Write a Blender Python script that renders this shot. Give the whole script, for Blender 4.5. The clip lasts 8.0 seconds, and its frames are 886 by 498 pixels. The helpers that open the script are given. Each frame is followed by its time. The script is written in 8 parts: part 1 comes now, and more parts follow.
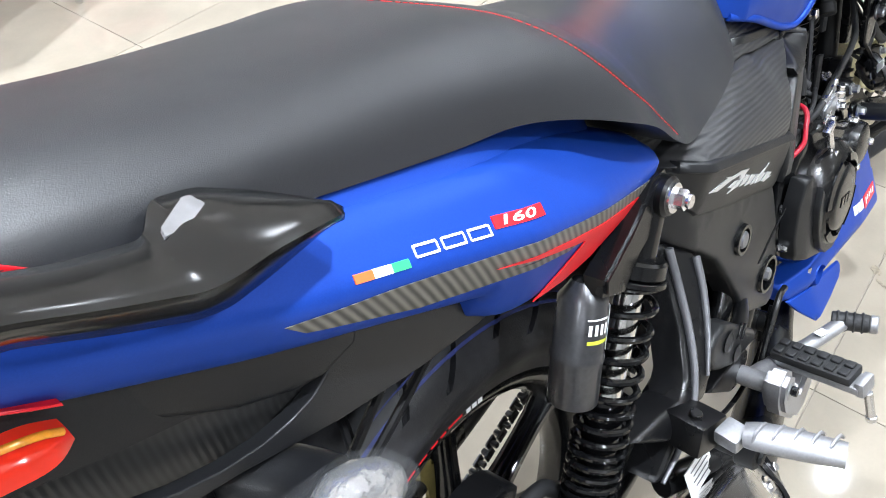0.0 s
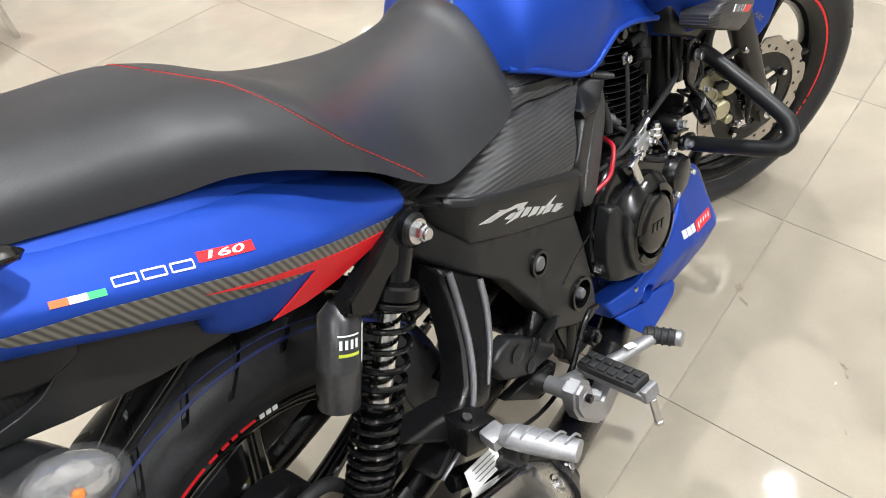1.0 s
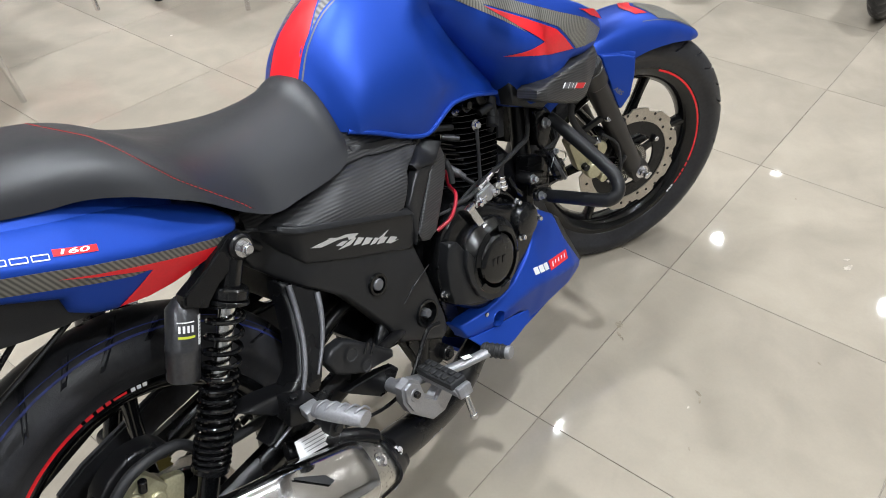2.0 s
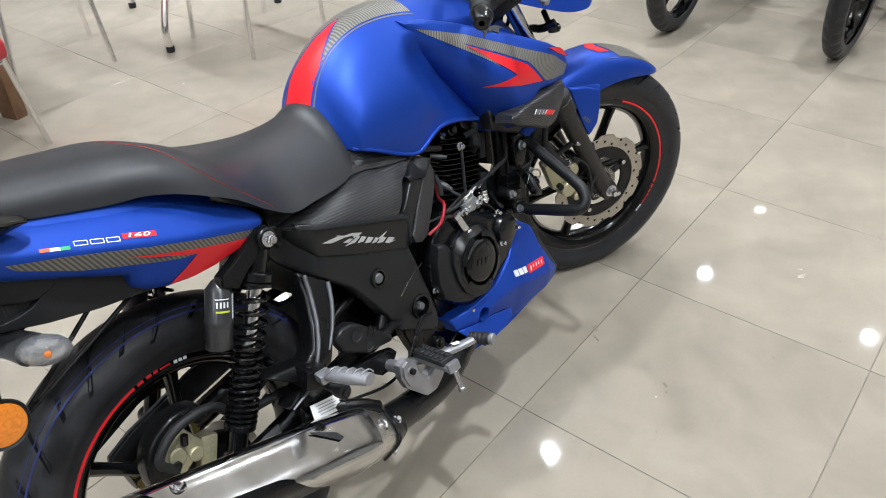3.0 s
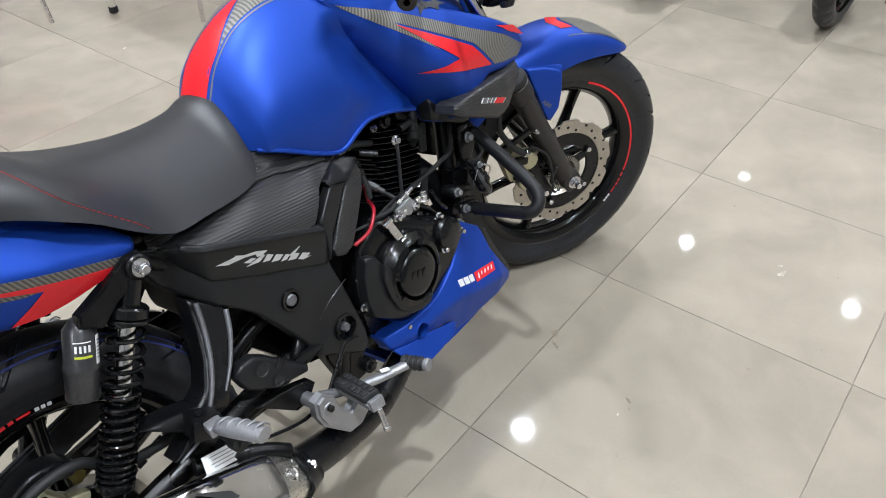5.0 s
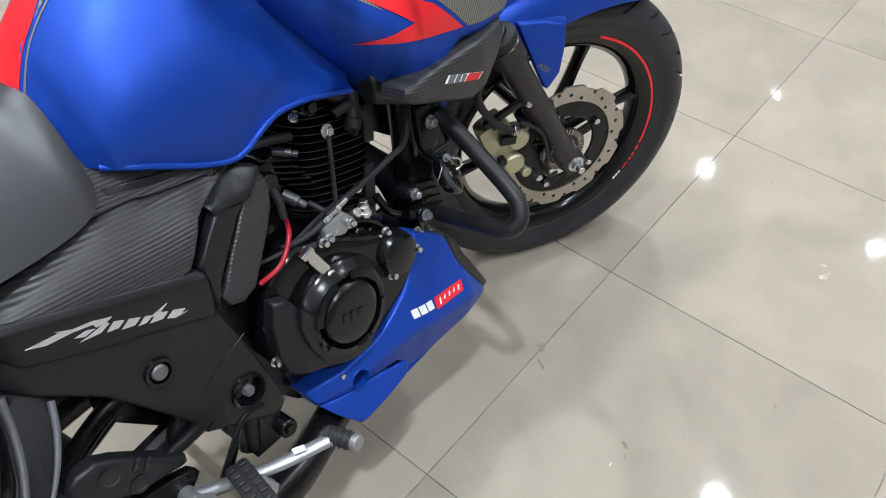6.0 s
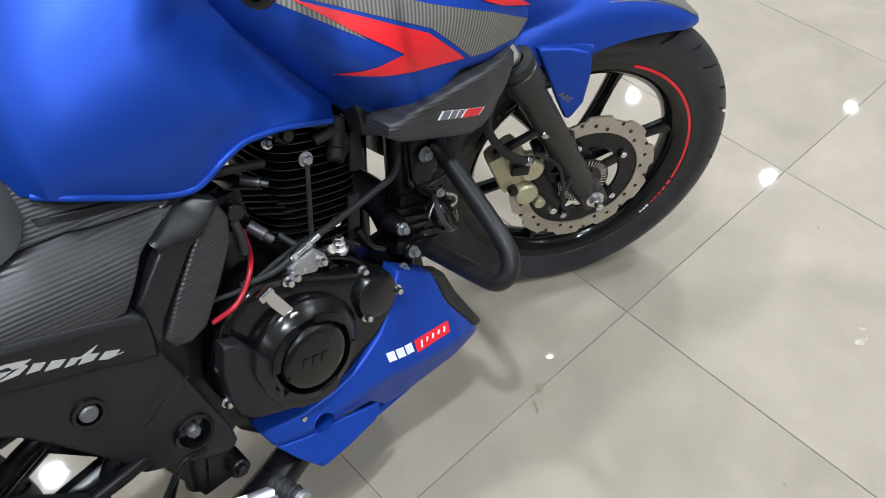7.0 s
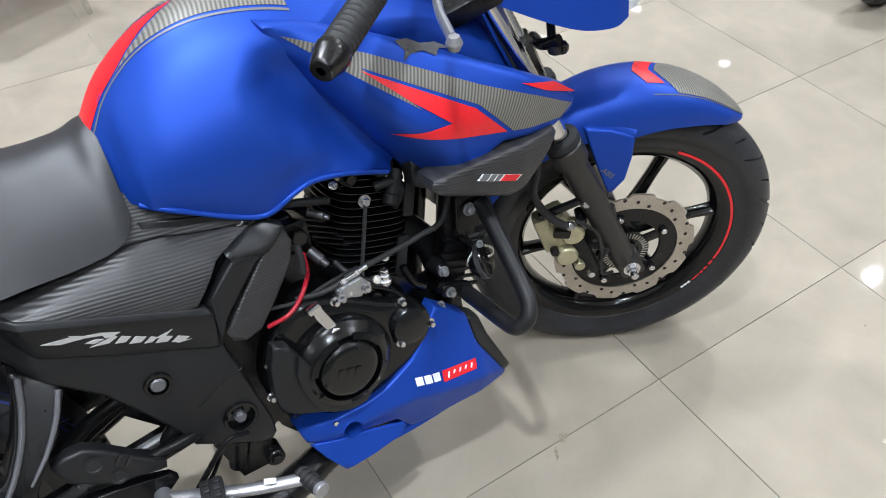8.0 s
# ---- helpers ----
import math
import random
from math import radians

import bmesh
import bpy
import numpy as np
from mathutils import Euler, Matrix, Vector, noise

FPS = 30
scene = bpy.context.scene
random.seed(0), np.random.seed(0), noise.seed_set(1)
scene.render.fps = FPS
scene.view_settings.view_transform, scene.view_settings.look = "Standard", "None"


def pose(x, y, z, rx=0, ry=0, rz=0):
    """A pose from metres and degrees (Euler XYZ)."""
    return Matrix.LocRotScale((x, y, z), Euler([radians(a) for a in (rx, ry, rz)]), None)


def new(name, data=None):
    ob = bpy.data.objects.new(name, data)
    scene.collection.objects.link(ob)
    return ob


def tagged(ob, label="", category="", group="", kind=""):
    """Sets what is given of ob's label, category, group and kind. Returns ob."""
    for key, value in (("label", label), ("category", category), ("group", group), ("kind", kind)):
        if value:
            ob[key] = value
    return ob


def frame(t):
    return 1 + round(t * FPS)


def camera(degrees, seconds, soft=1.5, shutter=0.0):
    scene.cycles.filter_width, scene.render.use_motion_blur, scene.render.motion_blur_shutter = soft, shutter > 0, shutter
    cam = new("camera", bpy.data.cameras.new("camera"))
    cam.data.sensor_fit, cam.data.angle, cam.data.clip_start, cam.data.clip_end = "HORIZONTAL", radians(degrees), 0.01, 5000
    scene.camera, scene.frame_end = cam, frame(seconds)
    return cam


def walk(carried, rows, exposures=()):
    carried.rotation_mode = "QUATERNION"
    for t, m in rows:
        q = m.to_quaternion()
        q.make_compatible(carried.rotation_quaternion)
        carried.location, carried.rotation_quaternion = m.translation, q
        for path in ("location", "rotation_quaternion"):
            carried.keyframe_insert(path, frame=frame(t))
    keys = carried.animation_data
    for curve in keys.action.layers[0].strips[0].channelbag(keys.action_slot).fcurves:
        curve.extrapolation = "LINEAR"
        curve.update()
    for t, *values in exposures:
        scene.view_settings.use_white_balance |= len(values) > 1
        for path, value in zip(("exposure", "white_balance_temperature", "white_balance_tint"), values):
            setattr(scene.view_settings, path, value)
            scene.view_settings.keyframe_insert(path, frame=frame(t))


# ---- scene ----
cam = camera(59.1, 8.0, 0.95)
METRES, EYE, TILT, LEAN, TURN = 1.92, 1.0874, -45.25, 0.25, -51.5
X0, Y0 = -0.2776, -0.2124
ROWS = [
    (0.0, 0.0, 0.0, 0.0, 0.0, 0.0, -0.0),
    (0.5, 0.0243, -0.0143, 0.0047, -0.5, -0.1, 0.41),
    (1.0, 0.0999, -0.0543, 0.0032, -0.89, 1.37, 0.52),
    (1.5, 0.1842, -0.1125, -0.0083, 0.41, 3.89, -1.08),
    (3.0, 0.238, -0.2841, -0.09, 0.78, 9.6, 0.3),
    (3.5, 0.2384, -0.2982, -0.1037, 0.34, 10.37, 0.71),
    (4.0, 0.24, -0.3027, -0.1071, -0.07, 10.21, 0.81),
    (4.5, 0.246, -0.2772, -0.0864, -0.25, 8.9, 0.66),
    (5.0, 0.288, -0.19, -0.0246, -0.21, 6.42, 0.16),
    (6.5, 0.3519, 0.0369, 0.1254, 2.16, -3.37, -4.12),
    (7.0, 0.376, 0.0407, 0.1456, 4.76, -3.78, -7.57),
    (7.5, 0.4238, 0.0008, 0.148, 8.39, -2.33, -11.06),
    (8.0, 0.4327, -0.0301, 0.1498, 12.41, -1.19, -14.47),
]
walk(cam, [(t, pose(X0, Y0, EYE, TILT, LEAN, TURN) @ pose(METRES * x, METRES * y, METRES * z, 90 + pitch, roll, yaw)) for t, x, y, z, yaw, pitch, roll in ROWS],
     exposures=[(0.0, 1.30, 6400, 10), (0.5, 1.21, 6600, 10), (1.0, 0.91, 7050, 10), (1.5, 0.68, 6850, 10), (3.0, 0.49, 6600, 10), (5.0, 0.50, 6500, 10), (6.5, 0.52, 6400, 10), (7.5, 0.55, 6400, 10), (8.0, 0.62, 6400, 10)])

# ---------------------------------------------------------------- light
ROOM = (-3.6, 9.0, -4.6, 6.2, 3.0)
scene.view_settings.exposure = 0.0
world = bpy.data.worlds.new("world")
scene.world = world
world.use_nodes = True
world.node_tree.nodes["Background"].inputs[0].default_value = (0.9, 0.95, 1.0, 1)
world.node_tree.nodes["Background"].inputs[1].default_value = 0.05
LAMP_X = (-2.45, 0.17, 2.82, 5.42, 6.76)
# Rows -3.35 and 4.95 are unseen, added to brighten bike side and far floor.
LAMP_Y = (-3.35, -1.95, -0.55, 0.85, 2.2, 3.6, 4.95)
LAMP_W = 18.0


# ---------------------------------------------------------------- materials
def material(name, color, rough=0.5, metal=0.0, grain=0.0, grain_scale=300.0, bump=0.0, bump_scale=400.0,
             coat=0.0, stain=0.0, stain_scale=6.0, rough_var=0.0, spec=0.5, emit=None, strength=0.0,
             transmission=0.0, alpha=1.0):
    m = bpy.data.materials.new(name)
    m.use_nodes = True
    nt = m.node_tree
    b = nt.nodes["Principled BSDF"]
    b.inputs["Roughness"].default_value = rough
    b.inputs["Metallic"].default_value = metal
    b.inputs["Coat Weight"].default_value = coat
    b.inputs["Coat Roughness"].default_value = 0.08
    b.inputs["Specular IOR Level"].default_value = spec
    b.inputs["Transmission Weight"].default_value = transmission
    b.inputs["Alpha"].default_value = alpha
    b.inputs["Base Color"].default_value = (*color, 1)
    if emit:
        b.inputs["Emission Color"].default_value = (*emit, 1)
        b.inputs["Emission Strength"].default_value = strength
    tc = nt.nodes.new("ShaderNodeTexCoord")
    src = None
    for amount, scale in ((grain, grain_scale), (stain, stain_scale)):
        if not amount:
            continue
        n = nt.nodes.new("ShaderNodeTexNoise")
        n.inputs["Scale"].default_value = scale
        n.inputs["Detail"].default_value = 5
        nt.links.new(tc.outputs["Object"], n.inputs["Vector"])
        mp = nt.nodes.new("ShaderNodeMapRange")
        mp.inputs["From Min"].default_value, mp.inputs["From Max"].default_value = 0.3, 0.7
        mp.inputs["To Min"].default_value, mp.inputs["To Max"].default_value = 1 - amount, 1 + amount
        nt.links.new(n.outputs["Fac"], mp.inputs["Value"])
        mx = nt.nodes.new("ShaderNodeVectorMath")
        mx.operation = "SCALE"
        if src:
            nt.links.new(src, mx.inputs[0])
        else:
            mx.inputs[0].default_value = color
        nt.links.new(mp.outputs[0], mx.inputs["Scale"])
        src = mx.outputs[0]
        if rough_var:
            mr = nt.nodes.new("ShaderNodeMapRange")
            mr.inputs["From Min"].default_value, mr.inputs["From Max"].default_value = 0.3, 0.7
            mr.inputs["To Min"].default_value = max(0.02, rough - rough_var)
            mr.inputs["To Max"].default_value = rough + rough_var
            nt.links.new(n.outputs["Fac"], mr.inputs["Value"])
            nt.links.new(mr.outputs[0], b.inputs["Roughness"])
    if src:
        nt.links.new(src, b.inputs["Base Color"])
    if bump:
        n = nt.nodes.new("ShaderNodeTexNoise")
        n.inputs["Scale"].default_value = bump_scale
        n.inputs["Detail"].default_value = 3
        nt.links.new(tc.outputs["Object"], n.inputs["Vector"])
        bp = nt.nodes.new("ShaderNodeBump")
        bp.inputs["Strength"].default_value = bump
        bp.inputs["Distance"].default_value = 0.002
        nt.links.new(n.outputs["Fac"], bp.inputs["Height"])
        nt.links.new(bp.outputs[0], b.inputs["Normal"])
    return m


def weave(name, dark, light, period, angle, rough, bump=0.0, slope=0.0):
    """Diagonal carbon-look stripes across the x-z plane, with a fine cross break."""
    m = material(name, dark, rough)
    nt = m.node_tree
    b = nt.nodes["Principled BSDF"]
    tc = nt.nodes.new("ShaderNodeTexCoord")
    mp = nt.nodes.new("ShaderNodeMapping")
    mp.inputs["Rotation"].default_value = (0, radians(angle), radians(slope))
    nt.links.new(tc.outputs["Object"], mp.inputs["Vector"])
    w = nt.nodes.new("ShaderNodeTexWave")
    w.inputs["Scale"].default_value = 0.314 / period
    w.inputs["Distortion"].default_value = 0.25
    w.inputs["Detail"].default_value = 1
    w.inputs["Detail Scale"].default_value = 2
    nt.links.new(mp.outputs[0], w.inputs["Vector"])
    n = nt.nodes.new("ShaderNodeTexNoise")
    n.inputs["Scale"].default_value = 25
    nt.links.new(tc.outputs["Object"], n.inputs["Vector"])
    mix = nt.nodes.new("ShaderNodeMix")
    mix.data_type = "RGBA"
    mix.inputs["A"].default_value, mix.inputs["B"].default_value = (*dark, 1), (*light, 1)
    nt.links.new(w.outputs["Fac"], mix.inputs["Factor"])
    nt.links.new(mix.outputs["Result"], b.inputs["Base Color"])
    mr = nt.nodes.new("ShaderNodeMapRange")
    mr.inputs["To Min"].default_value, mr.inputs["To Max"].default_value = rough - 0.08, rough + 0.08
    nt.links.new(n.outputs["Fac"], mr.inputs["Value"])
    nt.links.new(mr.outputs[0], b.inputs["Roughness"])
    if bump:
        bp = nt.nodes.new("ShaderNodeBump")
        bp.inputs["Strength"].default_value = bump
        bp.inputs["Distance"].default_value = 0.0015
        nt.links.new(w.outputs["Fac"], bp.inputs["Height"])
        nt.links.new(bp.outputs[0], b.inputs["Normal"])
    return m


BLUE = material("matt_blue_paint", (0.0095, 0.055, 0.365), 0.45, 0.42, grain=0.05, grain_scale=900, stain=0.04, stain_scale=9, rough_var=0.04, spec=0.3)
THREAD = material("red_thread", (0.42, 0.012, 0.015), 0.6)
RED = material("red_decal", (0.72, 0.010, 0.018), 0.4, grain=0.04, grain_scale=200)
CARBON_DECAL = weave("carbon_decal", (0.05, 0.047, 0.042), (0.19, 0.18, 0.155), 0.0050, 28, 0.42)
CARBON_DECAL_B = weave("carbon_decal_fine", (0.065, 0.062, 0.056), (0.21, 0.20, 0.175), 0.0048, -24, 0.42)
CARBON = weave("carbon_pattern_plastic", (0.019, 0.019, 0.020), (0.034, 0.034, 0.036), 0.0042, 82, 0.40, bump=0.28)
PLASTIC = material("black_plastic", (0.0090, 0.0093, 0.0105), 0.40, grain=0.15, grain_scale=500, stain=0.14, stain_scale=7, rough_var=0.08, bump=0.12, bump_scale=1100, spec=0.37)
RAIL_BLACK = material("painted_rail_black", (0.0055, 0.0056, 0.0060), 0.17, grain=0.1, grain_scale=60, rough_var=0.06, bump=0.06, bump_scale=45, spec=0.7)
# Pad is black like the rail; grey metal paints in the ceiling's reflection.
PAD = material("pad_reflection_grey", (0.34, 0.34, 0.36), 0.16, 0.7, grain=0.1, grain_scale=120, bump=0.2, bump_scale=60)
FRAME_BLACK = material("satin_black_paint", (0.0045, 0.0045, 0.005), 0.28, grain=0.1, grain_scale=300, stain=0.12, stain_scale=12, rough_var=0.08, bump=0.05, bump_scale=500, spec=0.32)
FORK_GREY = material("fork_grey_paint", (0.030, 0.027, 0.025), 0.36, 0.3, grain=0.1, grain_scale=300, stain=0.1, stain_scale=20, rough_var=0.06)
GLOSS_BLACK = material("gloss_black_paint", (0.0035, 0.0036, 0.0040), 0.13, grain=0.1, grain_scale=60, rough_var=0.04, bump=0.05, bump_scale=60, spec=0.42)
ENGINE = material("engine_black", (0.0035, 0.0036, 0.0040), 0.22, grain=0.15, grain_scale=250, stain=0.15, stain_scale=15, rough_var=0.1, bump=0.03, bump_scale=700, spec=0.48)
FIN_BLACK = material("finned_black_alloy", (0.004, 0.004, 0.0045), 0.2, grain=0.1, grain_scale=200, rough_var=0.05, spec=0.30)
VINYL = material("seat_vinyl", (0.0190, 0.0198, 0.0225), 0.42, grain=0.08, grain_scale=700, stain=0.06, stain_scale=10, rough_var=0.05, bump=0.16, bump_scale=1300, spec=0.5)
RUBBER = material("tyre_rubber", (0.021, 0.021, 0.0235), 0.42, grain=0.2, grain_scale=120, stain=0.25, stain_scale=14, rough_var=0.1, bump=0.15, bump_scale=500, spec=0.34)
SOFT_RUBBER = material("black_rubber", (0.010, 0.010, 0.011), 0.6, grain=0.1, bump=0.2, bump_scale=800)
ZINC_DULL = material("dull_zinc", (0.42, 0.43, 0.45), 0.35, 0.9, grain=0.1, grain_scale=300)
CHROME = material("polished_steel", (0.78, 0.77, 0.76), 0.15, 1.0, grain=0.05, grain_scale=40, rough_var=0.05, bump=0.12, bump_scale=26)
MUFFLER_STEEL = material("muffler_steel", (0.60, 0.595, 0.59), 0.12, 1.0, grain=0.06, grain_scale=40, stain=0.08, stain_scale=14, rough_var=0.06, bump=0.22, bump_scale=18)
STEEL = material("brushed_steel", (0.62, 0.60, 0.56), 0.32, 1.0, grain=0.1, grain_scale=300, rough_var=0.08, bump=0.05)
DISC = material("disc_steel", (0.47, 0.43, 0.375), 0.36, 0.85, grain=0.12, grain_scale=250, stain=0.1, stain_scale=20, rough_var=0.08)
ALLOY = material("cast_alloy", (0.33, 0.33, 0.345), 0.42, 0.75, grain=0.08, grain_scale=350, stain=0.08, stain_scale=20, bump=0.12, bump_scale=900)
BOLT = material("zinc_bolt", (0.66, 0.66, 0.68), 0.25, 1.0, grain=0.08, grain_scale=300)
GREY_METAL = material("dark_grey_anodised", (0.075, 0.075, 0.08), 0.33, 0.7, grain=0.12, grain_scale=200, stain=0.1, stain_scale=25, rough_var=0.08)
# Cover bolts are this grey; on the hanger it paints highlights.
SATIN_EDGE = material("satin_grey_bolts_and_highlights", (0.13, 0.13, 0.14), 0.36, 0.45, grain=0.1, grain_scale=150)
GOLD = material("gold_anodised", (0.46, 0.425, 0.28), 0.45, 0.6, grain=0.1, grain_scale=300, stain=0.12, stain_scale=25, bump=0.1)
ORANGE = material("amber_reflector", (0.75, 0.22, 0.02), 0.2, coat=0.6, grain=0.15, grain_scale=220, bump=0.4, bump_scale=260)
LENS_RED = material("red_lamp_lens", (0.85, 0.035, 0.015), 0.12, coat=0.6, stain=0.15, stain_scale=30)
LENS_YELLOW = material("amber_lamp_lens", (0.85, 0.33, 0.02), 0.15, coat=0.5, grain=0.2, grain_scale=150, bump=0.4, bump_scale=220)
LENS_CLEAR = material("clear_lamp_lens", (0.5, 0.5, 0.52), 0.1, coat=0.5, grain=0.2, grain_scale=70, bump=0.6, bump_scale=90, spec=0.7)
FILM = material("clear_wrapping_film", (0.85, 0.87, 0.9), 0.08, bump=0.8, bump_scale=75, spec=0.7, alpha=0.03)
SPARKLE = material("silver_reflector", (0.62, 0.62, 0.64), 0.18, 0.9, grain=0.2, grain_scale=60, bump=0.8, bump_scale=120)
CLEAR = material("clear_plastic", (0.93, 0.94, 0.96), 0.06, transmission=0.92, bump=0.3, bump_scale=70)
CARBON_UP = weave("carbon_pattern_upright", (0.016, 0.016, 0.016), (0.026, 0.026, 0.026), 0.0045, 0, 0.38, bump=0.22)
BULB = material("amber_bulb", (0.75, 0.2, 0.03), 0.2)
OLIVE = material("olive_passivated", (0.20, 0.17, 0.05), 0.42, 0.6, grain=0.1, grain_scale=200)
WHITE = material("white_print", (0.8, 0.8, 0.8), 0.45, grain=0.03, grain_scale=200)
SILVER = material("silver_print", (0.62, 0.62, 0.63), 0.35, 0.35, grain=0.06, grain_scale=200)
ORANGE_PRINT = material("orange_print", (0.78, 0.13, 0.03), 0.45)
GREEN_PRINT = material("green_print", (0.03, 0.42, 0.16), 0.45)
LIME = material("lime_print", (0.5, 0.55, 0.05), 0.45)
BLUE_MARK = material("blue_marker", (0.016, 0.028, 0.16), 0.6, grain=0.3, grain_scale=120)
RED_HOSE = material("red_rubber_hose", (0.36, 0.007, 0.022), 0.35, grain=0.08)
GREY_PRINT = material("grey_print", (0.13, 0.13, 0.14), 0.45)
DARK_WINDOW = material("smoked_black", (0.008, 0.008, 0.009), 0.2)
WALL_PAINT = material("grey_wall_paint", (0.30, 0.30, 0.30), 0.6, grain=0.03, grain_scale=60, stain=0.03, stain_scale=0.8, bump=0.08, bump_scale=80)
CEILING_PAINT = material("white_ceiling_paint", (0.86, 0.87, 0.88), 0.7, grain=0.02, grain_scale=40, stain=0.02, stain_scale=0.7)
GROUT = material("grout", (0.33, 0.29, 0.245), 0.8, grain=0.25, grain_scale=30, stain=0.2, stain_scale=3)
WOOD = material("brown_wood", (0.17, 0.085, 0.04), 0.45, grain=0.25, grain_scale=35, stain=0.2, stain_scale=6)
RED_SEAT = material("red_upholstery", (0.42, 0.02, 0.03), 0.55, grain=0.1, grain_scale=300, bump=0.3)
GLASS = material("clear_glass", (0.95, 0.97, 0.96), 0.02, transmission=1.0)
RED_STAND = material("dark_red_paint", (0.20, 0.02, 0.025), 0.45, grain=0.15, grain_scale=80)
LAMP_GLOW = material("lamp_diffuser", (0.9, 0.9, 0.9), 0.4, emit=(0.95, 0.98, 1.0), strength=10.0)
DIRT = material("dried_dirt", (0.20, 0.165, 0.12), 0.85, grain=0.35, grain_scale=120, bump=0.5, bump_scale=150)
SCUFF = material("floor_scuff", (0.34, 0.29, 0.235), 0.6, grain=0.3, grain_scale=60)


def tile_material():
    m = material("polished_beige_tile", (0.50, 0.45, 0.385), 0.1)
    nt = m.node_tree
    b = nt.nodes["Principled BSDF"]
    geo = nt.nodes.new("ShaderNodeNewGeometry")
    info = nt.nodes.new("ShaderNodeObjectInfo")
    add = nt.nodes.new("ShaderNodeVectorMath")
    add.operation = "MULTIPLY_ADD"
    cmb = nt.nodes.new("ShaderNodeCombineXYZ")
    nt.links.new(info.outputs["Random"], cmb.inputs[0])
    nt.links.new(info.outputs["Random"], cmb.inputs[2])
    nt.links.new(cmb.outputs[0], add.inputs[0])
    add.inputs[1].default_value = (7.0, 3.0, 5.0)
    nt.links.new(geo.outputs["Position"], add.inputs[2])
    vals = []
    for scale, detail, lo, hi in ((1.8, 6, 0.85, 1.10), (7.0, 8, 0.93, 1.06), (140.0, 2, 0.985, 1.015)):
        n = nt.nodes.new("ShaderNodeTexNoise")
        n.inputs["Scale"].default_value, n.inputs["Detail"].default_value = scale, detail
        n.inputs["Distortion"].default_value = 0.8
        nt.links.new(add.outputs[0], n.inputs["Vector"])
        r = nt.nodes.new("ShaderNodeMapRange")
        r.inputs["From Min"].default_value, r.inputs["From Max"].default_value = 0.3, 0.7
        r.inputs["To Min"].default_value, r.inputs["To Max"].default_value = lo, hi
        nt.links.new(n.outputs["Fac"], r.inputs["Value"])
        vals.append(r.outputs[0])
    m1 = nt.nodes.new("ShaderNodeMath")
    m1.operation = "MULTIPLY"
    nt.links.new(vals[0], m1.inputs[0])
    nt.links.new(vals[1], m1.inputs[1])
    m2 = nt.nodes.new("ShaderNodeMath")
    m2.operation = "MULTIPLY"
    nt.links.new(m1.outputs[0], m2.inputs[0])
    nt.links.new(vals[2], m2.inputs[1])
    sc = nt.nodes.new("ShaderNodeVectorMath")
    sc.operation = "SCALE"
    sc.inputs[0].default_value = (0.282, 0.246, 0.198)
    nt.links.new(m2.outputs[0], sc.inputs["Scale"])
    nt.links.new(sc.outputs[0], b.inputs["Base Color"])
    smear = nt.nodes.new("ShaderNodeTexNoise")
    smear.inputs["Scale"].default_value, smear.inputs["Detail"].default_value = 5.0, 6
    nt.links.new(geo.outputs["Position"], smear.inputs["Vector"])
    rr = nt.nodes.new("ShaderNodeMapRange")
    rr.inputs["From Min"].default_value, rr.inputs["From Max"].default_value = 0.3, 0.75
    rr.inputs["To Min"].default_value, rr.inputs["To Max"].default_value = 0.030, 0.046
    nt.links.new(smear.outputs["Fac"], rr.inputs["Value"])
    nt.links.new(rr.outputs[0], b.inputs["Roughness"])
    return m


TILE = tile_material()


# ---------------------------------------------------------------- mesh helpers
def finish(bm, name, mat, angle=38):
    bmesh.ops.recalc_face_normals(bm, faces=bm.faces)
    me = bpy.data.meshes.new(name)
    bm.to_mesh(me)
    bm.free()
    me.materials.append(mat)
    me.shade_smooth()
    me.set_sharp_from_angle(angle=radians(angle))
    return me


def part(name, bm, mat, parent=None, label="", m=None, angle=38):
    """One mesh object under a thing or a part; m moves the mesh itself."""
    if m is not None:
        bm.transform(m)
    ob = new(name, finish(bm, name, mat, angle))
    if parent is not None:
        ob.parent = parent
    if label:
        tagged(ob, label)
    return ob


def thing(name, m, label, category, group="", kind=""):
    ob = new(name)
    ob.matrix_basis = m
    return tagged(ob, label, category, group, kind)


def merged(*bms):
    out = bmesh.new()
    for b in bms:
        me = bpy.data.meshes.new("join")
        b.to_mesh(me)
        b.free()
        out.from_mesh(me)
        bpy.data.meshes.remove(me)
    return out


def moved(bm, m):
    bm.transform(m)
    return bm


def mirrored(bm):
    bm.transform(Matrix.Diagonal((1, -1, 1, 1)))
    bmesh.ops.reverse_faces(bm, faces=bm.faces)
    return bm


def box(c, s, rot=(0, 0, 0), bevel=0.0, segments=2):
    bm = bmesh.new()
    bmesh.ops.create_cube(bm, size=1.0, matrix=Matrix.Diagonal((*s, 1)))
    if bevel:
        bmesh.ops.bevel(bm, geom=list(bm.edges), offset=bevel, segments=segments, affect="EDGES", profile=0.6)
    bm.transform(pose(*c, *rot))
    return bm


def along(p0, p1):
    p0, p1 = Vector(p0), Vector(p1)
    q = (p1 - p0).to_track_quat("Z", "Y")
    return Matrix.Translation(p0) @ q.to_matrix().to_4x4(), (p1 - p0).length


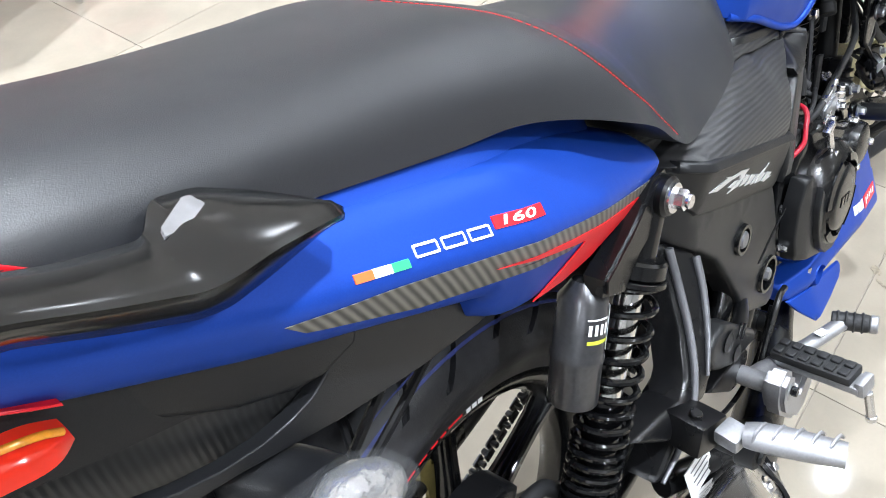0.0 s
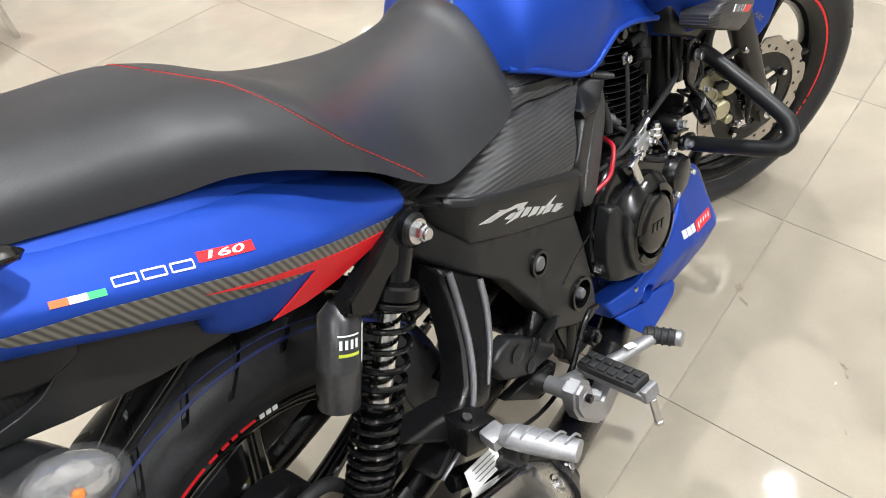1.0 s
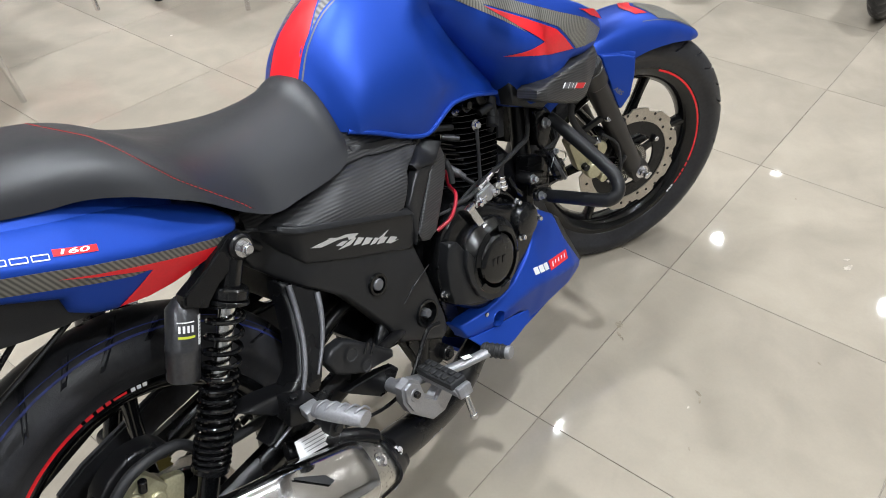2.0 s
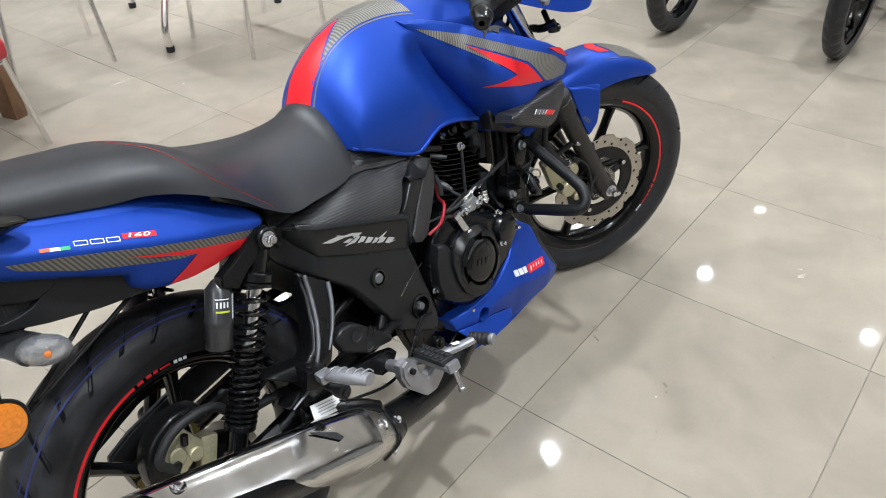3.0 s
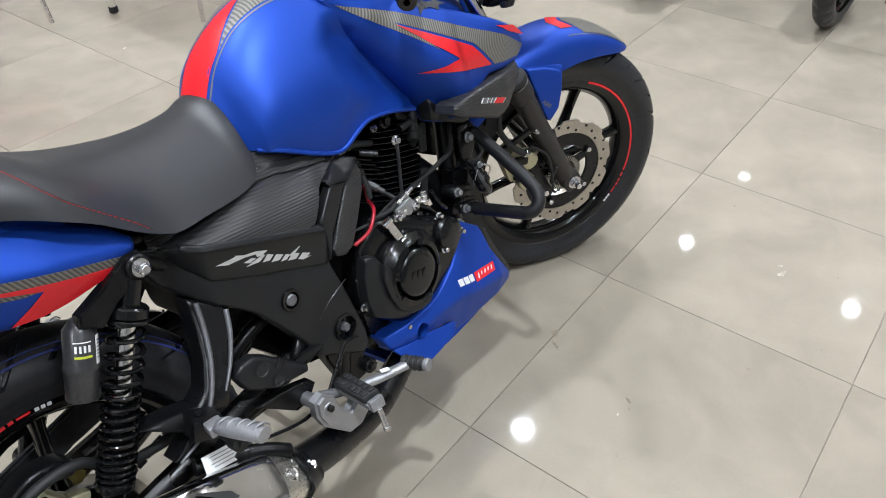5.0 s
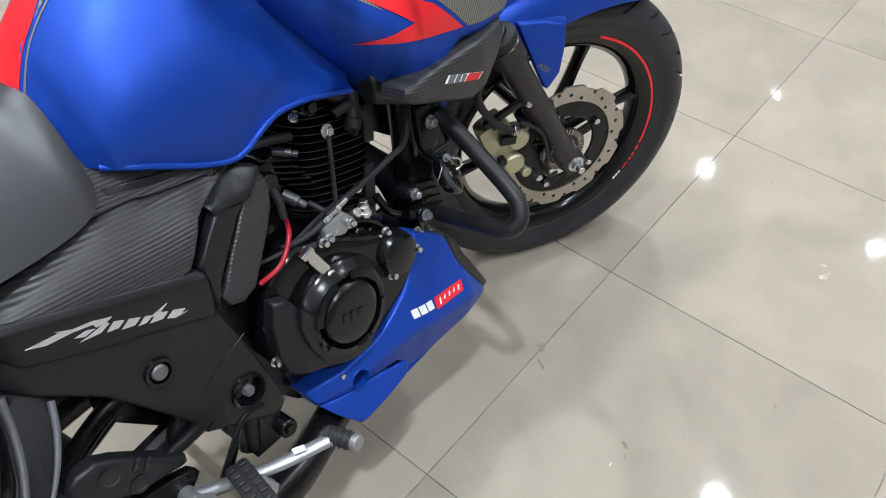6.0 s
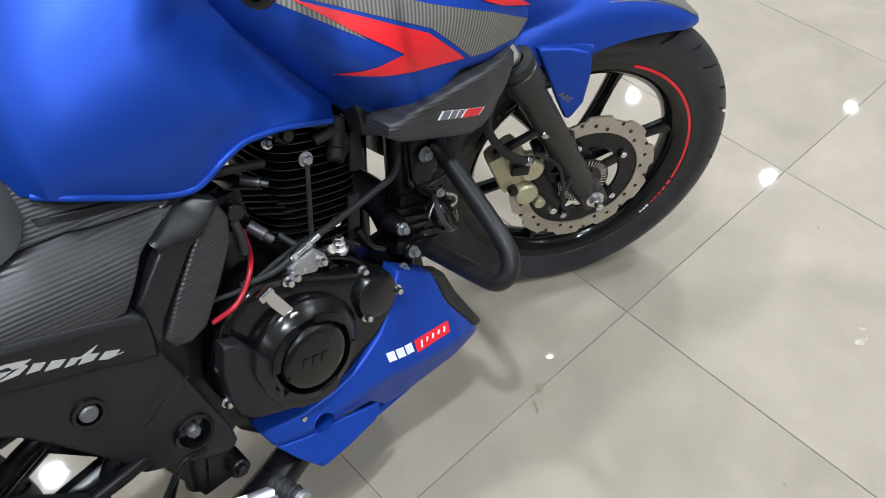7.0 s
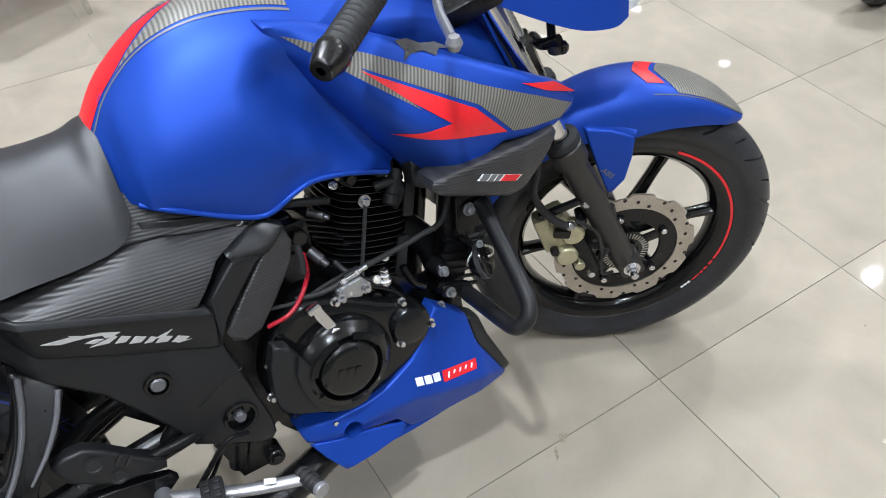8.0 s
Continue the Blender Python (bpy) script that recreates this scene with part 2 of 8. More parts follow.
def lathe(profile, segments=32, m=None, closed=False):
    """Turn (radius, height) points about z."""
    bm = bmesh.new()
    rings = []
    for r, h in profile:
        if r < 1e-6:
            rings.append([bm.verts.new((0, 0, h))])
        else:
            rings.append([bm.verts.new((r * math.cos(2 * math.pi * i / segments), r * math.sin(2 * math.pi * i / segments), h)) for i in range(segments)])
    pairs = list(zip(rings, rings[1:])) + ([(rings[-1], rings[0])] if closed else [])
    for a, b in pairs:
        for i in range(segments):
            j = (i + 1) % segments
            q = [a[i % len(a)], a[j % len(a)], b[j % len(b)], b[i % len(b)]]
            u = []
            for v in q:
                if v not in u:
                    u.append(v)
            if len(u) > 2:
                bm.faces.new(u)
    if m is not None:
        bm.transform(m)
    return bm


def rod(p0, p1, r, segments=16, bevel=0.15, r1=None):
    m, L = along(p0, p1)
    r1 = r if r1 is None else r1
    e = min(r, r1, L) * bevel
    return lathe([(0, 0), (r - e, 0), (r, e), (r1, L - e), (r1 - e, L), (0, L)], segments, m)


def bolt(p, way, r=0.007, h=0.006):
    """A hexagon head with a washer."""
    m, L = along(p, Vector(p) + Vector(way))
    a = lathe([(0, 0), (r * 1.45, 0), (r * 1.45, h * 0.25), (0, h * 0.25)], 18, m)
    b = lathe([(0, 0), (r, 0), (r, h * 0.85), (r * 0.8, h), (0, h)], 6, m @ Matrix.Translation((0, 0, h * 0.25)))
    return merged(a, b)


def smooth_path(pts, n=8, closed=False):
    P = [Vector(p) for p in pts]
    out = []
    N = len(P)
    for i in range(N if closed else N - 1):
        p0 = P[(i - 1) % N] if closed or i else P[0] * 2 - P[1]
        p1, p2 = P[i], P[(i + 1) % N]
        p3 = P[(i + 2) % N] if closed or i + 2 < N else P[-1] * 2 - P[-2]
        for k in range(n):
            t = k / n
            out.append(0.5 * ((2 * p1) + (p2 - p0) * t + (2 * p0 - 5 * p1 + 4 * p2 - p3) * t * t + (3 * p1 - p0 - 3 * p2 + p3) * t ** 3))
    if not closed:
        out.append(P[-1])
    return out


def tube(pts, r, segments=12, n=8, closed=False, flat=1.0, smooth=True):
    path = smooth_path(pts, n, closed) if smooth else [Vector(p) for p in pts]
    bm = bmesh.new()
    rings = []
    N = len(path)
    up = None
    for i, p in enumerate(path):
        a = path[i - 1] if i or closed else path[0]
        b = path[(i + 1) % N] if i + 1 < N or closed else path[-1]
        t = (b - a).normalized()
        if up is None:
            up = Vector((0, 0, 1)) if abs(t.z) < 0.9 else Vector((1, 0, 0))
        s = t.cross(up).normalized()
        up = s.cross(t).normalized()
        rr = r(i / (N - 1)) if callable(r) else r
        rings.append([bm.verts.new(p + (s * math.cos(q) + up * math.sin(q) * flat) * rr) for q in (2 * math.pi * k / segments for k in range(segments))])
    M = N if closed else N - 1
    for i in range(M):
        a, b = rings[i], rings[(i + 1) % N]
        for k in range(segments):
            j = (k + 1) % segments
            bm.faces.new((a[k], a[j], b[j], b[k]))
    if not closed:
        bm.faces.new(rings[0][::-1])
        bm.faces.new(rings[-1])
    return bm


def prism(outline, y0, y1, bevel=0.0, hole=None, soft=0):
    """An outline in x-z, given thickness from y0 to y1."""
    pts = [(x, z) for x, z in outline]
    if soft:
        pts = [(v.x, v.z) for v in smooth_path([(x, 0, z) for x, z in pts], soft, True)]
    bm = bmesh.new()
    f = bm.faces.new([bm.verts.new((x, y0, z)) for x, z in pts])
    e = bmesh.ops.extrude_face_region(bm, geom=[f])
    bmesh.ops.translate(bm, verts=[v for v in e["geom"] if isinstance(v, bmesh.types.BMVert)], vec=(0, y1 - y0, 0))
    if bevel:
        bmesh.ops.bevel(bm, geom=[d for d in bm.edges if abs(d.verts[0].co.y - d.verts[1].co.y) < 1e-6], offset=bevel, segments=2, affect="EDGES", clamp_overlap=True)
    return bm


def inside(p, poly):
    x, z = p
    c = False
    for i in range(len(poly)):
        (x0, z0), (x1, z1) = poly[i - 1], poly[i]
        if (z0 > z) != (z1 > z) and x < (x1 - x0) * (z - z0) / (z1 - z0) + x0:
            c = not c
    return c


def edge_distance(P, poly):
    """The distance of points (n, 2) from a closed outline."""
    P = np.asarray(P).reshape(-1, 2)
    A = np.array(poly)
    B = np.roll(A, -1, 0)
    d = B - A
    L = (d ** 2).sum(1) + 1e-12
    t = np.clip(((P[:, None] - A) * d).sum(2) / L, 0, 1)
    q = A + t[..., None] * d
    return np.sqrt(((P[:, None] - q) ** 2).sum(2)).min(1)


def sheet(outline, surface, thick=0.004, rnd=0.0, step=0.01, holes=(), soft=0):
    """A moulded panel: an outline in x-z laid on the surface y = surface(x, z), its rim rolled in by rnd, thick behind."""
    out = list(outline)
    if soft:
        out = [(v.x, v.z) for v in smooth_path([(x, 0, z) for x, z in out], soft, True)]
    poly = []
    for i in range(len(out)):
        (x0, z0), (x1, z1) = out[i], out[(i + 1) % len(out)]
        k = max(1, int(math.hypot(x1 - x0, z1 - z0) / step))
        poly += [(x0 + (x1 - x0) * j / k, z0 + (z1 - z0) * j / k) for j in range(k)]
    loops = [poly] + [[(cx + r * math.cos(a), cz + r * math.sin(a)) for a in (2 * math.pi * q / 20 for q in range(20))] for cx, cz, r in holes]
    area = sum(poly[i - 1][0] * poly[i][1] - poly[i][0] * poly[i - 1][1] for i in range(len(poly)))
    if area < 0:
        poly.reverse()
    verts, edges = [], []
    for lp in loops:
        s = len(verts)
        verts += lp
        edges += [(s + i, s + (i + 1) % len(lp)) for i in range(len(lp))]
    inner = []
    if rnd:
        for frac in (0.12, 0.35, 0.65, 1.0):
            for i in range(len(poly)):
                a, b = np.array(poly[i - 1]), np.array(poly[(i + 1) % len(poly)])
                t = b - a
                t = t / (np.linalg.norm(t) + 1e-9)
                inner.append((poly[i][0] - t[1] * rnd * frac, poly[i][1] + t[0] * rnd * frac, rnd * frac))
    xs, zs = [p[0] for p in poly], [p[1] for p in poly]
    x = min(xs) + step * 0.5
    row = 0
    while x < max(xs):
        z = min(zs) + step * (0.5 if row % 2 else 0.25)
        while z < max(zs):
            inner.append((x, z, rnd + step * 0.55))
            z += step
        x += step * 0.9
        row += 1
    P = np.array([(a, b) for a, b, _ in inner])
    dist = np.minimum.reduce([edge_distance(P, lp) for lp in loops])
    keep = [(a, b) for (a, b, dmin), dd in zip(inner, dist) if inside((a, b), poly) and dd > dmin * 0.93 and not any(math.hypot(a - cx, b - cz) < r for cx, cz, r in holes)]
    from mathutils.geometry import delaunay_2d_cdt
    vo, _, fo, _, _, _ = delaunay_2d_cdt([Vector(p) for p in verts + keep], edges, [], 1, 1e-6)
    Q = np.array([(v.x, v.y) for v in vo])
    D = np.minimum.reduce([edge_distance(Q, lp) for lp in loops[:1]])
    bm = bmesh.new()
    front, back = [], []
    for (x, z), d in zip(Q, D):
        y = surface(x, z)
        off = 0.0
        if rnd and d < rnd:
            off = rnd - math.sqrt(max(0.0, rnd * rnd - (rnd - d) ** 2))
        front.append(bm.verts.new((x, y + off, z)))
        back.append(bm.verts.new((x, y + max(thick, off + 0.001), z)))
    count = {}
    for f in fo:
        c = Q[list(f)].mean(0)
        if any(math.hypot(c[0] - cx, c[1] - cz) < r * 0.97 for cx, cz, r in holes):
            continue
        bm.faces.new([front[i] for i in f])
        bm.faces.new([back[i] for i in reversed(f)])
        for i in range(len(f)):
            a, b = f[i - 1], f[i]
            count[(a, b)] = 1
    for a, b in count:
        if (b, a) not in count:
            bm.faces.new((front[b], front[a], back[a], back[b]))
    return bm


def decal(outline, surface, lift=0.0008, step=0.008, soft=0):
    return sheet(outline, lambda x, z: surface(x, z) - lift, 0.0005, 0.0, step, soft=soft)


def loft(sections, across=28, n=1, power=2.4, taper=0.0, full=False):
    """Sections (x, half width, z bottom, z top[, power, taper]) joined along x; the profile is a superellipse from bottom rim over the top."""
    bm = bmesh.new()
    rings = [[bm.verts.new(p) for p in ring(s, across, power, taper, full)] for s in sections]
    for a, b in zip(rings, rings[1:]):
        for k in range(len(a) if full else len(a) - 1):
            j = (k + 1) % len(a)
            bm.faces.new((a[k], a[j], b[j], b[k]))
    bm.faces.new(rings[0])
    bm.faces.new(rings[-1][::-1])
    if not full:
        for a, b in zip(rings, rings[1:]):
            bm.faces.new((a[0], b[0], b[-1], a[-1]))
    return bm


def rim_point(s, phi, power=2.4, taper=0.0):
    x, w, zb, zt = s[:4]
    p = s[4] if len(s) > 4 else power
    tp = s[5] if len(s) > 5 else taper
    c, n = math.cos(phi), math.sin(phi)
    y = w * math.copysign(abs(c) ** (2 / p), c)
    h = math.copysign(abs(n) ** (2 / p), n)
    return Vector((x, y * (1 - tp * max(0.0, h)), zb + (zt - zb) * h))


def ring(s, across, power, taper, full=False):
    turn = 2 * math.pi if full else math.pi
    cnt = across if full else across + 1
    return [rim_point(s, math.pi + turn * k / across, power, taper) if full else rim_point(s, math.pi - math.pi * k / across, power, taper) for k in range(cnt)]


def spline_sections(keys, n=6):
    """Fill smoothly between section keys."""
    out = []
    for i in range(len(keys) - 1):
        p0 = keys[max(0, i - 1)]
        p1, p2 = keys[i], keys[i + 1]
        p3 = keys[min(len(keys) - 1, i + 2)]
        for k in range(n):
            t = k / n
            out.append(tuple(0.5 * ((2 * b) + (c - a) * t + (2 * a - 5 * b + 4 * c - d) * t * t + (3 * b - a - 3 * c + d) * t ** 3) for a, b, c, d in zip(p0, p1, p2, p3)))
    out.append(tuple(keys[-1]))
    return out


def lettering(body, size=1.0, shear=0.0, depth=0.0):
    """Words in the built-in font as a flat mesh in x-y, left and bottom at 0."""
    cu = bpy.data.curves.new("letters", "FONT")
    cu.body, cu.size, cu.shear, cu.extrude, cu.offset = body, size, shear, depth, 0.018
    ob = new("letters", cu)
    bpy.context.view_layer.update()
    me = bpy.data.meshes.new_from_object(ob.evaluated_get(bpy.context.evaluated_depsgraph_get()))
    bpy.data.objects.remove(ob)
    bm = bmesh.new()
    bm.from_mesh(me)
    bpy.data.meshes.remove(me)
    return bm


def lay(bm, corner, ux, uz, surface, lift):
    """Lay a flat mesh in x-y onto a side surface: corner, and the x-z ways of its two axes."""
    bmesh.ops.triangulate(bm, faces=bm.faces)
    bmesh.ops.subdivide_edges(bm, edges=[e for e in bm.edges if e.calc_length() > 0.3], cuts=2)
    for v in bm.verts:
        x = corner[0] + ux[0] * v.co.x + uz[0] * v.co.y
        z = corner[1] + ux[1] * v.co.x + uz[1] * v.co.y
        v.co = (x, surface(x, z) - lift, z)
    return bm


def interp(x, xs, ys):
    return float(np.interp(x, xs, ys))


def clamp(v):
    return min(1.0, max(0.0, v))


# ---------------------------------------------------------------- room
X0R, X1R, Y0R, Y1R, HR = ROOM
for nm, c, s in (("wall_north", ((X0R + X1R) / 2, Y1R + 0.1, HR / 2), (X1R - X0R + 0.4, 0.2, HR + 0.2)),
                 ("wall_south", ((X0R + X1R) / 2, Y0R - 0.1, HR / 2), (X1R - X0R + 0.4, 0.2, HR + 0.2)),
                 ("wall_east", (X1R + 0.1, (Y0R + Y1R) / 2, HR / 2), (0.2, Y1R - Y0R, HR + 0.2)),
                 ("wall_west", (X0R - 0.1, (Y0R + Y1R) / 2, HR / 2), (0.2, Y1R - Y0R, HR + 0.2))):
    tagged(part(nm, box(c, s), WALL_PAINT), "plain grey painted showroom wall", "wall", kind="structure")
tagged(part("ceiling", box(((X0R + X1R) / 2, (Y0R + Y1R) / 2, HR + 0.1), (X1R - X0R, Y1R - Y0R, 0.2)), CEILING_PAINT), "plain white showroom ceiling with recessed lamps", "ceiling", kind="structure")
FLOOR = tagged(part("floor", box(((X0R + X1R) / 2, (Y0R + Y1R) / 2, -0.104), (X1R - X0R, Y1R - Y0R, 0.2)), GROUT), "showroom floor of polished beige tiles with dark joints", "floor", kind="structure")

# recessed ceiling lamps
def ceiling_lamp(x, y):
    root = thing("ceiling_lamp", pose(x, y, HR), "round white recessed ceiling lamp, lit", "lamp", "recessed ceiling lamps")
    part("trim_ring", lathe([(0.060, 0.0), (0.078, 0.0), (0.076, -0.006), (0.062, -0.010), (0.058, -0.004)], 32, closed=True), CEILING_PAINT, root)
    part("diffuser", lathe([(0, -0.004), (0.058, -0.004), (0.058, -0.001), (0, -0.001)], 32), LAMP_GLOW, root, "glowing diffuser")
    light = bpy.data.lights.new("lamp_light", "AREA")
    light.shape, light.size, light.energy, light.color, light.spread = "DISK", 0.09, LAMP_W, (0.89, 0.965, 1.05), radians(118)
    lo = new("lamp_light", light)
    lo.matrix_basis = pose(x, y, HR - 0.02)


for lx in LAMP_X:
    for ly in LAMP_Y:
        ceiling_lamp(lx, ly)

# ---------------------------------------------------------------- the blue motorcycle
BIKE = thing("motorcycle", pose(0, -0.084, 0, -15, 0, 0), "matt blue and black motorcycle with red arrows, on its side stand", "motorcycle")
RAKE, STEER = radians(25.5), radians(-29)
STEER_AXIS = Vector((-math.sin(RAKE), 0, math.cos(RAKE)))
FRONT = Matrix.Translation((1.268, -0.017, 0.291)) @ Matrix.Rotation(STEER, 4, STEER_AXIS)
SPIN = Matrix.Rotation(radians(90), 4, "X")      # a lathe's z turned to -y


def wheel(name, center, R, half, rim_half, spokes, turn, m, stripe, grooves, label):
    """Cast wheel with its tyre; m places it, axle along y."""
    lm = m @ Matrix.Translation(center) @ SPIN
    rr = 0.222
    rim = lathe([(rr, rim_half), (rr + 0.003, rim_half - 0.003), (rr - 0.006, rim_half - 0.008), (rr - 0.018, rim_half - 0.016), (rr - 0.030, rim_half * 0.35),
                 (rr - 0.030, -rim_half * 0.35), (rr - 0.018, -rim_half + 0.016), (rr - 0.006, -rim_half + 0.008), (rr + 0.003, -rim_half + 0.003), (rr, -rim_half),
                 (rr - 0.012, -rim_half), (rr - 0.026, -rim_half + 0.008), (rr - 0.038, -rim_half * 0.3), (rr - 0.038, rim_half * 0.3), (rr - 0.026, rim_half - 0.008), (rr - 0.012, rim_half)], 96, closed=True)
    hub = lathe([(0, 0.048), (0.02, 0.048), (0.034, 0.044), (0.040, 0.03), (0.036, 0.0), (0.040, -0.03), (0.034, -0.044), (0.02, -0.048), (0, -0.048)], 32)
    body = merged(rim, hub)
    root = part(name, body, GLOSS_BLACK, BIKE, label, lm)
    for k in range(spokes):
        a = turn + 2 * math.pi * k / spokes
        pts = [(0.034, 0, 0), (0.09, 0.0, 0), (0.15, 0.0, 0), (rr - 0.03, 0.0, 0)]
        sp = tube(pts, lambda t: 0.0165 - 0.006 * math.sin(t * math.pi * 0.8), 10, 4, flat=1.3)
        part("spoke", moved(sp, Matrix.Rotation(a, 4, "Z")), GLOSS_BLACK, root, m=lm)
    # tyre: a turned section with slots pressed into its tread
    bm = bmesh.new()
    seg = 720
    rings = []
    rc = R - half * 0.92
    for k in range(seg):
        th = 2 * math.pi * k / seg
        rowv = []
        for i in range(41):
            t = -1 + 2 * i / 40
            a = t * math.radians(128)
            rad, y = rc + half * 0.92 * math.cos(a), half * math.sin(a)
            if abs(t) > 0.72:
                f = (abs(t) - 0.72) / 0.28
                y = y * (1 - f * 0.12)
                rad = rad * (1 - f) + (rr - 0.004) * f if abs(t) > 0.9 else rad
            d = 0.0
            if grooves:
                side = 1 if t > 0 else -1
                u = abs(t)
                for pitch, lo, hi, lean, wid, start in ((24.0, 0.06, 0.56, 0, 0.6, 0.0), (24.0, 0.30, 0.50, 0, 0.6, 12.0)):
                    off = 6.0 if side > 0 else 0.0
                    deg = (math.degrees(th) + off + start + 0.1) % pitch
                    if lo < u < hi and abs(deg - pitch / 2) < wid:
                        d = 0.0055
            rad -= d * math.cos(a)
            y -= d * math.sin(a)
            tw = th + radians(17.0 * abs(t) * (0.6 + 0.8 * abs(t)))
            rowv.append(bm.verts.new((rad * math.cos(tw), rad * math.sin(tw), y)))
        rings.append(rowv)
    for k in range(seg):
        a, b = rings[k], rings[(k + 1) % seg]
        for i in range(40):
            bm.faces.new((a[i], b[i], b[i + 1], a[i + 1]))
    tyre = part("tyre", bm, RUBBER, root, "black rubber tyre with slanted tread slots", lm, angle=22)
    # rim stripes: red arcs on each side, with small white and red marks at their end
    for side in (1, -1):
        for k in range(1):
            a0 = radians(stripe)
            for lo, hi in ((25, 115), (20.5, 23.5), (16.5, 19), (13.5, 15.5)):
                part("rim_stripe", ring_arc(rr - 0.0095, rr - 0.0045, rim_half + 0.0006, a0 + radians(lo), a0 + radians(hi), side), RED, root, "red rim stripe", lm)
            part("rim_script", ring_arc(rr - 0.0092, rr - 0.0062, rim_half + 0.0006, a0 + radians(7.5), a0 + radians(12.5), side), RED, root, m=lm)
            for q in (0, 2.2, 4.4):
                part("rim_mark", ring_arc(rr - 0.011, rr - 0.006, rim_half + 0.0006, a0 + radians(q), a0 + radians(q + 1.6), side), WHITE, root, m=lm)
    return root, lm


def ring_arc(r0, r1, h, a0, a1, side):
    bm = bmesh.new()
    n = max(2, int((a1 - a0) / radians(3)))
    rows = []
    for i in range(n + 1):
        a = a0 + (a1 - a0) * i / n
        rows.append([bm.verts.new((r * math.cos(a), r * math.sin(a), side * (h + dz))) for r, dz in ((r0, -0.0025), (r0, 0.0), (r1, 0.0), (r1, -0.0025))])
    for a, b in zip(rows, rows[1:]):
        for k in range(4):
            j = (k + 1) % 4
            bm.faces.new((a[k], a[j], b[j], b[k]))
    bm.faces.new(rows[0])
    bm.faces.new(rows[-1][::-1])
    return bm


def petal_disc(r_out, r_in, waves, thick, holes):
    """A wave-edged brake disc with drilled holes, about z."""
    bm = bmesh.new()
    n = waves * 12
    outer = []
    for k in range(n):
        a = 2 * math.pi * k / n
        ph = (k % 12) / 12
        outer.append(r_out - (0.007 if 0.55 < ph < 0.95 else 0.0))
    rows = []
    for k in range(n):
        a = 2 * math.pi * k / n
        rows.append([bm.verts.new((r * math.cos(a), r * math.sin(a), z)) for r, z in ((r_in, -thick / 2), (outer[k], -thick / 2), (outer[k], thick / 2), (r_in, thick / 2))])
    for k in range(n):
        a, b = rows[k], rows[(k + 1) % n]
        for i in range(4):
            j = (i + 1) % 4
            bm.faces.new((a[i], a[j], b[j], b[i]))
    return bm


# rear wheel
REAR, RLM = wheel("rear_wheel", (0, 0, 0.30), 0.306, 0.057, 0.040, 6, radians(20), Matrix(), 76, True, "black cast wheel with red rim stripes")
for y0, y1, lf in ((0.0435, 0.0453, 0.0004), (0.0365, 0.0373, 0.0004), (-0.0453, -0.0435, 0.0004)):
    zs = [y0 + (y1 - y0) * k / 3 for k in range(4)]
    rz = lambda z, up: 0.306 - 0.0524 + math.sqrt(1 - (z / 0.057) ** 2) * 0.0524 + up
    part("marker_line", lathe([(rz(zs[0], -0.001), zs[0])] + [(rz(z, lf), z) for z in zs] + [(rz(zs[3], -0.001), zs[3])], 160, RLM, closed=True), BLUE_MARK, REAR, "thin blue marker line round the tread")
part("brake_disc", petal_disc(0.10, 0.072, 8, 0.004, 24), DISC, REAR, "petal-edged steel brake disc", RLM @ Matrix.Translation((0, 0, 0.062)))
part("disc_carrier", lathe([(0.03, 0.05), (0.078, 0.058), (0.078, 0.064), (0.03, 0.066)], 24, RLM, closed=True), FRAME_BLACK, REAR)
spk = bmesh.new()
rows = []
for k in range(88):
    a = 2 * math.pi * k / 88
    r = 0.071 if k % 2 else 0.066
    rows.append([spk.verts.new((q * math.cos(a), q * math.sin(a), z)) for q, z in ((0.045, -0.085), (r, -0.085), (r, -0.079), (0.045, -0.079))])
for k in range(88):
    a, b = rows[k], rows[(k + 1) % 88]
    for i in range(4):
        spk.faces.new((a[i], a[(i + 1) % 4], b[(i + 1) % 4], b[i]))
part("sprocket", spk, OLIVE, REAR, "olive chain sprocket", RLM)
part("hub_cover", lathe([(0.0, 0.074), (0.074, 0.074), (0.084, 0.070), (0.087, 0.062), (0.0, 0.062)], 48, RLM), FRAME_BLACK, REAR, "dark dusty disc cover")
links = []
for row, (za, zb) in enumerate(((0.386, 0.405), (0.214, 0.335))):
    for i in range(34):
        t = (i + 0.5) / 34
        x, z = 0.0 + 0.475 * t, za + (zb - za) * t
        links.append(box((x, 0.082 + (0.004 if i % 2 else -0.004), z), (0.017, 0.003, 0.011), (0, -math.degrees(math.atan2(zb - za, 0.475)), 0)))
        links.append(box((x, 0.082, z), (0.006, 0.014, 0.006)))
tagged(part("chain", merged(*links), GREY_METAL, BIKE, "dark oiled steel drive chain"), kind="stuff")

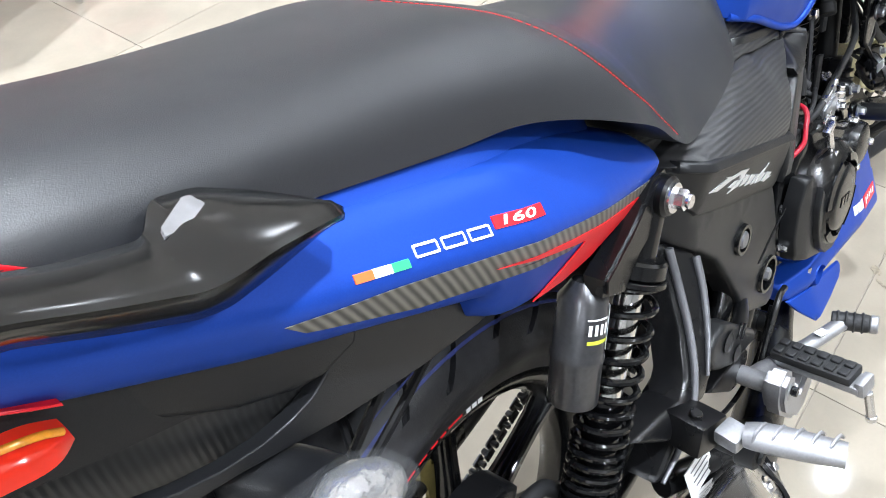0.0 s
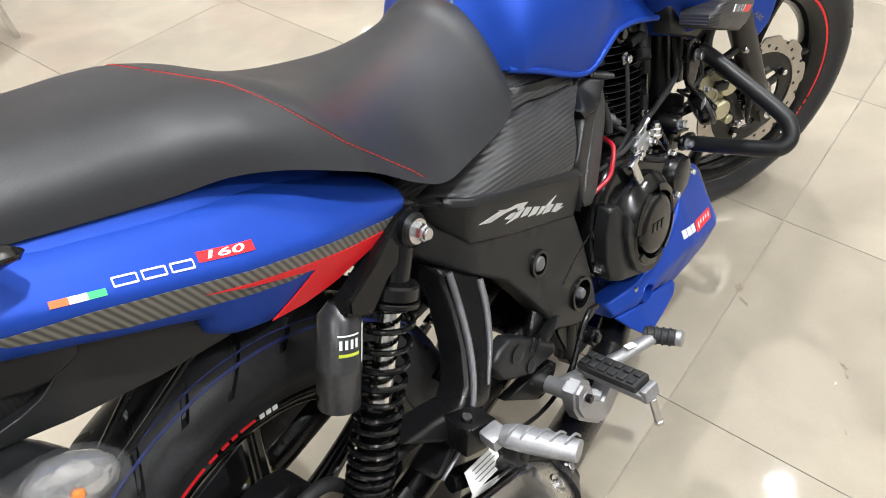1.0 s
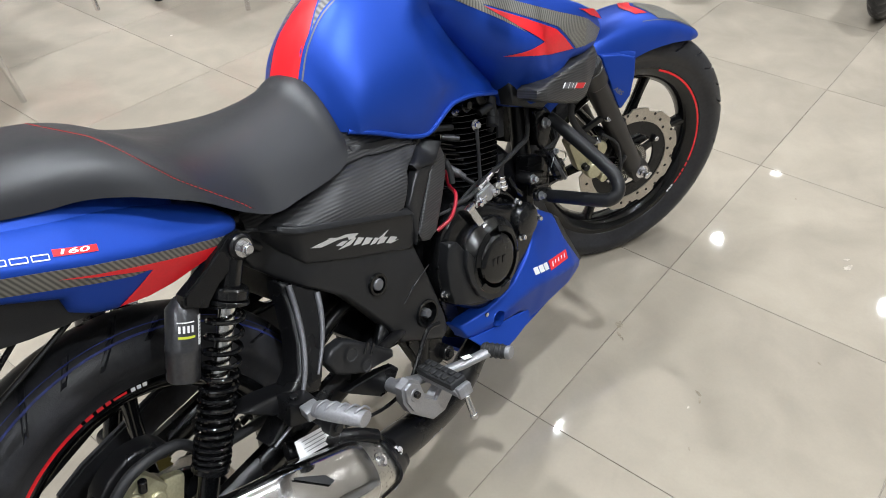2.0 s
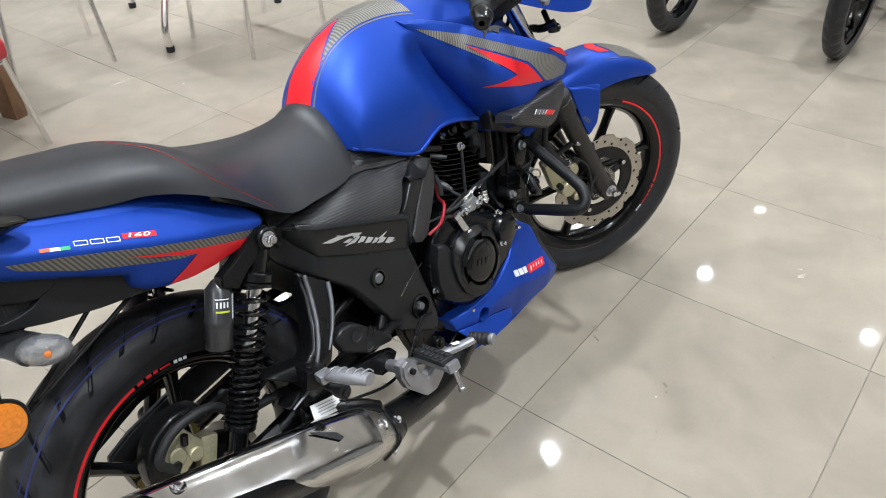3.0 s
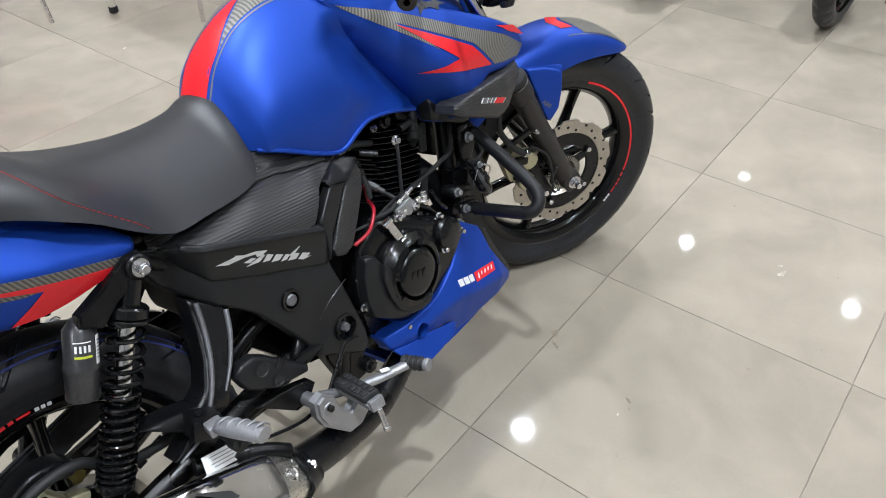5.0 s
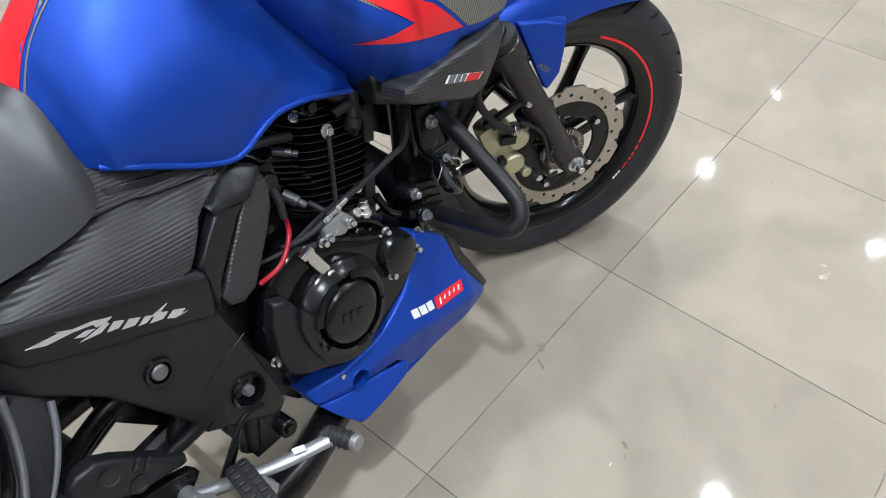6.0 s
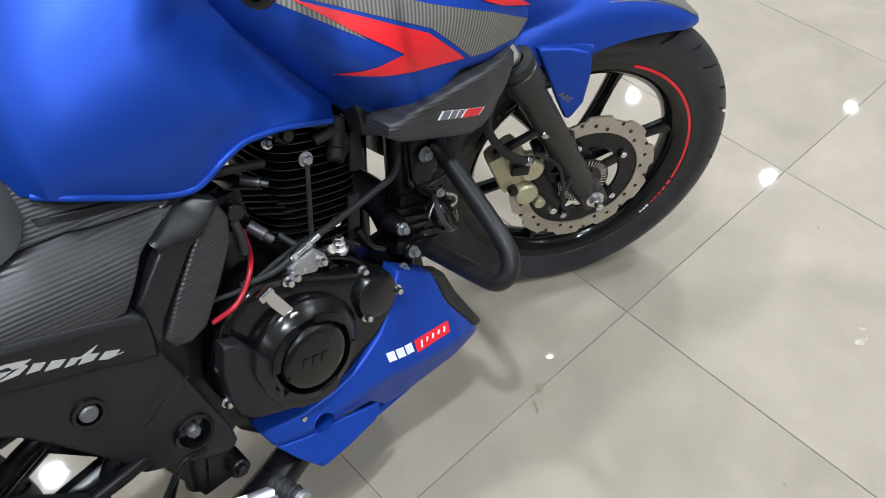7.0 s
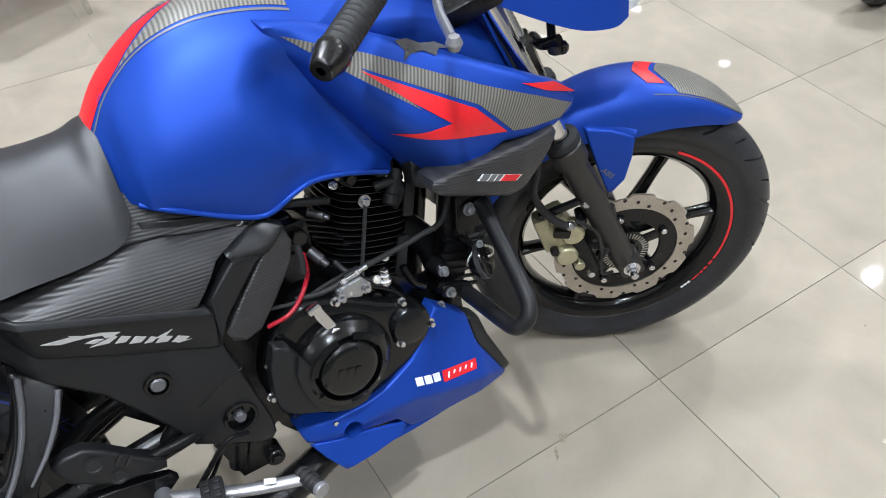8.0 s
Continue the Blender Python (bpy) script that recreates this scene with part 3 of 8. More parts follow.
# swing arm
for s in (-1, 1):
    arm = tube([(0.475, s * 0.085, 0.362), (0.30, s * 0.098, 0.345), (0.10, s * 0.100, 0.315), (-0.07, s * 0.098, 0.295)], 0.02, 10, 6, flat=1.25)
    part("swing_arm", arm, FRAME_BLACK, BIKE)
    part("axle_adjuster", merged(box((-0.02, s * 0.112, 0.30), (0.07, 0.008, 0.034), bevel=0.004), rod((0, s * 0.112, 0.30), (0, s * 0.132, 0.30), 0.011, 6)), STEEL, BIKE)
part("swing_arm_beam", prism([(-0.10, 0.345), (-0.09, 0.372), (-0.046, 0.390), (0.092, 0.422), (0.25, 0.440), (0.43, 0.420), (0.43, 0.370), (0.25, 0.385), (0.154, 0.379), (0.071, 0.366), (-0.03, 0.3345)], 0.062, 0.077, 0.004), RUBBER, BIKE, "dusty black swing arm beam")
part("swing_arm_bridge", tube([(0.40, -0.09, 0.352), (0.40, 0.09, 0.352)], 0.022, 12, 3), FRAME_BLACK, BIKE)
# rear brake caliper with hose
cal = merged(box((-0.032, -0.078, 0.398), (0.058, 0.036, 0.046), (0, -28, 0), 0.008), rod((-0.045, -0.10, 0.402), (-0.045, -0.075, 0.402), 0.015), rod((-0.018, -0.10, 0.386), (-0.018, -0.075, 0.386), 0.012), box((0.004, -0.082, 0.37), (0.03, 0.018, 0.055), (0, 25, 0), 0.005))
part("hub_guard", sheet([(-0.088, 0.345), (-0.090, 0.395), (-0.072, 0.432), (-0.040, 0.452), (-0.010, 0.456), (0.020, 0.446), (0.034, 0.425), (0.020, 0.418), (-0.010, 0.428), (-0.035, 0.415), (-0.052, 0.385), (-0.055, 0.345)], lambda x, z: -0.082, 0.035, 0.006, 0.010, soft=2), FRAME_BLACK, BIKE, "dusty black guard round the rear hub")
CAL = part("rear_caliper", cal, GOLD, BIKE, "gold rear brake caliper")
part("bleed_cap", merged(rod((-0.03, -0.1, 0.415), (-0.026, -0.104, 0.432), 0.006), rod((-0.052, -0.102, 0.395), (-0.055, -0.108, 0.395), 0.007, 6)), FRAME_BLACK, CAL)
part("rear_brake_hose", tube([(-0.055, -0.1, 0.385), (-0.075, -0.105, 0.42), (-0.035, -0.108, 0.452), (0.03, -0.105, 0.445), (0.07, -0.1, 0.40), (0.16, -0.105, 0.385)], 0.0075, 10), SOFT_RUBBER, BIKE, "black brake hose with spring guard")


# rear shock absorbers
def shock(side):
    y = -0.142
    top, low = Vector((0.190, y, 0.668)), Vector((0.020, y + 0.01, 0.352))
    d = (low - top).normalized()
    P = lambda t: top + (low - top) * t
    top_end, top_seat = rod(P(0.02), P(0.17), 0.0150, 20), merged(rod(P(0.155), P(0.20), 0.0255, 24), rod(P(0.20), P(0.215), 0.0275, 24))
    low_end, low_seat = rod(P(0.84), P(1.02), 0.0145, 20), rod(P(0.82), P(0.85), 0.0245, 24)
    inner = rod(P(0.17), P(0.60), 0.0118, 20)
    m, L = along(top, low)
    pts = []
    turns, t0, t1 = 16.5, 0.21, 0.83
    N = 15 * 20
    for i in range(N + 1):
        q = i / N
        w = 0.62 * q + 0.38 * q ** 3
        a = 2 * math.pi * turns * w / 1.0
        pts.append(m @ Vector((0.0226 * math.cos(a), 0.0226 * math.sin(a), L * (t0 + (t1 - t0) * q))))
    spring = tube(pts, 0.0033, 8, smooth=False)
    lowbody = rod(P(0.50), P(0.84), 0.0165, 20)
    canA, canB = Vector((0.104, y + 0.014, 0.628)), Vector((0.067, y + 0.014, 0.536))
    e = (canB - canA).normalized()
    mm, LL = along(canA, canB)
    can = lathe([(0, -0.006), (0.010, -0.006), (0.014, 0.0), (0.0200, 0.008), (0.0208, LL * 0.53), (0.0218, LL * 0.56), (0.0218, LL * 0.60), (0.0208, LL * 0.63), (0.0208, LL - 0.002), (0.0195, LL), (0, LL)], 32, mm)
    bracket = prism([(0.180, 0.684), (0.200, 0.682), (0.208, 0.664), (0.196, 0.648), (0.150, 0.634), (0.122, 0.614), (0.096, 0.630), (0.100, 0.644), (0.140, 0.660)], y - 0.010, y + 0.012, 0.003)
    eye = rod((0.190, y - 0.018, 0.664), (0.190, y + 0.03, 0.664), 0.017, 24)
    low_eye = rod((0.020, y - 0.012, 0.352), (0.020, y + 0.03, 0.352), 0.016, 20)
    f = mirrored if side > 0 else (lambda b: b)
    root = part("shock_absorber", f(lowbody), ENGINE, BIKE, "black twin rear shock absorber with gas canister")
    part("damper_end", f(low_end), ENGINE, root)
    part("spring_seat", f(low_seat), ENGINE, root)
    part("lower_eye", f(low_eye), ENGINE, root)
    part("spring", f(spring), GLOSS_BLACK, root, "gloss black coil spring")
    part("damper_rod", f(inner), CHROME, root, "oily steel damper rod")
    part("damper_top", f(top_end), ENGINE, root)
    part("spring_collar", f(top_seat), ENGINE, root)
    part("mount_bracket", f(bracket), FRAME_BLACK, root)
    part("mount_eye", f(eye), FRAME_BLACK, root)
    c = part("canister", f(can), GREY_METAL, root, "dark grey gas canister with stickers")
    part("mount_bolt", f(merged(bolt((0.190, y - 0.018, 0.664), (0, -1, 0), 0.0085, 0.010), rod((0.190, y - 0.034, 0.664), (0.190, y - 0.02, 0.664), 0.006))), BOLT, root)
    # stickers wrapped round the canister: white panel with dark bars, lime underline, plain white strip
    def patch(a0, a1, h0, h1, lift, skew=0.0):
        bm = bmesh.new()
        rows = []
        for i in range(9):
            a = a0 + (a1 - a0) * i / 8
            rows.append([bm.verts.new(mm @ Vector(((0.0209 + lift) * math.cos(a), (0.0209 + lift) * math.sin(a), LL * h + skew * (i / 8)))) for h in (h0, h1)])
        for a, b in zip(rows, rows[1:]):
            bm.faces.new((a[0], b[0], b[1], a[1]))
        ex = bmesh.ops.extrude_face_region(bm, geom=list(bm.faces))
        for v in ex["geom"]:
            if isinstance(v, bmesh.types.BMVert):
                q = mm.inverted() @ v.co
                v.co = mm @ Vector((q.x * 0.985, q.y * 0.985, q.z))
        return bm
    # angle at which the canister faces out (-y)
    out = mm.inverted().to_3x3() @ Vector((0, -1, 0))
    a0 = math.atan2(out.y, out.x)
    part("sticker", f(merged(patch(a0 - 0.2, a0 + 0.8, 0.19, 0.205, 0.0006), *[patch(a0 - 0.15 + 0.25 * k, a0 - 0.02 + 0.25 * k, 0.24, 0.33, 0.0006) for k in range(4)])), WHITE, c, "white maker's mark as plain bars")
    part("sticker_underline", f(patch(a0 - 0.25, a0 + 0.75, 0.375, 0.405, 0.0006)), LIME, c)
    part("warning_label", f(patch(a0 - 1.05, a0 - 0.55, 0.14, 0.52, 0.0006)), WHITE, c, "white label with unreadable print")
    part("warning_print", f(merged(*[patch(a0 - 0.97, a0 - 0.63, 0.2 + 0.045 * k, 0.215 + 0.045 * k, 0.0011) for k in range(6)])), GREY_PRINT, c)
    return root


shock(-1)
shock(1)


# ------------- tail panels
def tail_y(x, z):
    zr = interp(x, [-0.42, -0.24, -0.15, -0.036, 0.069, 0.171, 0.21], [0.93, 0.850, 0.808, 0.765, 0.727, 0.697, 0.69])
    yr = interp(x, [-0.42, -0.25, -0.12, 0.02, 0.1, 0.2], [-0.085, -0.122, -0.145, -0.163, -0.160, -0.147])
    d = z - zr
    soft = 0.005
    up = 0.5 * (d + math.sqrt(d * d + soft * soft)) - soft * 0.5
    dn = 0.5 * (-d + math.sqrt(d * d + soft * soft)) - soft * 0.5
    return yr + 0.74 * up + 0.47 * dn


TAIL = [(-0.40, 0.925), (-0.31, 0.905), (-0.198, 0.866), (-0.085, 0.820), (-0.01, 0.797), (0.06, 0.778), (0.105, 0.762), (0.150, 0.741), (0.188, 0.716), (0.206, 0.695), (0.203, 0.676), (0.185, 0.664), (0.147, 0.660),
        (0.105, 0.656), (0.07, 0.656), (0.035, 0.662), (0.008, 0.672), (-0.011, 0.686), (-0.014, 0.709), (-0.103, 0.752), (-0.165, 0.780), (-0.229, 0.812), (-0.31, 0.855), (-0.40, 0.905)]
CARBON_STRIPE = [(-0.145, 0.796), (-0.085, 0.778), (-0.026, 0.757), (0.075, 0.720), (0.14, 0.697), (0.196, 0.678), (0.201, 0.673), (0.168, 0.676), (0.130, 0.685), (0.066, 0.706), (-0.002, 0.729), (0.040, 0.713), (0.076, 0.697), (0.058, 0.700), (0.016, 0.716), (-0.067, 0.748), (-0.135, 0.784)]
for side in (-1, 1):
    f = mirrored if side > 0 else (lambda b: b)
    t = part("tail_panel", f(sheet(TAIL, tail_y, 0.05, 0.013, 0.006)), BLUE, BIKE, "matt blue tail panel with carbon stripe and red arrow")
    part("carbon_stripe", f(decal(CARBON_STRIPE, tail_y)), CARBON_DECAL, t, "grey carbon-pattern stripe")
    part("arrow_decal", f(decal([(-0.014, 0.740), (0.066, 0.7095), (0.126, 0.688), (0.172, 0.674), (0.182, 0.6695), (0.147, 0.6655), (0.105, 0.6615), (0.07, 0.6615), (0.036, 0.668), (0.060, 0.681), (0.081, 0.695), (0.044, 0.712)], tail_y, 0.0016)), RED, t, "red arrow decal")
    ux, uz = Vector((0.0432, -0.0176)), Vector((0.0176, 0.0300))
    for k, mt in enumerate((ORANGE_PRINT, WHITE, GREEN_PRINT)):
        x0 = -0.1035 + 0.0110 * k
        z0 = 0.7985 - 0.0040 * k
        part("flag_stripe", f(decal([(x0, z0), (x0 + 0.0110, z0 - 0.004), (x0 + 0.0095, z0 - 0.0077), (x0 - 0.0015, z0 - 0.0037)], tail_y, 0.0009)), mt, t)
    # model letters as outlined bars, then a red plate with the number
    bars = []
    for k in range(3):
        x0, z0 = -0.0635 + 0.0186 * k, 0.7888 - 0.0068 * k
        c4 = [Vector((0, 0)), Vector((0.0150, -0.0055)), Vector((0.0132, -0.0102)), Vector((-0.0018, -0.0047))]
        for i in range(4):
            p, q = c4[i], c4[(i + 1) % 4]
            n = Vector((-(q - p).y, (q - p).x)).normalized() * 0.00045
            bars.append(decal([(x0 + v.x, z0 + v.y) for v in (p + n, q + n, q - n, p - n)], tail_y, 0.0009))
    part("model_mark", f(merged(*bars)), WHITE, t, "white outlined bars")
    part("number_plate_decal", f(decal([(-0.006, 0.7715), (0.036, 0.7555), (0.0335, 0.7495), (-0.0085, 0.7655)], tail_y, 0.0009)), RED, t, "red plate with white number 160")
    num = lay(lettering("160", 1.0, 0.2), (-0.0055, 0.7662), (0.0205, -0.0078), (0.0020, 0.0062), tail_y, 0.0017)
    if side < 0:
        part("number", num, WHITE, t, "white number 160")
    else:
        num2 = lay(lettering("160", 1.0, -0.2), (0.0305, 0.7520), (-0.0205, 0.0078), (0.0020, 0.0062), tail_y, 0.0017)
        num.free()
        part("number", mirrored(num2), WHITE, t, "white number 160")
    # dark recess strip between seat and tail panel
    part("seat_gap_trim", f(sheet([(-0.13, 0.846), (-0.085, 0.832), (-0.01, 0.809), (0.06, 0.791), (0.11, 0.773), (0.15, 0.75), (0.14, 0.735), (0.05, 0.765), (-0.085, 0.80), (-0.13, 0.82)], lambda x, z: tail_y(x, z) + 0.007, 0.012, 0.002, 0.015)), BLUE, BIKE)
tail_core = loft(spline_sections([(-0.42, 0.06, 0.86, 0.915), (-0.3, 0.095, 0.80, 0.885), (-0.15, 0.10, 0.745, 0.82), (0.0, 0.10, 0.70, 0.76), (0.16, 0.095, 0.65, 0.71)], 4), 16, power=4)
part("rear_frame_cover", tail_core, PLASTIC, BIKE)

# ------------- rear mudguard, lamps, grab rail
for side in (-1, 1):
    f = mirrored if side > 0 else (lambda b: b)
    part("under_tail", f(sheet([(-0.36, 0.905), (-0.256, 0.850), (-0.106, 0.770), (-0.09, 0.745), (-0.099, 0.737), (-0.1215, 0.731), (-0.138, 0.733), (-0.1704, 0.7473), (-0.2087, 0.7726), (-0.24, 0.7955), (-0.27, 0.816), (-0.36, 0.872)], lambda x, z: -0.116 + 0.04 * clamp((-0.1 - x) / 0.25) - 0.002 * clamp((x + 0.205) / 0.01), 0.02, 0.005, 0.010)), PLASTIC, BIKE, "smooth black panel under the tail")
    part("mudguard_flap", f(sheet([(-0.10, 0.755), (0.02, 0.700), (0.024, 0.676), (0.010, 0.668), (-0.058, 0.680), (-0.123, 0.697), (-0.185, 0.718), (-0.23, 0.730), (-0.30, 0.765), (-0.30, 0.785), (-0.2413, 0.7508), (-0.2166, 0.7377), (-0.193, 0.729), (-0.169, 0.7239), (-0.149, 0.7235), (-0.133, 0.726), (-0.122, 0.731)], lambda x, z: -0.114 + 0.004 * clamp((-0.12 - x) / 0.15), 0.010, 0.0015, 0.010)), PLASTIC, BIKE, "smooth black mudguard flap")
    part("mudguard_side", f(sheet([(-0.36, 0.875), (-0.25, 0.815), (-0.16, 0.765), (-0.11, 0.745), (-0.11, 0.712), (-0.16, 0.708), (-0.22, 0.720), (-0.36, 0.775)], lambda x, z: -0.106 + 0.04 * clamp((-0.1 - x) / 0.25), 0.012, 0.003, 0.012)), CARBON_UP, BIKE, "carbon-pattern black mudguard side")
    part("tail_strip", f(sheet([(-0.34, 0.880), (-0.257, 0.8365), (-0.236, 0.8245), (-0.236, 0.8230), (-0.257, 0.8345), (-0.34, 0.877)], lambda x, z: -0.121 + 0.03 * clamp((-0.24 - x) / 0.1), 0.006, 0.001, 0.01)), RED, BIKE, "thin red strip")
    part("seat_decal", f(sheet([(-0.30, 0.915), (-0.232, 0.890), (-0.218, 0.877), (-0.234, 0.878), (-0.30, 0.895)], lambda x, z: -0.1165, 0.004, 0.001, 0.01)), RED, BIKE, "red and black strip behind the seat")
    part("seat_decal_bar", f(sheet([(-0.30, 0.908), (-0.226, 0.883), (-0.30, 0.903)], lambda x, z: -0.1172, 0.003, 0.0, 0.01)), PLASTIC, BIKE)
part("rear_mudguard", loft(spline_sections([(-0.52, 0.055, 0.66, 0.68), (-0.45, 0.060, 0.755, 0.79), (-0.36, 0.062, 0.80, 0.835), (-0.2, 0.078, 0.738, 0.78), (-0.05, 0.09, 0.675, 0.72), (0.08, 0.085, 0.645, 0.69)], 5), 14, power=5), PLASTIC, BIKE)
LAMP = part("tail_lamp", loft(spline_sections([(-0.40, 0.07, 0.805, 0.865), (-0.33, 0.098, 0.810, 0.843), (-0.27, 0.113, 0.801, 0.823), (-0.250, 0.115, 0.798, 0.816), (-0.238, 0.108, 0.798, 0.808)], 5), 20, power=4), LENS_RED, BIKE, "red tail lamp with amber upper strip")
for side in (-1, 1):
    f = mirrored if side > 0 else (lambda b: b)
    part("amber_strip", f(tube([(-0.30, -0.1040, 0.828), (-0.268, -0.1100, 0.8195), (-0.250, -0.1125, 0.8140), (-0.2405, -0.1110, 0.8070)], 0.0019, 10, 5)), LENS_YELLOW, LAMP, "ribbed amber strip")
for side in (-1, 1):
    f = mirrored if side > 0 else (lambda b: b)
    # indicators: rubber stalk, clear lens with a small bulb, loose film round them
    IM = pose(-0.152, -0.147, 0.683, 0, 20, -15) @ Matrix.Scale(1.12, 4)
    egg = lambda k: moved(lathe([(0, -0.030 * k), (0.010 * k, -0.025 * k), (0.0185 * k, -0.012 * k), (0.0205 * k, 0.002 * k), (0.0175 * k, 0.016 * k), (0.010 * k, 0.026 * k), (0, 0.030 * k)], 24), IM @ Matrix.Diagonal((1.0, 0.75, 0.9, 1)) @ Matrix.Rotation(radians(90), 4, "Y"))
    ind = part("rear_indicator", f(tube([(-0.186, -0.07, 0.702), (-0.178, -0.092, 0.697), (-0.166, -0.115, 0.690), (-0.160, -0.136, 0.686)], lambda t: 0.018 + 0.006 * t, 14, 4, flat=0.85)), PLASTIC, BIKE, "rear indicator with clear lens, still in film")
    part("reflector_dish", f(egg(0.86)), SPARKLE, ind, "silver reflector dish")
    part("bulb", f(moved(lathe([(0, -0.003), (0.004, -0.002), (0.0045, 0.001), (0.003, 0.004), (0, 0.005)], 14), IM @ Matrix.Translation((0.002, -0.013, 0.0)) @ Matrix.Rotation(radians(90), 4, "X"))), BULB, ind, "small amber bulb")
    part("lens", f(egg(1.0)), CLEAR, ind, "clear indicator lens")
    part("wrapping_film", f(moved(lathe([(0.004, -0.046), (0.013, -0.034), (0.0205, -0.012), (0.0225, 0.004), (0.019, 0.020), (0.008, 0.034), (0, 0.036)], 16), IM @ Matrix.Diagonal((1.0, 0.85, 1.0, 1)) @ Matrix.Rotation(radians(90), 4, "Y"))), FILM, ind, "crumpled clear wrapping film", angle=20)
    refl = part("side_reflector", f(merged(lathe([(0, 0), (0.032, 0), (0.0335, 0.004), (0.032, 0.008), (0.029, 0.006), (0, 0.006)], 32, Matrix.Translation((-0.226, -0.116, 0.612)) @ SPIN))), PLASTIC, BIKE, "round amber reflector in black ring")
    part("reflector_lens", f(lathe([(0, 0.009), (0.018, 0.0085), (0.028, 0.0065), (0.029, 0.004)], 32, Matrix.Translation((-0.226, -0.116, 0.612)) @ SPIN)), ORANGE, refl, "amber reflector lens")
    part("reflector_stay", f(merged(tube([(-0.226, -0.112, 0.612), (-0.21, -0.1, 0.66), (-0.2, -0.085, 0.72)], 0.006, 8, 4))), FRAME_BLACK, BIKE)
    part("mudguard_stay", f(tube([(0.0, -0.085, 0.665), (-0.10, -0.095, 0.63), (-0.25, -0.098, 0.575), (-0.36, -0.09, 0.535)], 0.0035, 8, 4)), FRAME_BLACK, BIKE)
    part("mudguard_stay", f(tube([(-0.06, -0.095, 0.685), (-0.16, -0.098, 0.62), (-0.22, -0.1, 0.585)], 0.0035, 8, 4)), FRAME_BLACK, BIKE)


# cast grab rail: five-sided sections with a sharp outer crease, from the pointed front foot back round the tail
def grab_ring(x):
    """Top inner, top middle, outer crease, lower outer, lower inner."""
    xs = [-0.45, -0.40, -0.33, -0.246, -0.215, -0.183, -0.170, -0.149, -0.128, -0.110, -0.100]
    oy = interp(x, xs, [-0.060, -0.125, -0.160, -0.174, -0.174, -0.172, -0.171, -0.168, -0.165, -0.160, -0.156])
    oz = interp(x, xs, [0.945, 0.936, 0.917, 0.896, 0.878, 0.860, 0.857, 0.854, 0.849, 0.843, 0.838])
    ty = interp(x, xs, [-0.040, -0.098, -0.130, -0.143, -0.143, -0.138, -0.124, -0.122, -0.128, -0.140, -0.150])
    tz = interp(x, xs, [0.962, 0.952, 0.932, 0.902, 0.887, 0.874, 0.880, 0.873, 0.860, 0.848, 0.839])
    by = interp(x, xs, [-0.050, -0.110, -0.142, -0.156, -0.155, -0.152, -0.152, -0.152, -0.152, -0.152, -0.152])
    bz = interp(x, xs, [0.925, 0.915, 0.898, 0.878, 0.858, 0.838, 0.834, 0.834, 0.835, 0.836, 0.836])
    iy, iz = ty + 0.010, bz + 0.006
    return [(ty + 0.006, tz - 0.005), (ty, tz), ((ty + oy) / 2, (tz + oz) / 2 + 0.0035), (oy + 0.004, oz + 0.0035), (oy, oz), (oy + 0.002, oz - 0.004), (by, bz), (by + 0.010, bz + 0.001), (iy, iz)]


bm = bmesh.new()
stations = [-0.100 - 0.003 * k for k in range(50)] + [-0.256 - 0.012 * k for k in range(17)]
rings = [[Vector((x, y, z)) for y, z in grab_ring(x)] for x in stations]
for _ in range(2):
    rings = [rings[0]] + [[(a + b * 2 + c) / 4 for a, b, c in zip(p, q, r)] for p, q, r in zip(rings, rings[1:], rings[2:])] + [rings[-1]]
left = [[Vector((v.x, -v.y, v.z)) for v in r] for r in reversed(rings)]
tip = sum(rings[0], Vector()) / 9
rings[0] = [tip.lerp(v, 0.15) for v in rings[0]]
rings[1] = [(sum(rings[1], Vector()) / 9).lerp(v, 0.6) for v in rings[1]]
left = [[Vector((v.x, -v.y, v.z)) for v in r] for r in reversed(rings)]
rings = [[bm.verts.new(v) for v in r] for r in rings + left]
for a, b in zip(rings, rings[1:]):
    for k in range(9):
        bm.faces.new((a[k], a[(k + 1) % 9], b[(k + 1) % 9], b[k]))
bm.faces.new(rings[0][::-1])
bm.faces.new(rings[-1])
bmesh.ops.subdivide_edges(bm, edges=[e for e in bm.edges if abs(e.verts[0].co.x - e.verts[1].co.x) < 1e-4 and abs(e.verts[0].co.y) > 0.03], cuts=1, smooth=0.6)
GRAB = part("grab_rail", bm, RAIL_BLACK, BIKE, "black painted cast grab rail", angle=58)
for side in (-1, 1):
    f = mirrored if side > 0 else (lambda b: b)
    bm = bmesh.new()
    pad = [bm.verts.new(v) for v in ((-0.1607, -0.1339, 0.8793), (-0.1564, -0.1339, 0.8777), (-0.1520, -0.1349, 0.8700), (-0.1641, -0.1449, 0.8707), (-0.1801, -0.1469, 0.8735), (-0.1782, -0.1419, 0.8767))]
    solid = bmesh.ops.extrude_face_region(bm, geom=[bm.faces.new(pad)])
    bmesh.ops.translate(bm, vec=(0.006, 0.004, -0.016), verts=[v for v in solid["geom"] if isinstance(v, bmesh.types.BMVert)])
    bmesh.ops.recalc_face_normals(bm, faces=bm.faces)
    bmesh.ops.bevel(bm, geom=list(bm.edges), offset=0.0012, segments=2, affect="EDGES")
    part("grab_rail_foot", f(bm), PAD, GRAB, "mounting pad greyed for its ceiling reflection")

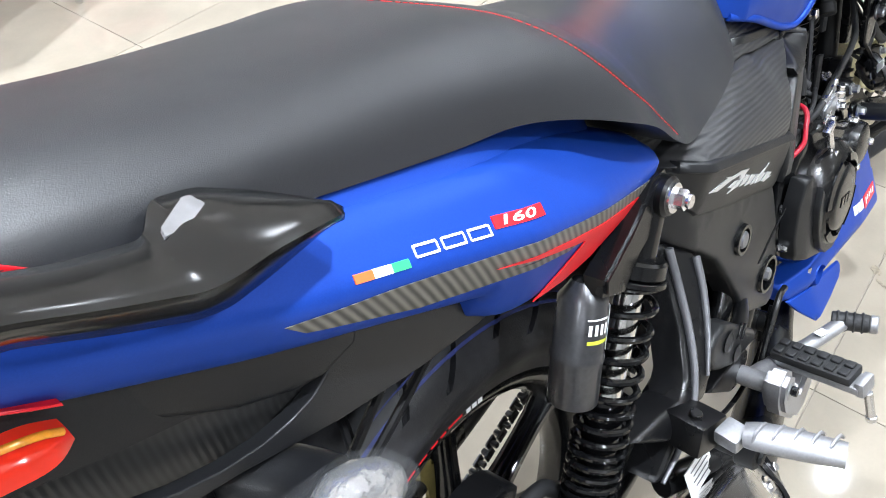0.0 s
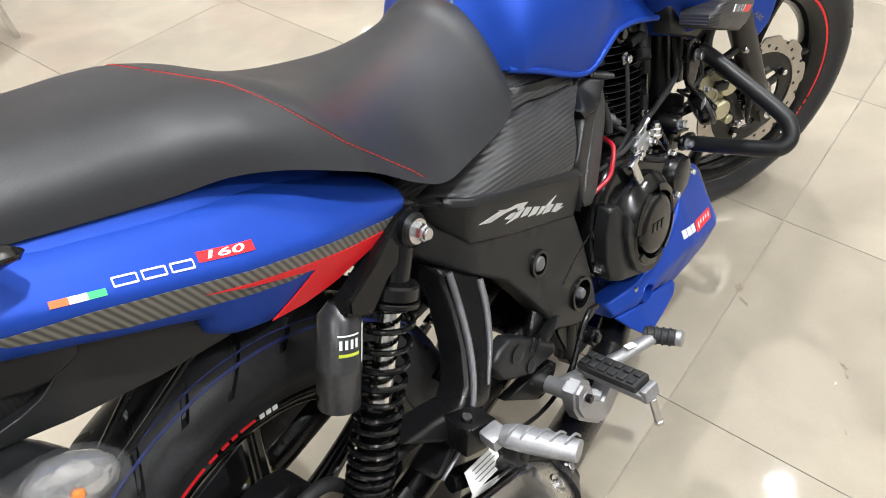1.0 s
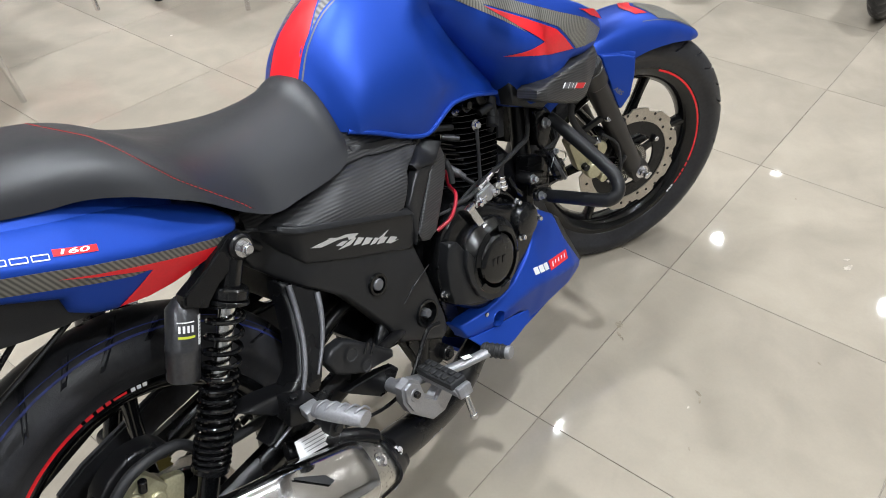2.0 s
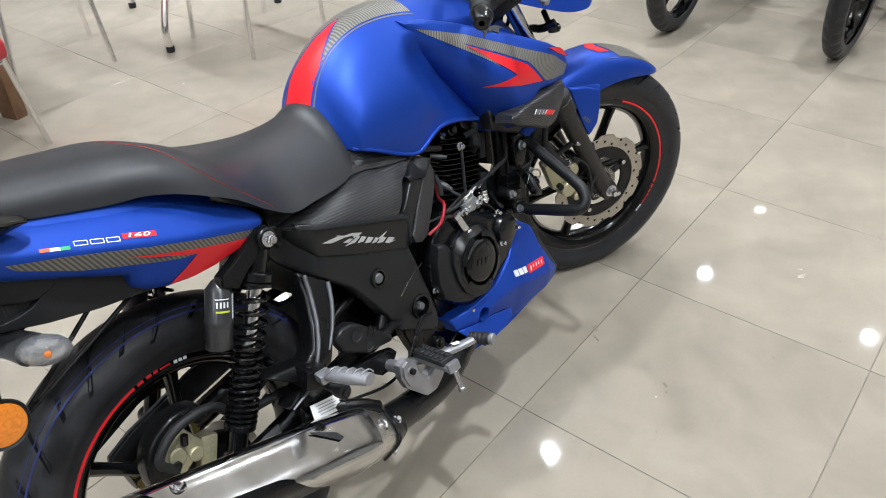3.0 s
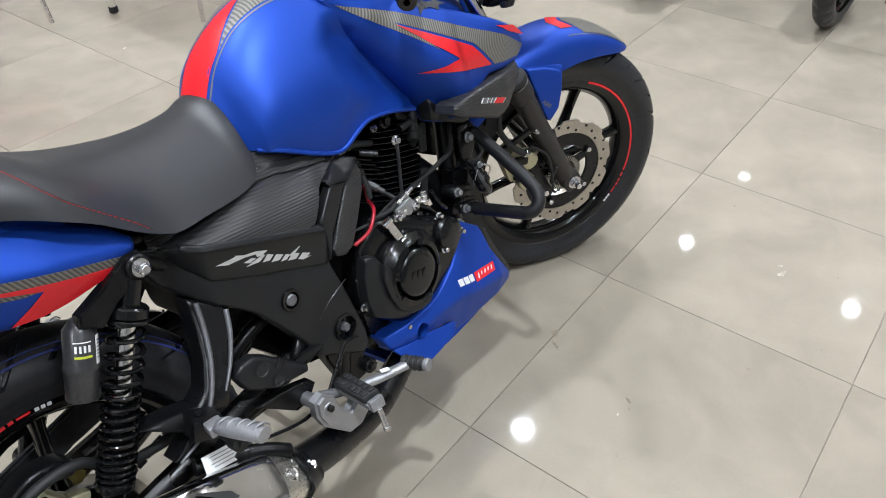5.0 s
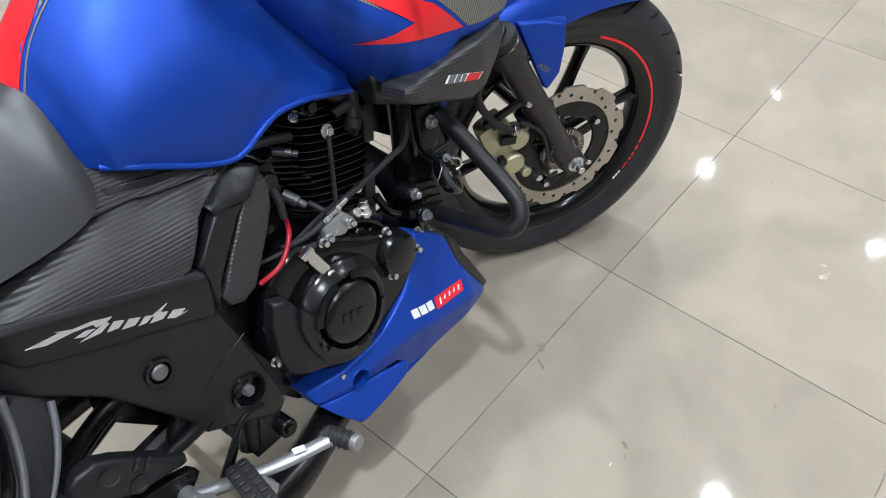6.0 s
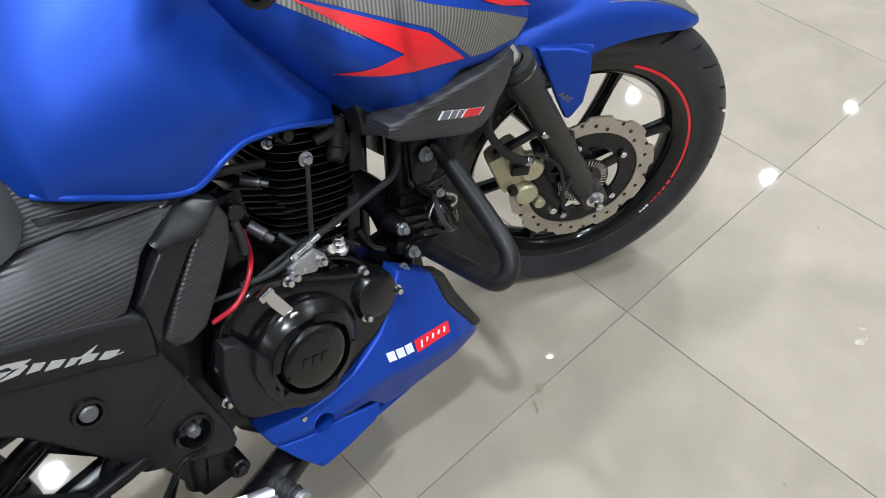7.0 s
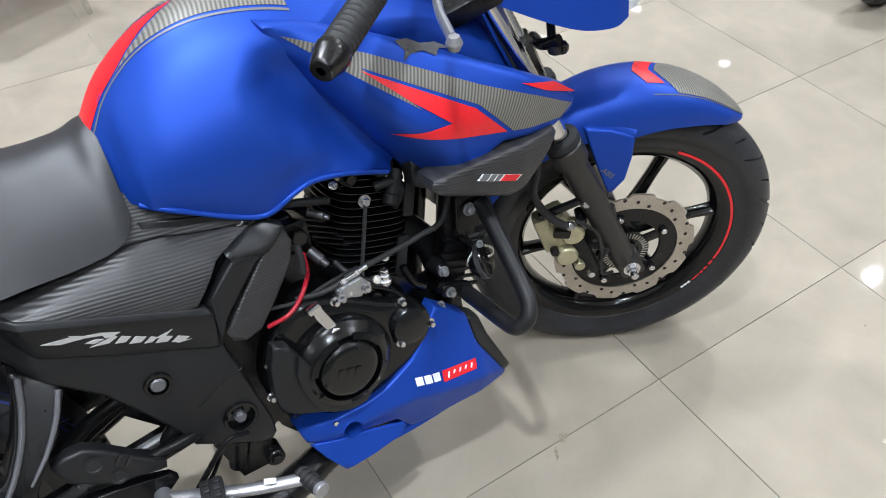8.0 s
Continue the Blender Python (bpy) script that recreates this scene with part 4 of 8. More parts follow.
# ------------- seat
SEAT = [(-0.36, 0.050, 0.905, 0.925, 2.6, 0.15), (-0.30, 0.095, 0.89, 0.925, 3.0, 0.12), (-0.20, 0.112, 0.862, 0.908, 3.3, 0.05), (-0.10, 0.116, 0.832, 0.886, 3.3, 0.03), (0.0, 0.123, 0.805, 0.869, 3.3, 0.03), (0.05, 0.134, 0.797, 0.861, 3.3, 0.04),
        (0.09, 0.148, 0.783, 0.852, 3.4, 0.07), (0.13, 0.161, 0.762, 0.836, 3.5, 0.12), (0.165, 0.164, 0.740, 0.813, 3.6, 0.20), (0.21, 0.155, 0.703, 0.795, 4.0, 0.33), (0.26, 0.143, 0.672, 0.783, 3.8, 0.38), (0.31, 0.136, 0.668, 0.776, 2.9, 0.40),
        (0.36, 0.126, 0.664, 0.774, 2.9, 0.42), (0.400, 0.117, 0.664, 0.778, 2.9, 0.42), (0.422, 0.110, 0.672, 0.786, 2.9, 0.38), (0.436, 0.098, 0.690, 0.789, 2.9, 0.36)]
SEAT_S = spline_sections(SEAT, 5)
SEAT_OB = part("seat", loft(SEAT_S, 44), VINYL, BIKE, "dark grey vinyl stepped seat with red seam stitching", angle=60)


def seat_point(x, phi, lift):
    xs = [s[0] for s in SEAT_S]
    i = min(len(xs) - 2, max(0, int(np.searchsorted(xs, x)) - 1))
    t = (x - xs[i]) / (xs[i + 1] - xs[i])
    s = tuple(a + (b - a) * t for a, b in zip(SEAT_S[i], SEAT_S[i + 1]))
    p = rim_point(s, phi)
    q = rim_point((s[0], s[1] + lift, s[2], s[3] + lift, s[4], s[5]), phi)
    return q


def seam_x(phi):
    return interp(math.sqrt(max(0.0, math.sin(phi))), [0, 0.13, 0.21, 0.30, 0.41, 0.60, 0.83, 0.95, 1.0], [0.240, 0.215, 0.190, 0.166, 0.145, 0.126, 0.109, 0.101, 0.090])


side_phi = [math.asin((0.06 + 0.84 * k / 40) ** 2) for k in range(41)]
mid_phi = [side_phi[-1] + (math.pi - 2 * side_phi[-1]) * k / 60 for k in range(1, 60)]
SEAM_PHI = side_phi + mid_phi + [math.pi - a for a in reversed(side_phi)]
st = []
for a0, a2 in zip(SEAM_PHI, SEAM_PHI[1:]):
    a1 = a0 + (a2 - a0) * 0.62
    st.append(tube([seat_point(seam_x(a0), a0, 0.0002), seat_point(seam_x(a1), a1, 0.0002)], 0.0006, 5, smooth=False))
part("stitching", merged(*st), THREAD, SEAT_OB, "red seam stitching")
part("seat_seam", tube([seat_point(seam_x(a) + 0.0028, a, -0.0004) for a in SEAM_PHI], 0.0011, 6, smooth=False), SOFT_RUBBER, SEAT_OB)

# ------------- tank
TANK = [(0.425, 0.066, 0.704, 0.780, 2.6, 0.25), (0.444, 0.086, 0.700, 0.808, 2.6, 0.28), (0.462, 0.117, 0.694, 0.828, 2.6, 0.29), (0.49, 0.135, 0.684, 0.852, 2.6, 0.30), (0.53, 0.146, 0.666, 0.878, 2.7, 0.32), (0.58, 0.155, 0.659, 0.897, 2.7, 0.33), (0.64, 0.164, 0.673, 0.904, 2.7, 0.35),
        (0.70, 0.171, 0.671, 0.902, 2.7, 0.38), (0.77, 0.175, 0.652, 0.893, 2.6, 0.42), (0.85, 0.172, 0.645, 0.874, 2.5, 0.46), (0.93, 0.150, 0.655, 0.835, 2.4, 0.5), (1.00, 0.11, 0.675, 0.79, 2.4, 0.5), (1.03, 0.07, 0.70, 0.76, 2.4, 0.5)]
TANK_S = spline_sections(TANK, 6)


def tank_dent(v):
    """Side tucked in below the belt, a knee hollow that falls away to the shroud and a flange along the arch over the engine."""
    x, y, z = v
    a = abs(y)
    xs = [k[0] for k in TANK]
    low, top = interp(x, xs, [k[2] for k in TANK]), interp(x, xs, [k[3] for k in TANK])
    belt = low + 0.52 * (top - low)
    edge_z = interp(x, [0.425, 0.48, 0.535, 0.575, 0.592, 0.604, 0.621, 0.64, 0.662, 0.70, 0.735, 0.775, 0.85], [0.708, 0.685, 0.655, 0.637, 0.634, 0.640, 0.650, 0.657, 0.660, 0.656, 0.646, 0.633, 0.63])
    edge_y = interp(x, [0.425, 0.444, 0.462, 0.58, 0.62, 0.68, 0.735, 0.80], [0.066, 0.086, 0.104, 0.107, 0.106, 0.092, 0.080, 0.075])
    if z < belt and a > 0.02:
        f = clamp((belt - z) / (belt - low))
        z = belt - (belt - edge_z) * f
        a += (min(edge_y, a) - a) * f ** 1.5
    fall = 0.734 - 0.65 * (z - 0.68) - x
    most = 0.086 + 0.55 * max(0.0, fall) + 0.35 * max(0.0, z - 0.80)
    k = 0.012
    h = clamp(0.5 + 0.5 * (most - a) / k)
    a = most + (a - most) * h - k * h * (1 - h) if a > 0.04 else a
    q = clamp(1 - (z - edge_z) / 0.030)
    a += max(0.0, 0.115 - a) * q * q * clamp((x - 0.585) / 0.03) * clamp((0.79 - x) / 0.02) * clamp((a - 0.05) / 0.02)
    return Vector((x, math.copysign(a, y), z))


tank_bm = loft(spline_sections(TANK, 10), 96)
for v in tank_bm.verts:
    v.co = tank_dent(v.co)
for _ in range(2):
    bmesh.ops.smooth_vert(tank_bm, verts=[v for v in tank_bm.verts if 0.50 < v.co.x < 0.80 and 0.70 < v.co.z < 0.87 and abs(v.co.y) > 0.07], factor=0.5, use_axis_x=False, use_axis_y=True, use_axis_z=False)
TANK_SIDE = [tuple(v.co) for v in tank_bm.verts if v.co.y < -0.06 and v.co.z < 0.74]
TANK_OB = part("fuel_tank", tank_bm, BLUE, BIKE, "matt blue fuel tank with red and carbon centre stripe", angle=60)


def tank_point(x, phi, lift):
    xs = [s[0] for s in TANK_S]
    i = min(len(xs) - 2, max(0, int(np.searchsorted(xs, x)) - 1))
    t = (x - xs[i]) / (xs[i + 1] - xs[i])
    s = tuple(a + (b - a) * t for a, b in zip(TANK_S[i], TANK_S[i + 1]))
    return rim_point((s[0], s[1] + lift, s[2], s[3] + lift, s[4], s[5]), phi)


def tank_phi(x, y):
    lo, hi = 0.5 * math.pi - 1.4, 0.5 * math.pi + 1.4
    for _ in range(40):
        mid = 0.5 * (lo + hi)
        if tank_point(x, mid, 0).y > y:
            lo = mid
        else:
            hi = mid
    return mid


def tank_patch(x0, x1, y0, y1, lift, nx=24, ny=8):
    """A decal on the tank; the ends and sides may be functions."""
    bm = bmesh.new()
    g = []
    for i in range(nx + 1):
        rowp = []
        for j in range(ny + 1):
            v = j / ny
            xa = x0(v) if callable(x0) else x0
            xb = x1(v) if callable(x1) else x1
            x = xa + (xb - xa) * i / nx
            ya = y0(x) if callable(y0) else y0
            yb = y1(x) if callable(y1) else y1
            y = ya + (yb - ya) * v
            rowp.append(bm.verts.new(tank_point(x, tank_phi(x, y), lift)))
        g.append(rowp)
    for i in range(nx):
        for j in range(ny):
            bm.faces.new((g[i][j], g[i][j + 1], g[i + 1][j + 1], g[i + 1][j]))
    return bm


part("red_stripe", tank_patch(0.43, lambda v: 0.575 - 0.10 * abs(2 * v - 1), lambda x: -0.034, lambda x: 0.034, 0.0009), RED, TANK_OB, "red centre stripe")
part("carbon_stripe", tank_patch(lambda v: 0.578 - 0.10 * abs(2 * v - 1), 0.69, lambda x: -0.036 - 0.10 * clamp((x - 0.5) / 0.5), lambda x: 0.036 + 0.10 * clamp((x - 0.5) / 0.5), 0.0009), CARBON_DECAL_B, TANK_OB, "grey carbon-pattern stripe")
for s in (-1, 1):
    part("pin_stripe", tank_patch(0.43, 0.69, lambda x: s * (0.039 + 0.10 * clamp((x - 0.5) / 0.5)), lambda x: s * (0.0415 + 0.10 * clamp((x - 0.5) / 0.5)), 0.0009, 24, 1), GREY_PRINT, TANK_OB)
part("filler_cap", merged(lathe([(0, 0.012), (0.03, 0.012), (0.036, 0.008), (0.04, 0.0), (0.04, -0.01), (0, -0.01)], 32, pose(0.745, 0, 0.896, 0, 4, 0)), box((0.745, 0, 0.909), (0.04, 0.012, 0.004), bevel=0.001)), STEEL, TANK_OB, "round metal filler cap")


def tank_half(x, z):
    """Half width of the tank's side at a place."""
    near = sorted(((abs(y) , (a - x) ** 2 + (c - z) ** 2) for a, y, c in TANK_SIDE), key=lambda q: q[1])[:3]
    return sum(q[0] for q in near) / 3


# rolled lower lip of the tank
for side in (-1, 1):
    lip_line = [(0.450, 0.699), (0.48, 0.686), (0.51, 0.670), (0.535, 0.656), (0.565, 0.642), (0.588, 0.636), (0.604, 0.641), (0.621, 0.651), (0.64, 0.658), (0.662, 0.661), (0.70, 0.657), (0.735, 0.647), (0.765, 0.637)]
    lip = tube([(x, side * (tank_half(x, z) + 0.0005), z) for x, z in lip_line], 0.0042, 10, 6)
    part("tank_lip", lip, BLUE, TANK_OB)


# ------------- tank shrouds
def shroud_y(x, z):
    edge = interp(z, [0.58, 0.655, 0.737, 0.8175, 0.866], [0.833, 0.780, 0.719, 0.660, 0.640])
    roll = clamp(1 - (x - edge) * 0.83 / 0.055)
    return -0.176 + 0.085 * clamp((z - 0.71) / 0.16) ** 1.4 + 0.03 * clamp((x - 0.97) / 0.11) + 0.01 * clamp((0.69 - z) / 0.05) + 0.070 * roll * roll * clamp((0.86 - z) / 0.06)


SHROUD = [(0.640, 0.870), (0.70, 0.856), (0.76, 0.832), (0.83, 0.799), (0.94, 0.745), (1.047, 0.689), (1.083, 0.651), (1.066, 0.634), (1.03, 0.626), (0.927, 0.640), (0.88, 0.622), (0.862, 0.592), (0.842, 0.578), (0.826, 0.584), (0.803, 0.622), (0.780, 0.655), (0.75, 0.696), (0.719, 0.737), (0.688, 0.779), (0.660, 0.8175)]
CHEV = [(0.741, 0.793), (0.81, 0.752), (0.878, 0.711), (0.929, 0.659), (0.85, 0.676), (0.766, 0.701), (0.841, 0.701), (0.79, 0.745)]
SCOOP = [(0.803, 0.629), (0.835, 0.634), (0.93, 0.636), (1.018, 0.634), (1.026, 0.622), (0.99, 0.588), (0.959, 0.563), (0.932, 0.553), (0.86, 0.583), (0.810, 0.605), (0.798, 0.616)]
scoop_y = lambda x, z: -0.181 + 0.25 * clamp(0.60 - z) + 0.02 * clamp((x - 0.95) / 0.08)
for side in (-1, 1):
    f = mirrored if side > 0 else (lambda b: b)
    sh = part("tank_shroud", f(sheet(SHROUD, shroud_y, 0.035, 0.010, 0.011)), BLUE, BIKE, "matt blue tank shroud with red arrow and carbon stripe")
    part("carbon_stripe", f(decal([(0.664, 0.848), (0.757, 0.809), (0.894, 0.737), (0.98, 0.697), (1.068, 0.650), (1.04, 0.637), (0.94, 0.656), (0.884, 0.714), (0.81, 0.757), (0.741, 0.797), (0.78, 0.757), (0.802, 0.731), (0.735, 0.786), (0.70, 0.816)], shroud_y)), CARBON_DECAL_B, sh, "grey carbon-pattern stripe")
    part("arrow_decal", f(decal(CHEV, shroud_y, 0.0014)), RED, sh, "red arrow decal")
    part("arrow_decal", f(decal([(0.956, 0.722), (1.02, 0.703), (1.072, 0.668), (1.06, 0.672), (1.0, 0.697)], shroud_y, 0.0014)), RED, sh, "red arrow decal")
    sc = part("air_scoop", f(sheet(SCOOP, scoop_y, 0.05, 0.008, 0.010)), CARBON, BIKE, "carbon-pattern black air scoop with small badge")
    bx = lambda a, b, lift=0.0009: decal([(0.866 + a * 0.068, 0.609 - a * 0.026), (0.866 + b * 0.068, 0.609 - b * 0.026), (0.875 + b * 0.068, 0.6165 - b * 0.026), (0.875 + a * 0.068, 0.6165 - a * 0.026)], scoop_y, lift)
    part("badge_plate", f(bx(0.0, 1.0)), WHITE, sc, "small white and red badge")
    part("badge_bars", f(merged(bx(0.04, 0.2, 0.0016), bx(0.24, 0.36, 0.0016), bx(0.4, 0.5, 0.0016))), GREY_PRINT, sc)
    part("badge_red", f(bx(0.56, 0.96, 0.0016)), RED, sc)
    # leaping emblem as a plain silver shape
    em = [(0.798, 0.814), (0.815, 0.812), (0.83, 0.803), (0.85, 0.800), (0.868, 0.789), (0.852, 0.792), (0.845, 0.785), (0.83, 0.795), (0.812, 0.795), (0.80, 0.789), (0.806, 0.80)]
    part("emblem", f(decal(em, shroud_y, 0.001, 0.006)), GREY_METAL, sh, "silver emblem")
    # recessed inner wall behind the shroud
    part("shroud_inner", f(sheet([(0.80, 0.645), (0.95, 0.66), (1.03, 0.64), (0.95, 0.57), (0.88, 0.56), (0.80, 0.60)], lambda x, z: -0.12, 0.03, 0.004, 0.02)), PLASTIC, BIKE)

# ------------- side covers
def ridge_z(x):
    """The crease between the upper panel and the panel with the mark."""
    return 0.556 + (0.483 - x) * 0.382


def fold_z(x):
    """The crease at the top of the upper panel."""
    return max(interp(x, [0.23, 0.275, 0.339, 0.413, 0.46, 0.4875, 0.5655], [0.645, 0.652, 0.660, 0.661, 0.656, 0.647, 0.631]), ridge_z(x) + 0.004)


def hem_z(x):
    """The lower edge of the panel with the mark."""
    return interp(x, [0.245, 0.255, 0.284, 0.357, 0.42, 0.4815], [0.63, 0.617, 0.578, 0.5425, 0.517, 0.490])


def cover_y(x, z):
    zr, zf, zl = ridge_z(x), fold_z(x), min(hem_z(x), ridge_z(x) - 0.004)
    yr = -0.108 - 0.042 * clamp((x - 0.235) / 0.045)
    if z >= zf:
        return -0.105 + 0.5 * (z - zf)
    if z >= zr:
        t = (z - zr) / (zf - zr)
        return yr - (yr + 0.105) * t ** 2.4
    if z >= zl:
        return yr + 0.017 * (zr - z) / (zr - zl)
    return max(yr + 0.017, interp(z, [0.28, 0.37, 0.48, 0.56], [-0.124, -0.130, -0.135, -0.134]))


LOWER = [(0.216, 0.668), (0.251, 0.646), (0.342, 0.609), (0.425, 0.578), (0.488, 0.556), (0.488, 0.50), (0.487, 0.478), (0.496, 0.44), (0.506, 0.39), (0.517, 0.335), (0.518, 0.305), (0.505, 0.289), (0.472, 0.309), (0.435, 0.333), (0.408, 0.35), (0.391, 0.392), (0.36, 0.445), (0.331, 0.49), (0.295, 0.525), (0.262, 0.553), (0.23, 0.592), (0.216, 0.625)]
FACE = [(0.240, 0.6505), (0.275, 0.651), (0.339, 0.659), (0.413, 0.660), (0.46, 0.655), (0.4875, 0.646), (0.540, 0.636), (0.5690, 0.6300), (0.546, 0.6240), (0.518, 0.6155), (0.508, 0.611), (0.463, 0.5665), (0.41, 0.585), (0.343, 0.611), (0.29, 0.631)]
SHOULDER = [(0.232, 0.648), (0.275, 0.6525), (0.339, 0.6605), (0.413, 0.6615), (0.46, 0.6565), (0.4875, 0.6475), (0.540, 0.6375), (0.5655, 0.6315), (0.578, 0.640), (0.560, 0.655), (0.50, 0.690), (0.44, 0.715), (0.38, 0.715), (0.30, 0.70), (0.235, 0.675)]
MARK_PANEL = [(0.246, 0.6445), (0.342, 0.608), (0.43, 0.5745), (0.4825, 0.5545), (0.483, 0.52), (0.4805, 0.4895), (0.42, 0.516), (0.357, 0.5415), (0.318, 0.560), (0.284, 0.577), (0.262, 0.606), (0.248, 0.630)]
HOOD_ARM = [(0.5205, 0.616), (0.534, 0.620), (0.548, 0.6245), (0.571, 0.6305), (0.590, 0.625), (0.6056, 0.618), (0.600, 0.609), (0.5895, 0.601), (0.575, 0.593), (0.556, 0.599), (0.540, 0.604), (0.524, 0.6065)]
HOOD_LEG = [(0.5275, 0.6075), (0.540, 0.605), (0.556, 0.600), (0.576, 0.594), (0.5543, 0.587), (0.5257, 0.560), (0.4975, 0.533), (0.487, 0.512), (0.4815, 0.497), (0.483, 0.540), (0.4828, 0.556), (0.4785, 0.5655), (0.502, 0.587)]

def hood_y(x, z):
    """The frame in front of the slot: upright below, its arm rolling inwards at the top."""
    top = interp(x, [0.5175, 0.57, 0.6055], [0.645, 0.630, 0.618])
    return -0.150 + 0.23 * max(0.0, x - 0.49) + interp(x, [0.52, 0.57, 0.6055], [0.040, 0.034, 0.0]) * clamp((z - top + 0.045) / 0.045) ** 2


WING = [(0.598, 0.618), (0.608, 0.606), (0.613, 0.588), (0.604, 0.560), (0.572, 0.523), (0.539, 0.489), (0.515, 0.486), (0.498, 0.494), (0.492, 0.512), (0.52, 0.545), (0.565, 0.59)]
for side in (-1, 1):
    f = mirrored if side > 0 else (lambda b: b)
    low = part("side_cover", f(sheet(LOWER, lambda x, z: cover_y(x, z) + (0.004 if z > hem_z(x) - 0.004 else 0.0015), 0.03, 0.006, 0.010, holes=((0.392, 0.476, 0.0145), (0.475, 0.366, 0.021)))), PLASTIC, BIKE, "black side cover with silver script mark")
    part("upper_cover", f(sheet(FACE, cover_y, 0.02, 0.003, 0.008)), CARBON, low, "carbon-pattern black panel")
    part("cover_shoulder", f(sheet(SHOULDER, cover_y, 0.015, 0.002, 0.010)), CARBON, low)
    part("cover_arm", f(sheet(HOOD_ARM, hood_y, 0.022, 0.004, 0.006)), PLASTIC, low)
    part("cover_frame", f(sheet(HOOD_LEG, lambda x, z: hood_y(x, z) + 0.005, 0.018, 0.004, 0.006)), PLASTIC, low)
    part("cover_ridge", f(sheet([(0.262, 0.6485), (0.342, 0.6175), (0.43, 0.584), (0.476, 0.5665), (0.4825, 0.5535), (0.43, 0.5735), (0.342, 0.607), (0.258, 0.639)], lambda x, z: cover_y(x, ridge_z(x)) - 0.0035 + 0.42 * (z - ridge_z(x)), 0.012, 0.0025, 0.006)), PLASTIC, low)
    part("cover_fold", f(sheet(MARK_PANEL, cover_y, 0.012, 0.0035, 0.008)), PLASTIC, low)
    part("slot_back", f(sheet([(0.455, 0.562), (0.51, 0.632), (0.535, 0.615), (0.485, 0.552)], lambda x, z: -0.112, 0.004, 0.0, 0.02)), DARK_WINDOW, low)
    part("air_deflector", f(sheet(WING, lambda x, z: -0.142 + 0.25 * (x - 0.5), 0.022, 0.005, 0.010)), CARBON, BIKE, "carbon-pattern black deflector")
    part("cover_backing", f(sheet([(0.44, 0.68), (0.585, 0.642), (0.60, 0.60), (0.545, 0.50), (0.50, 0.495), (0.47, 0.56)], lambda x, z: -0.100, 0.02, 0.002, 0.03)), PLASTIC, low)
    # maker's mark as plain slanted silver shapes: a long swoosh, a tall wedge and a run of blocks
    MX, MZ = Vector((0.0516, -0.0272)), Vector((0.0064, 0.0198))
    at = lambda u, v: (0.2937 + MX.x * u + MZ.x * v, 0.5989 + MX.y * u + MZ.y * v)
    mark = [[at(*q) for q in ((0.0, 0.0), (0.55, 0.62), (0.48, 0.70), (0.78, 0.68), (1.10, 0.93), (1.47, 0.98), (1.32, 0.60), (1.18, 0.50), (1.13, 0.72), (0.78, 0.50), (0.34, 0.02))],
            [at(*q) for q in ((0.90, -0.22), (1.36, 0.70), (1.42, 0.60), (1.26, 0.10))],
            [at(*q) for q in ((0.80, 0.10), (1.00, 0.42), (1.16, 0.44), (0.98, 0.06))]]
    for u0, u1, v0, v1 in ((1.38, 1.64, 0.05, 0.66), (1.66, 1.95, 0.02, 0.62), (1.97, 2.18, 0.02, 0.58), (2.20, 2.50, 0.04, 0.64), (2.54, 2.86, 0.10, 0.62)):
        mark.append([at(*q) for q in ((u0, v0), (u0 + 0.12, v1), (u1 + 0.05, v1 - 0.05), (u1 - 0.05, v0 + 0.12))])
    mark.append([at(*q) for q in ((2.20, 0.45), (2.52, 1.16), (2.34, 0.42))])
    mark.append([at(*q) for q in ((2.58, 0.12), (2.70, 0.05), (2.98, 0.36), (2.72, 0.20))])
    for k, q in enumerate(mark):
        part("mark_stroke", f(decal(q, cover_y, 0.0010 + 0.0001 * (k % 3), 0.008)), SILVER, low, "plain slanted silver stroke")
    part("panel_seam", f(tube([(0.428, -0.1372, 0.418), (0.46, -0.1392, 0.438), (0.496, -0.1405, 0.452)], 0.0012, 5, 3)), DARK_WINDOW, low)
    # bolt wells
    for (x, z, r, bx_) in ((0.392, 0.476, 0.0145, 0.010), (0.475, 0.366, 0.021, 0.0085)):
        y = cover_y(x, z)
        part("bolt_well", f(lathe([(r + 0.004, -0.002), (r + 0.003, 0.003), (r - 0.001, 0.003), (r - 0.003, -0.010), (0.0, -0.012), (0, -0.016), (r + 0.004, -0.016)], 32, Matrix.Translation((x, y, z)) @ SPIN)), GLOSS_BLACK, low)
        part("cover_bolt", f(lathe([(0, 0.004), (bx_ * 0.8, 0.004), (bx_, 0.002), (bx_, -0.012), (0, -0.012)], 6 if r > 0.02 else 24, Matrix.Translation((x, y, z)) @ SPIN)), SATIN_EDGE, low)

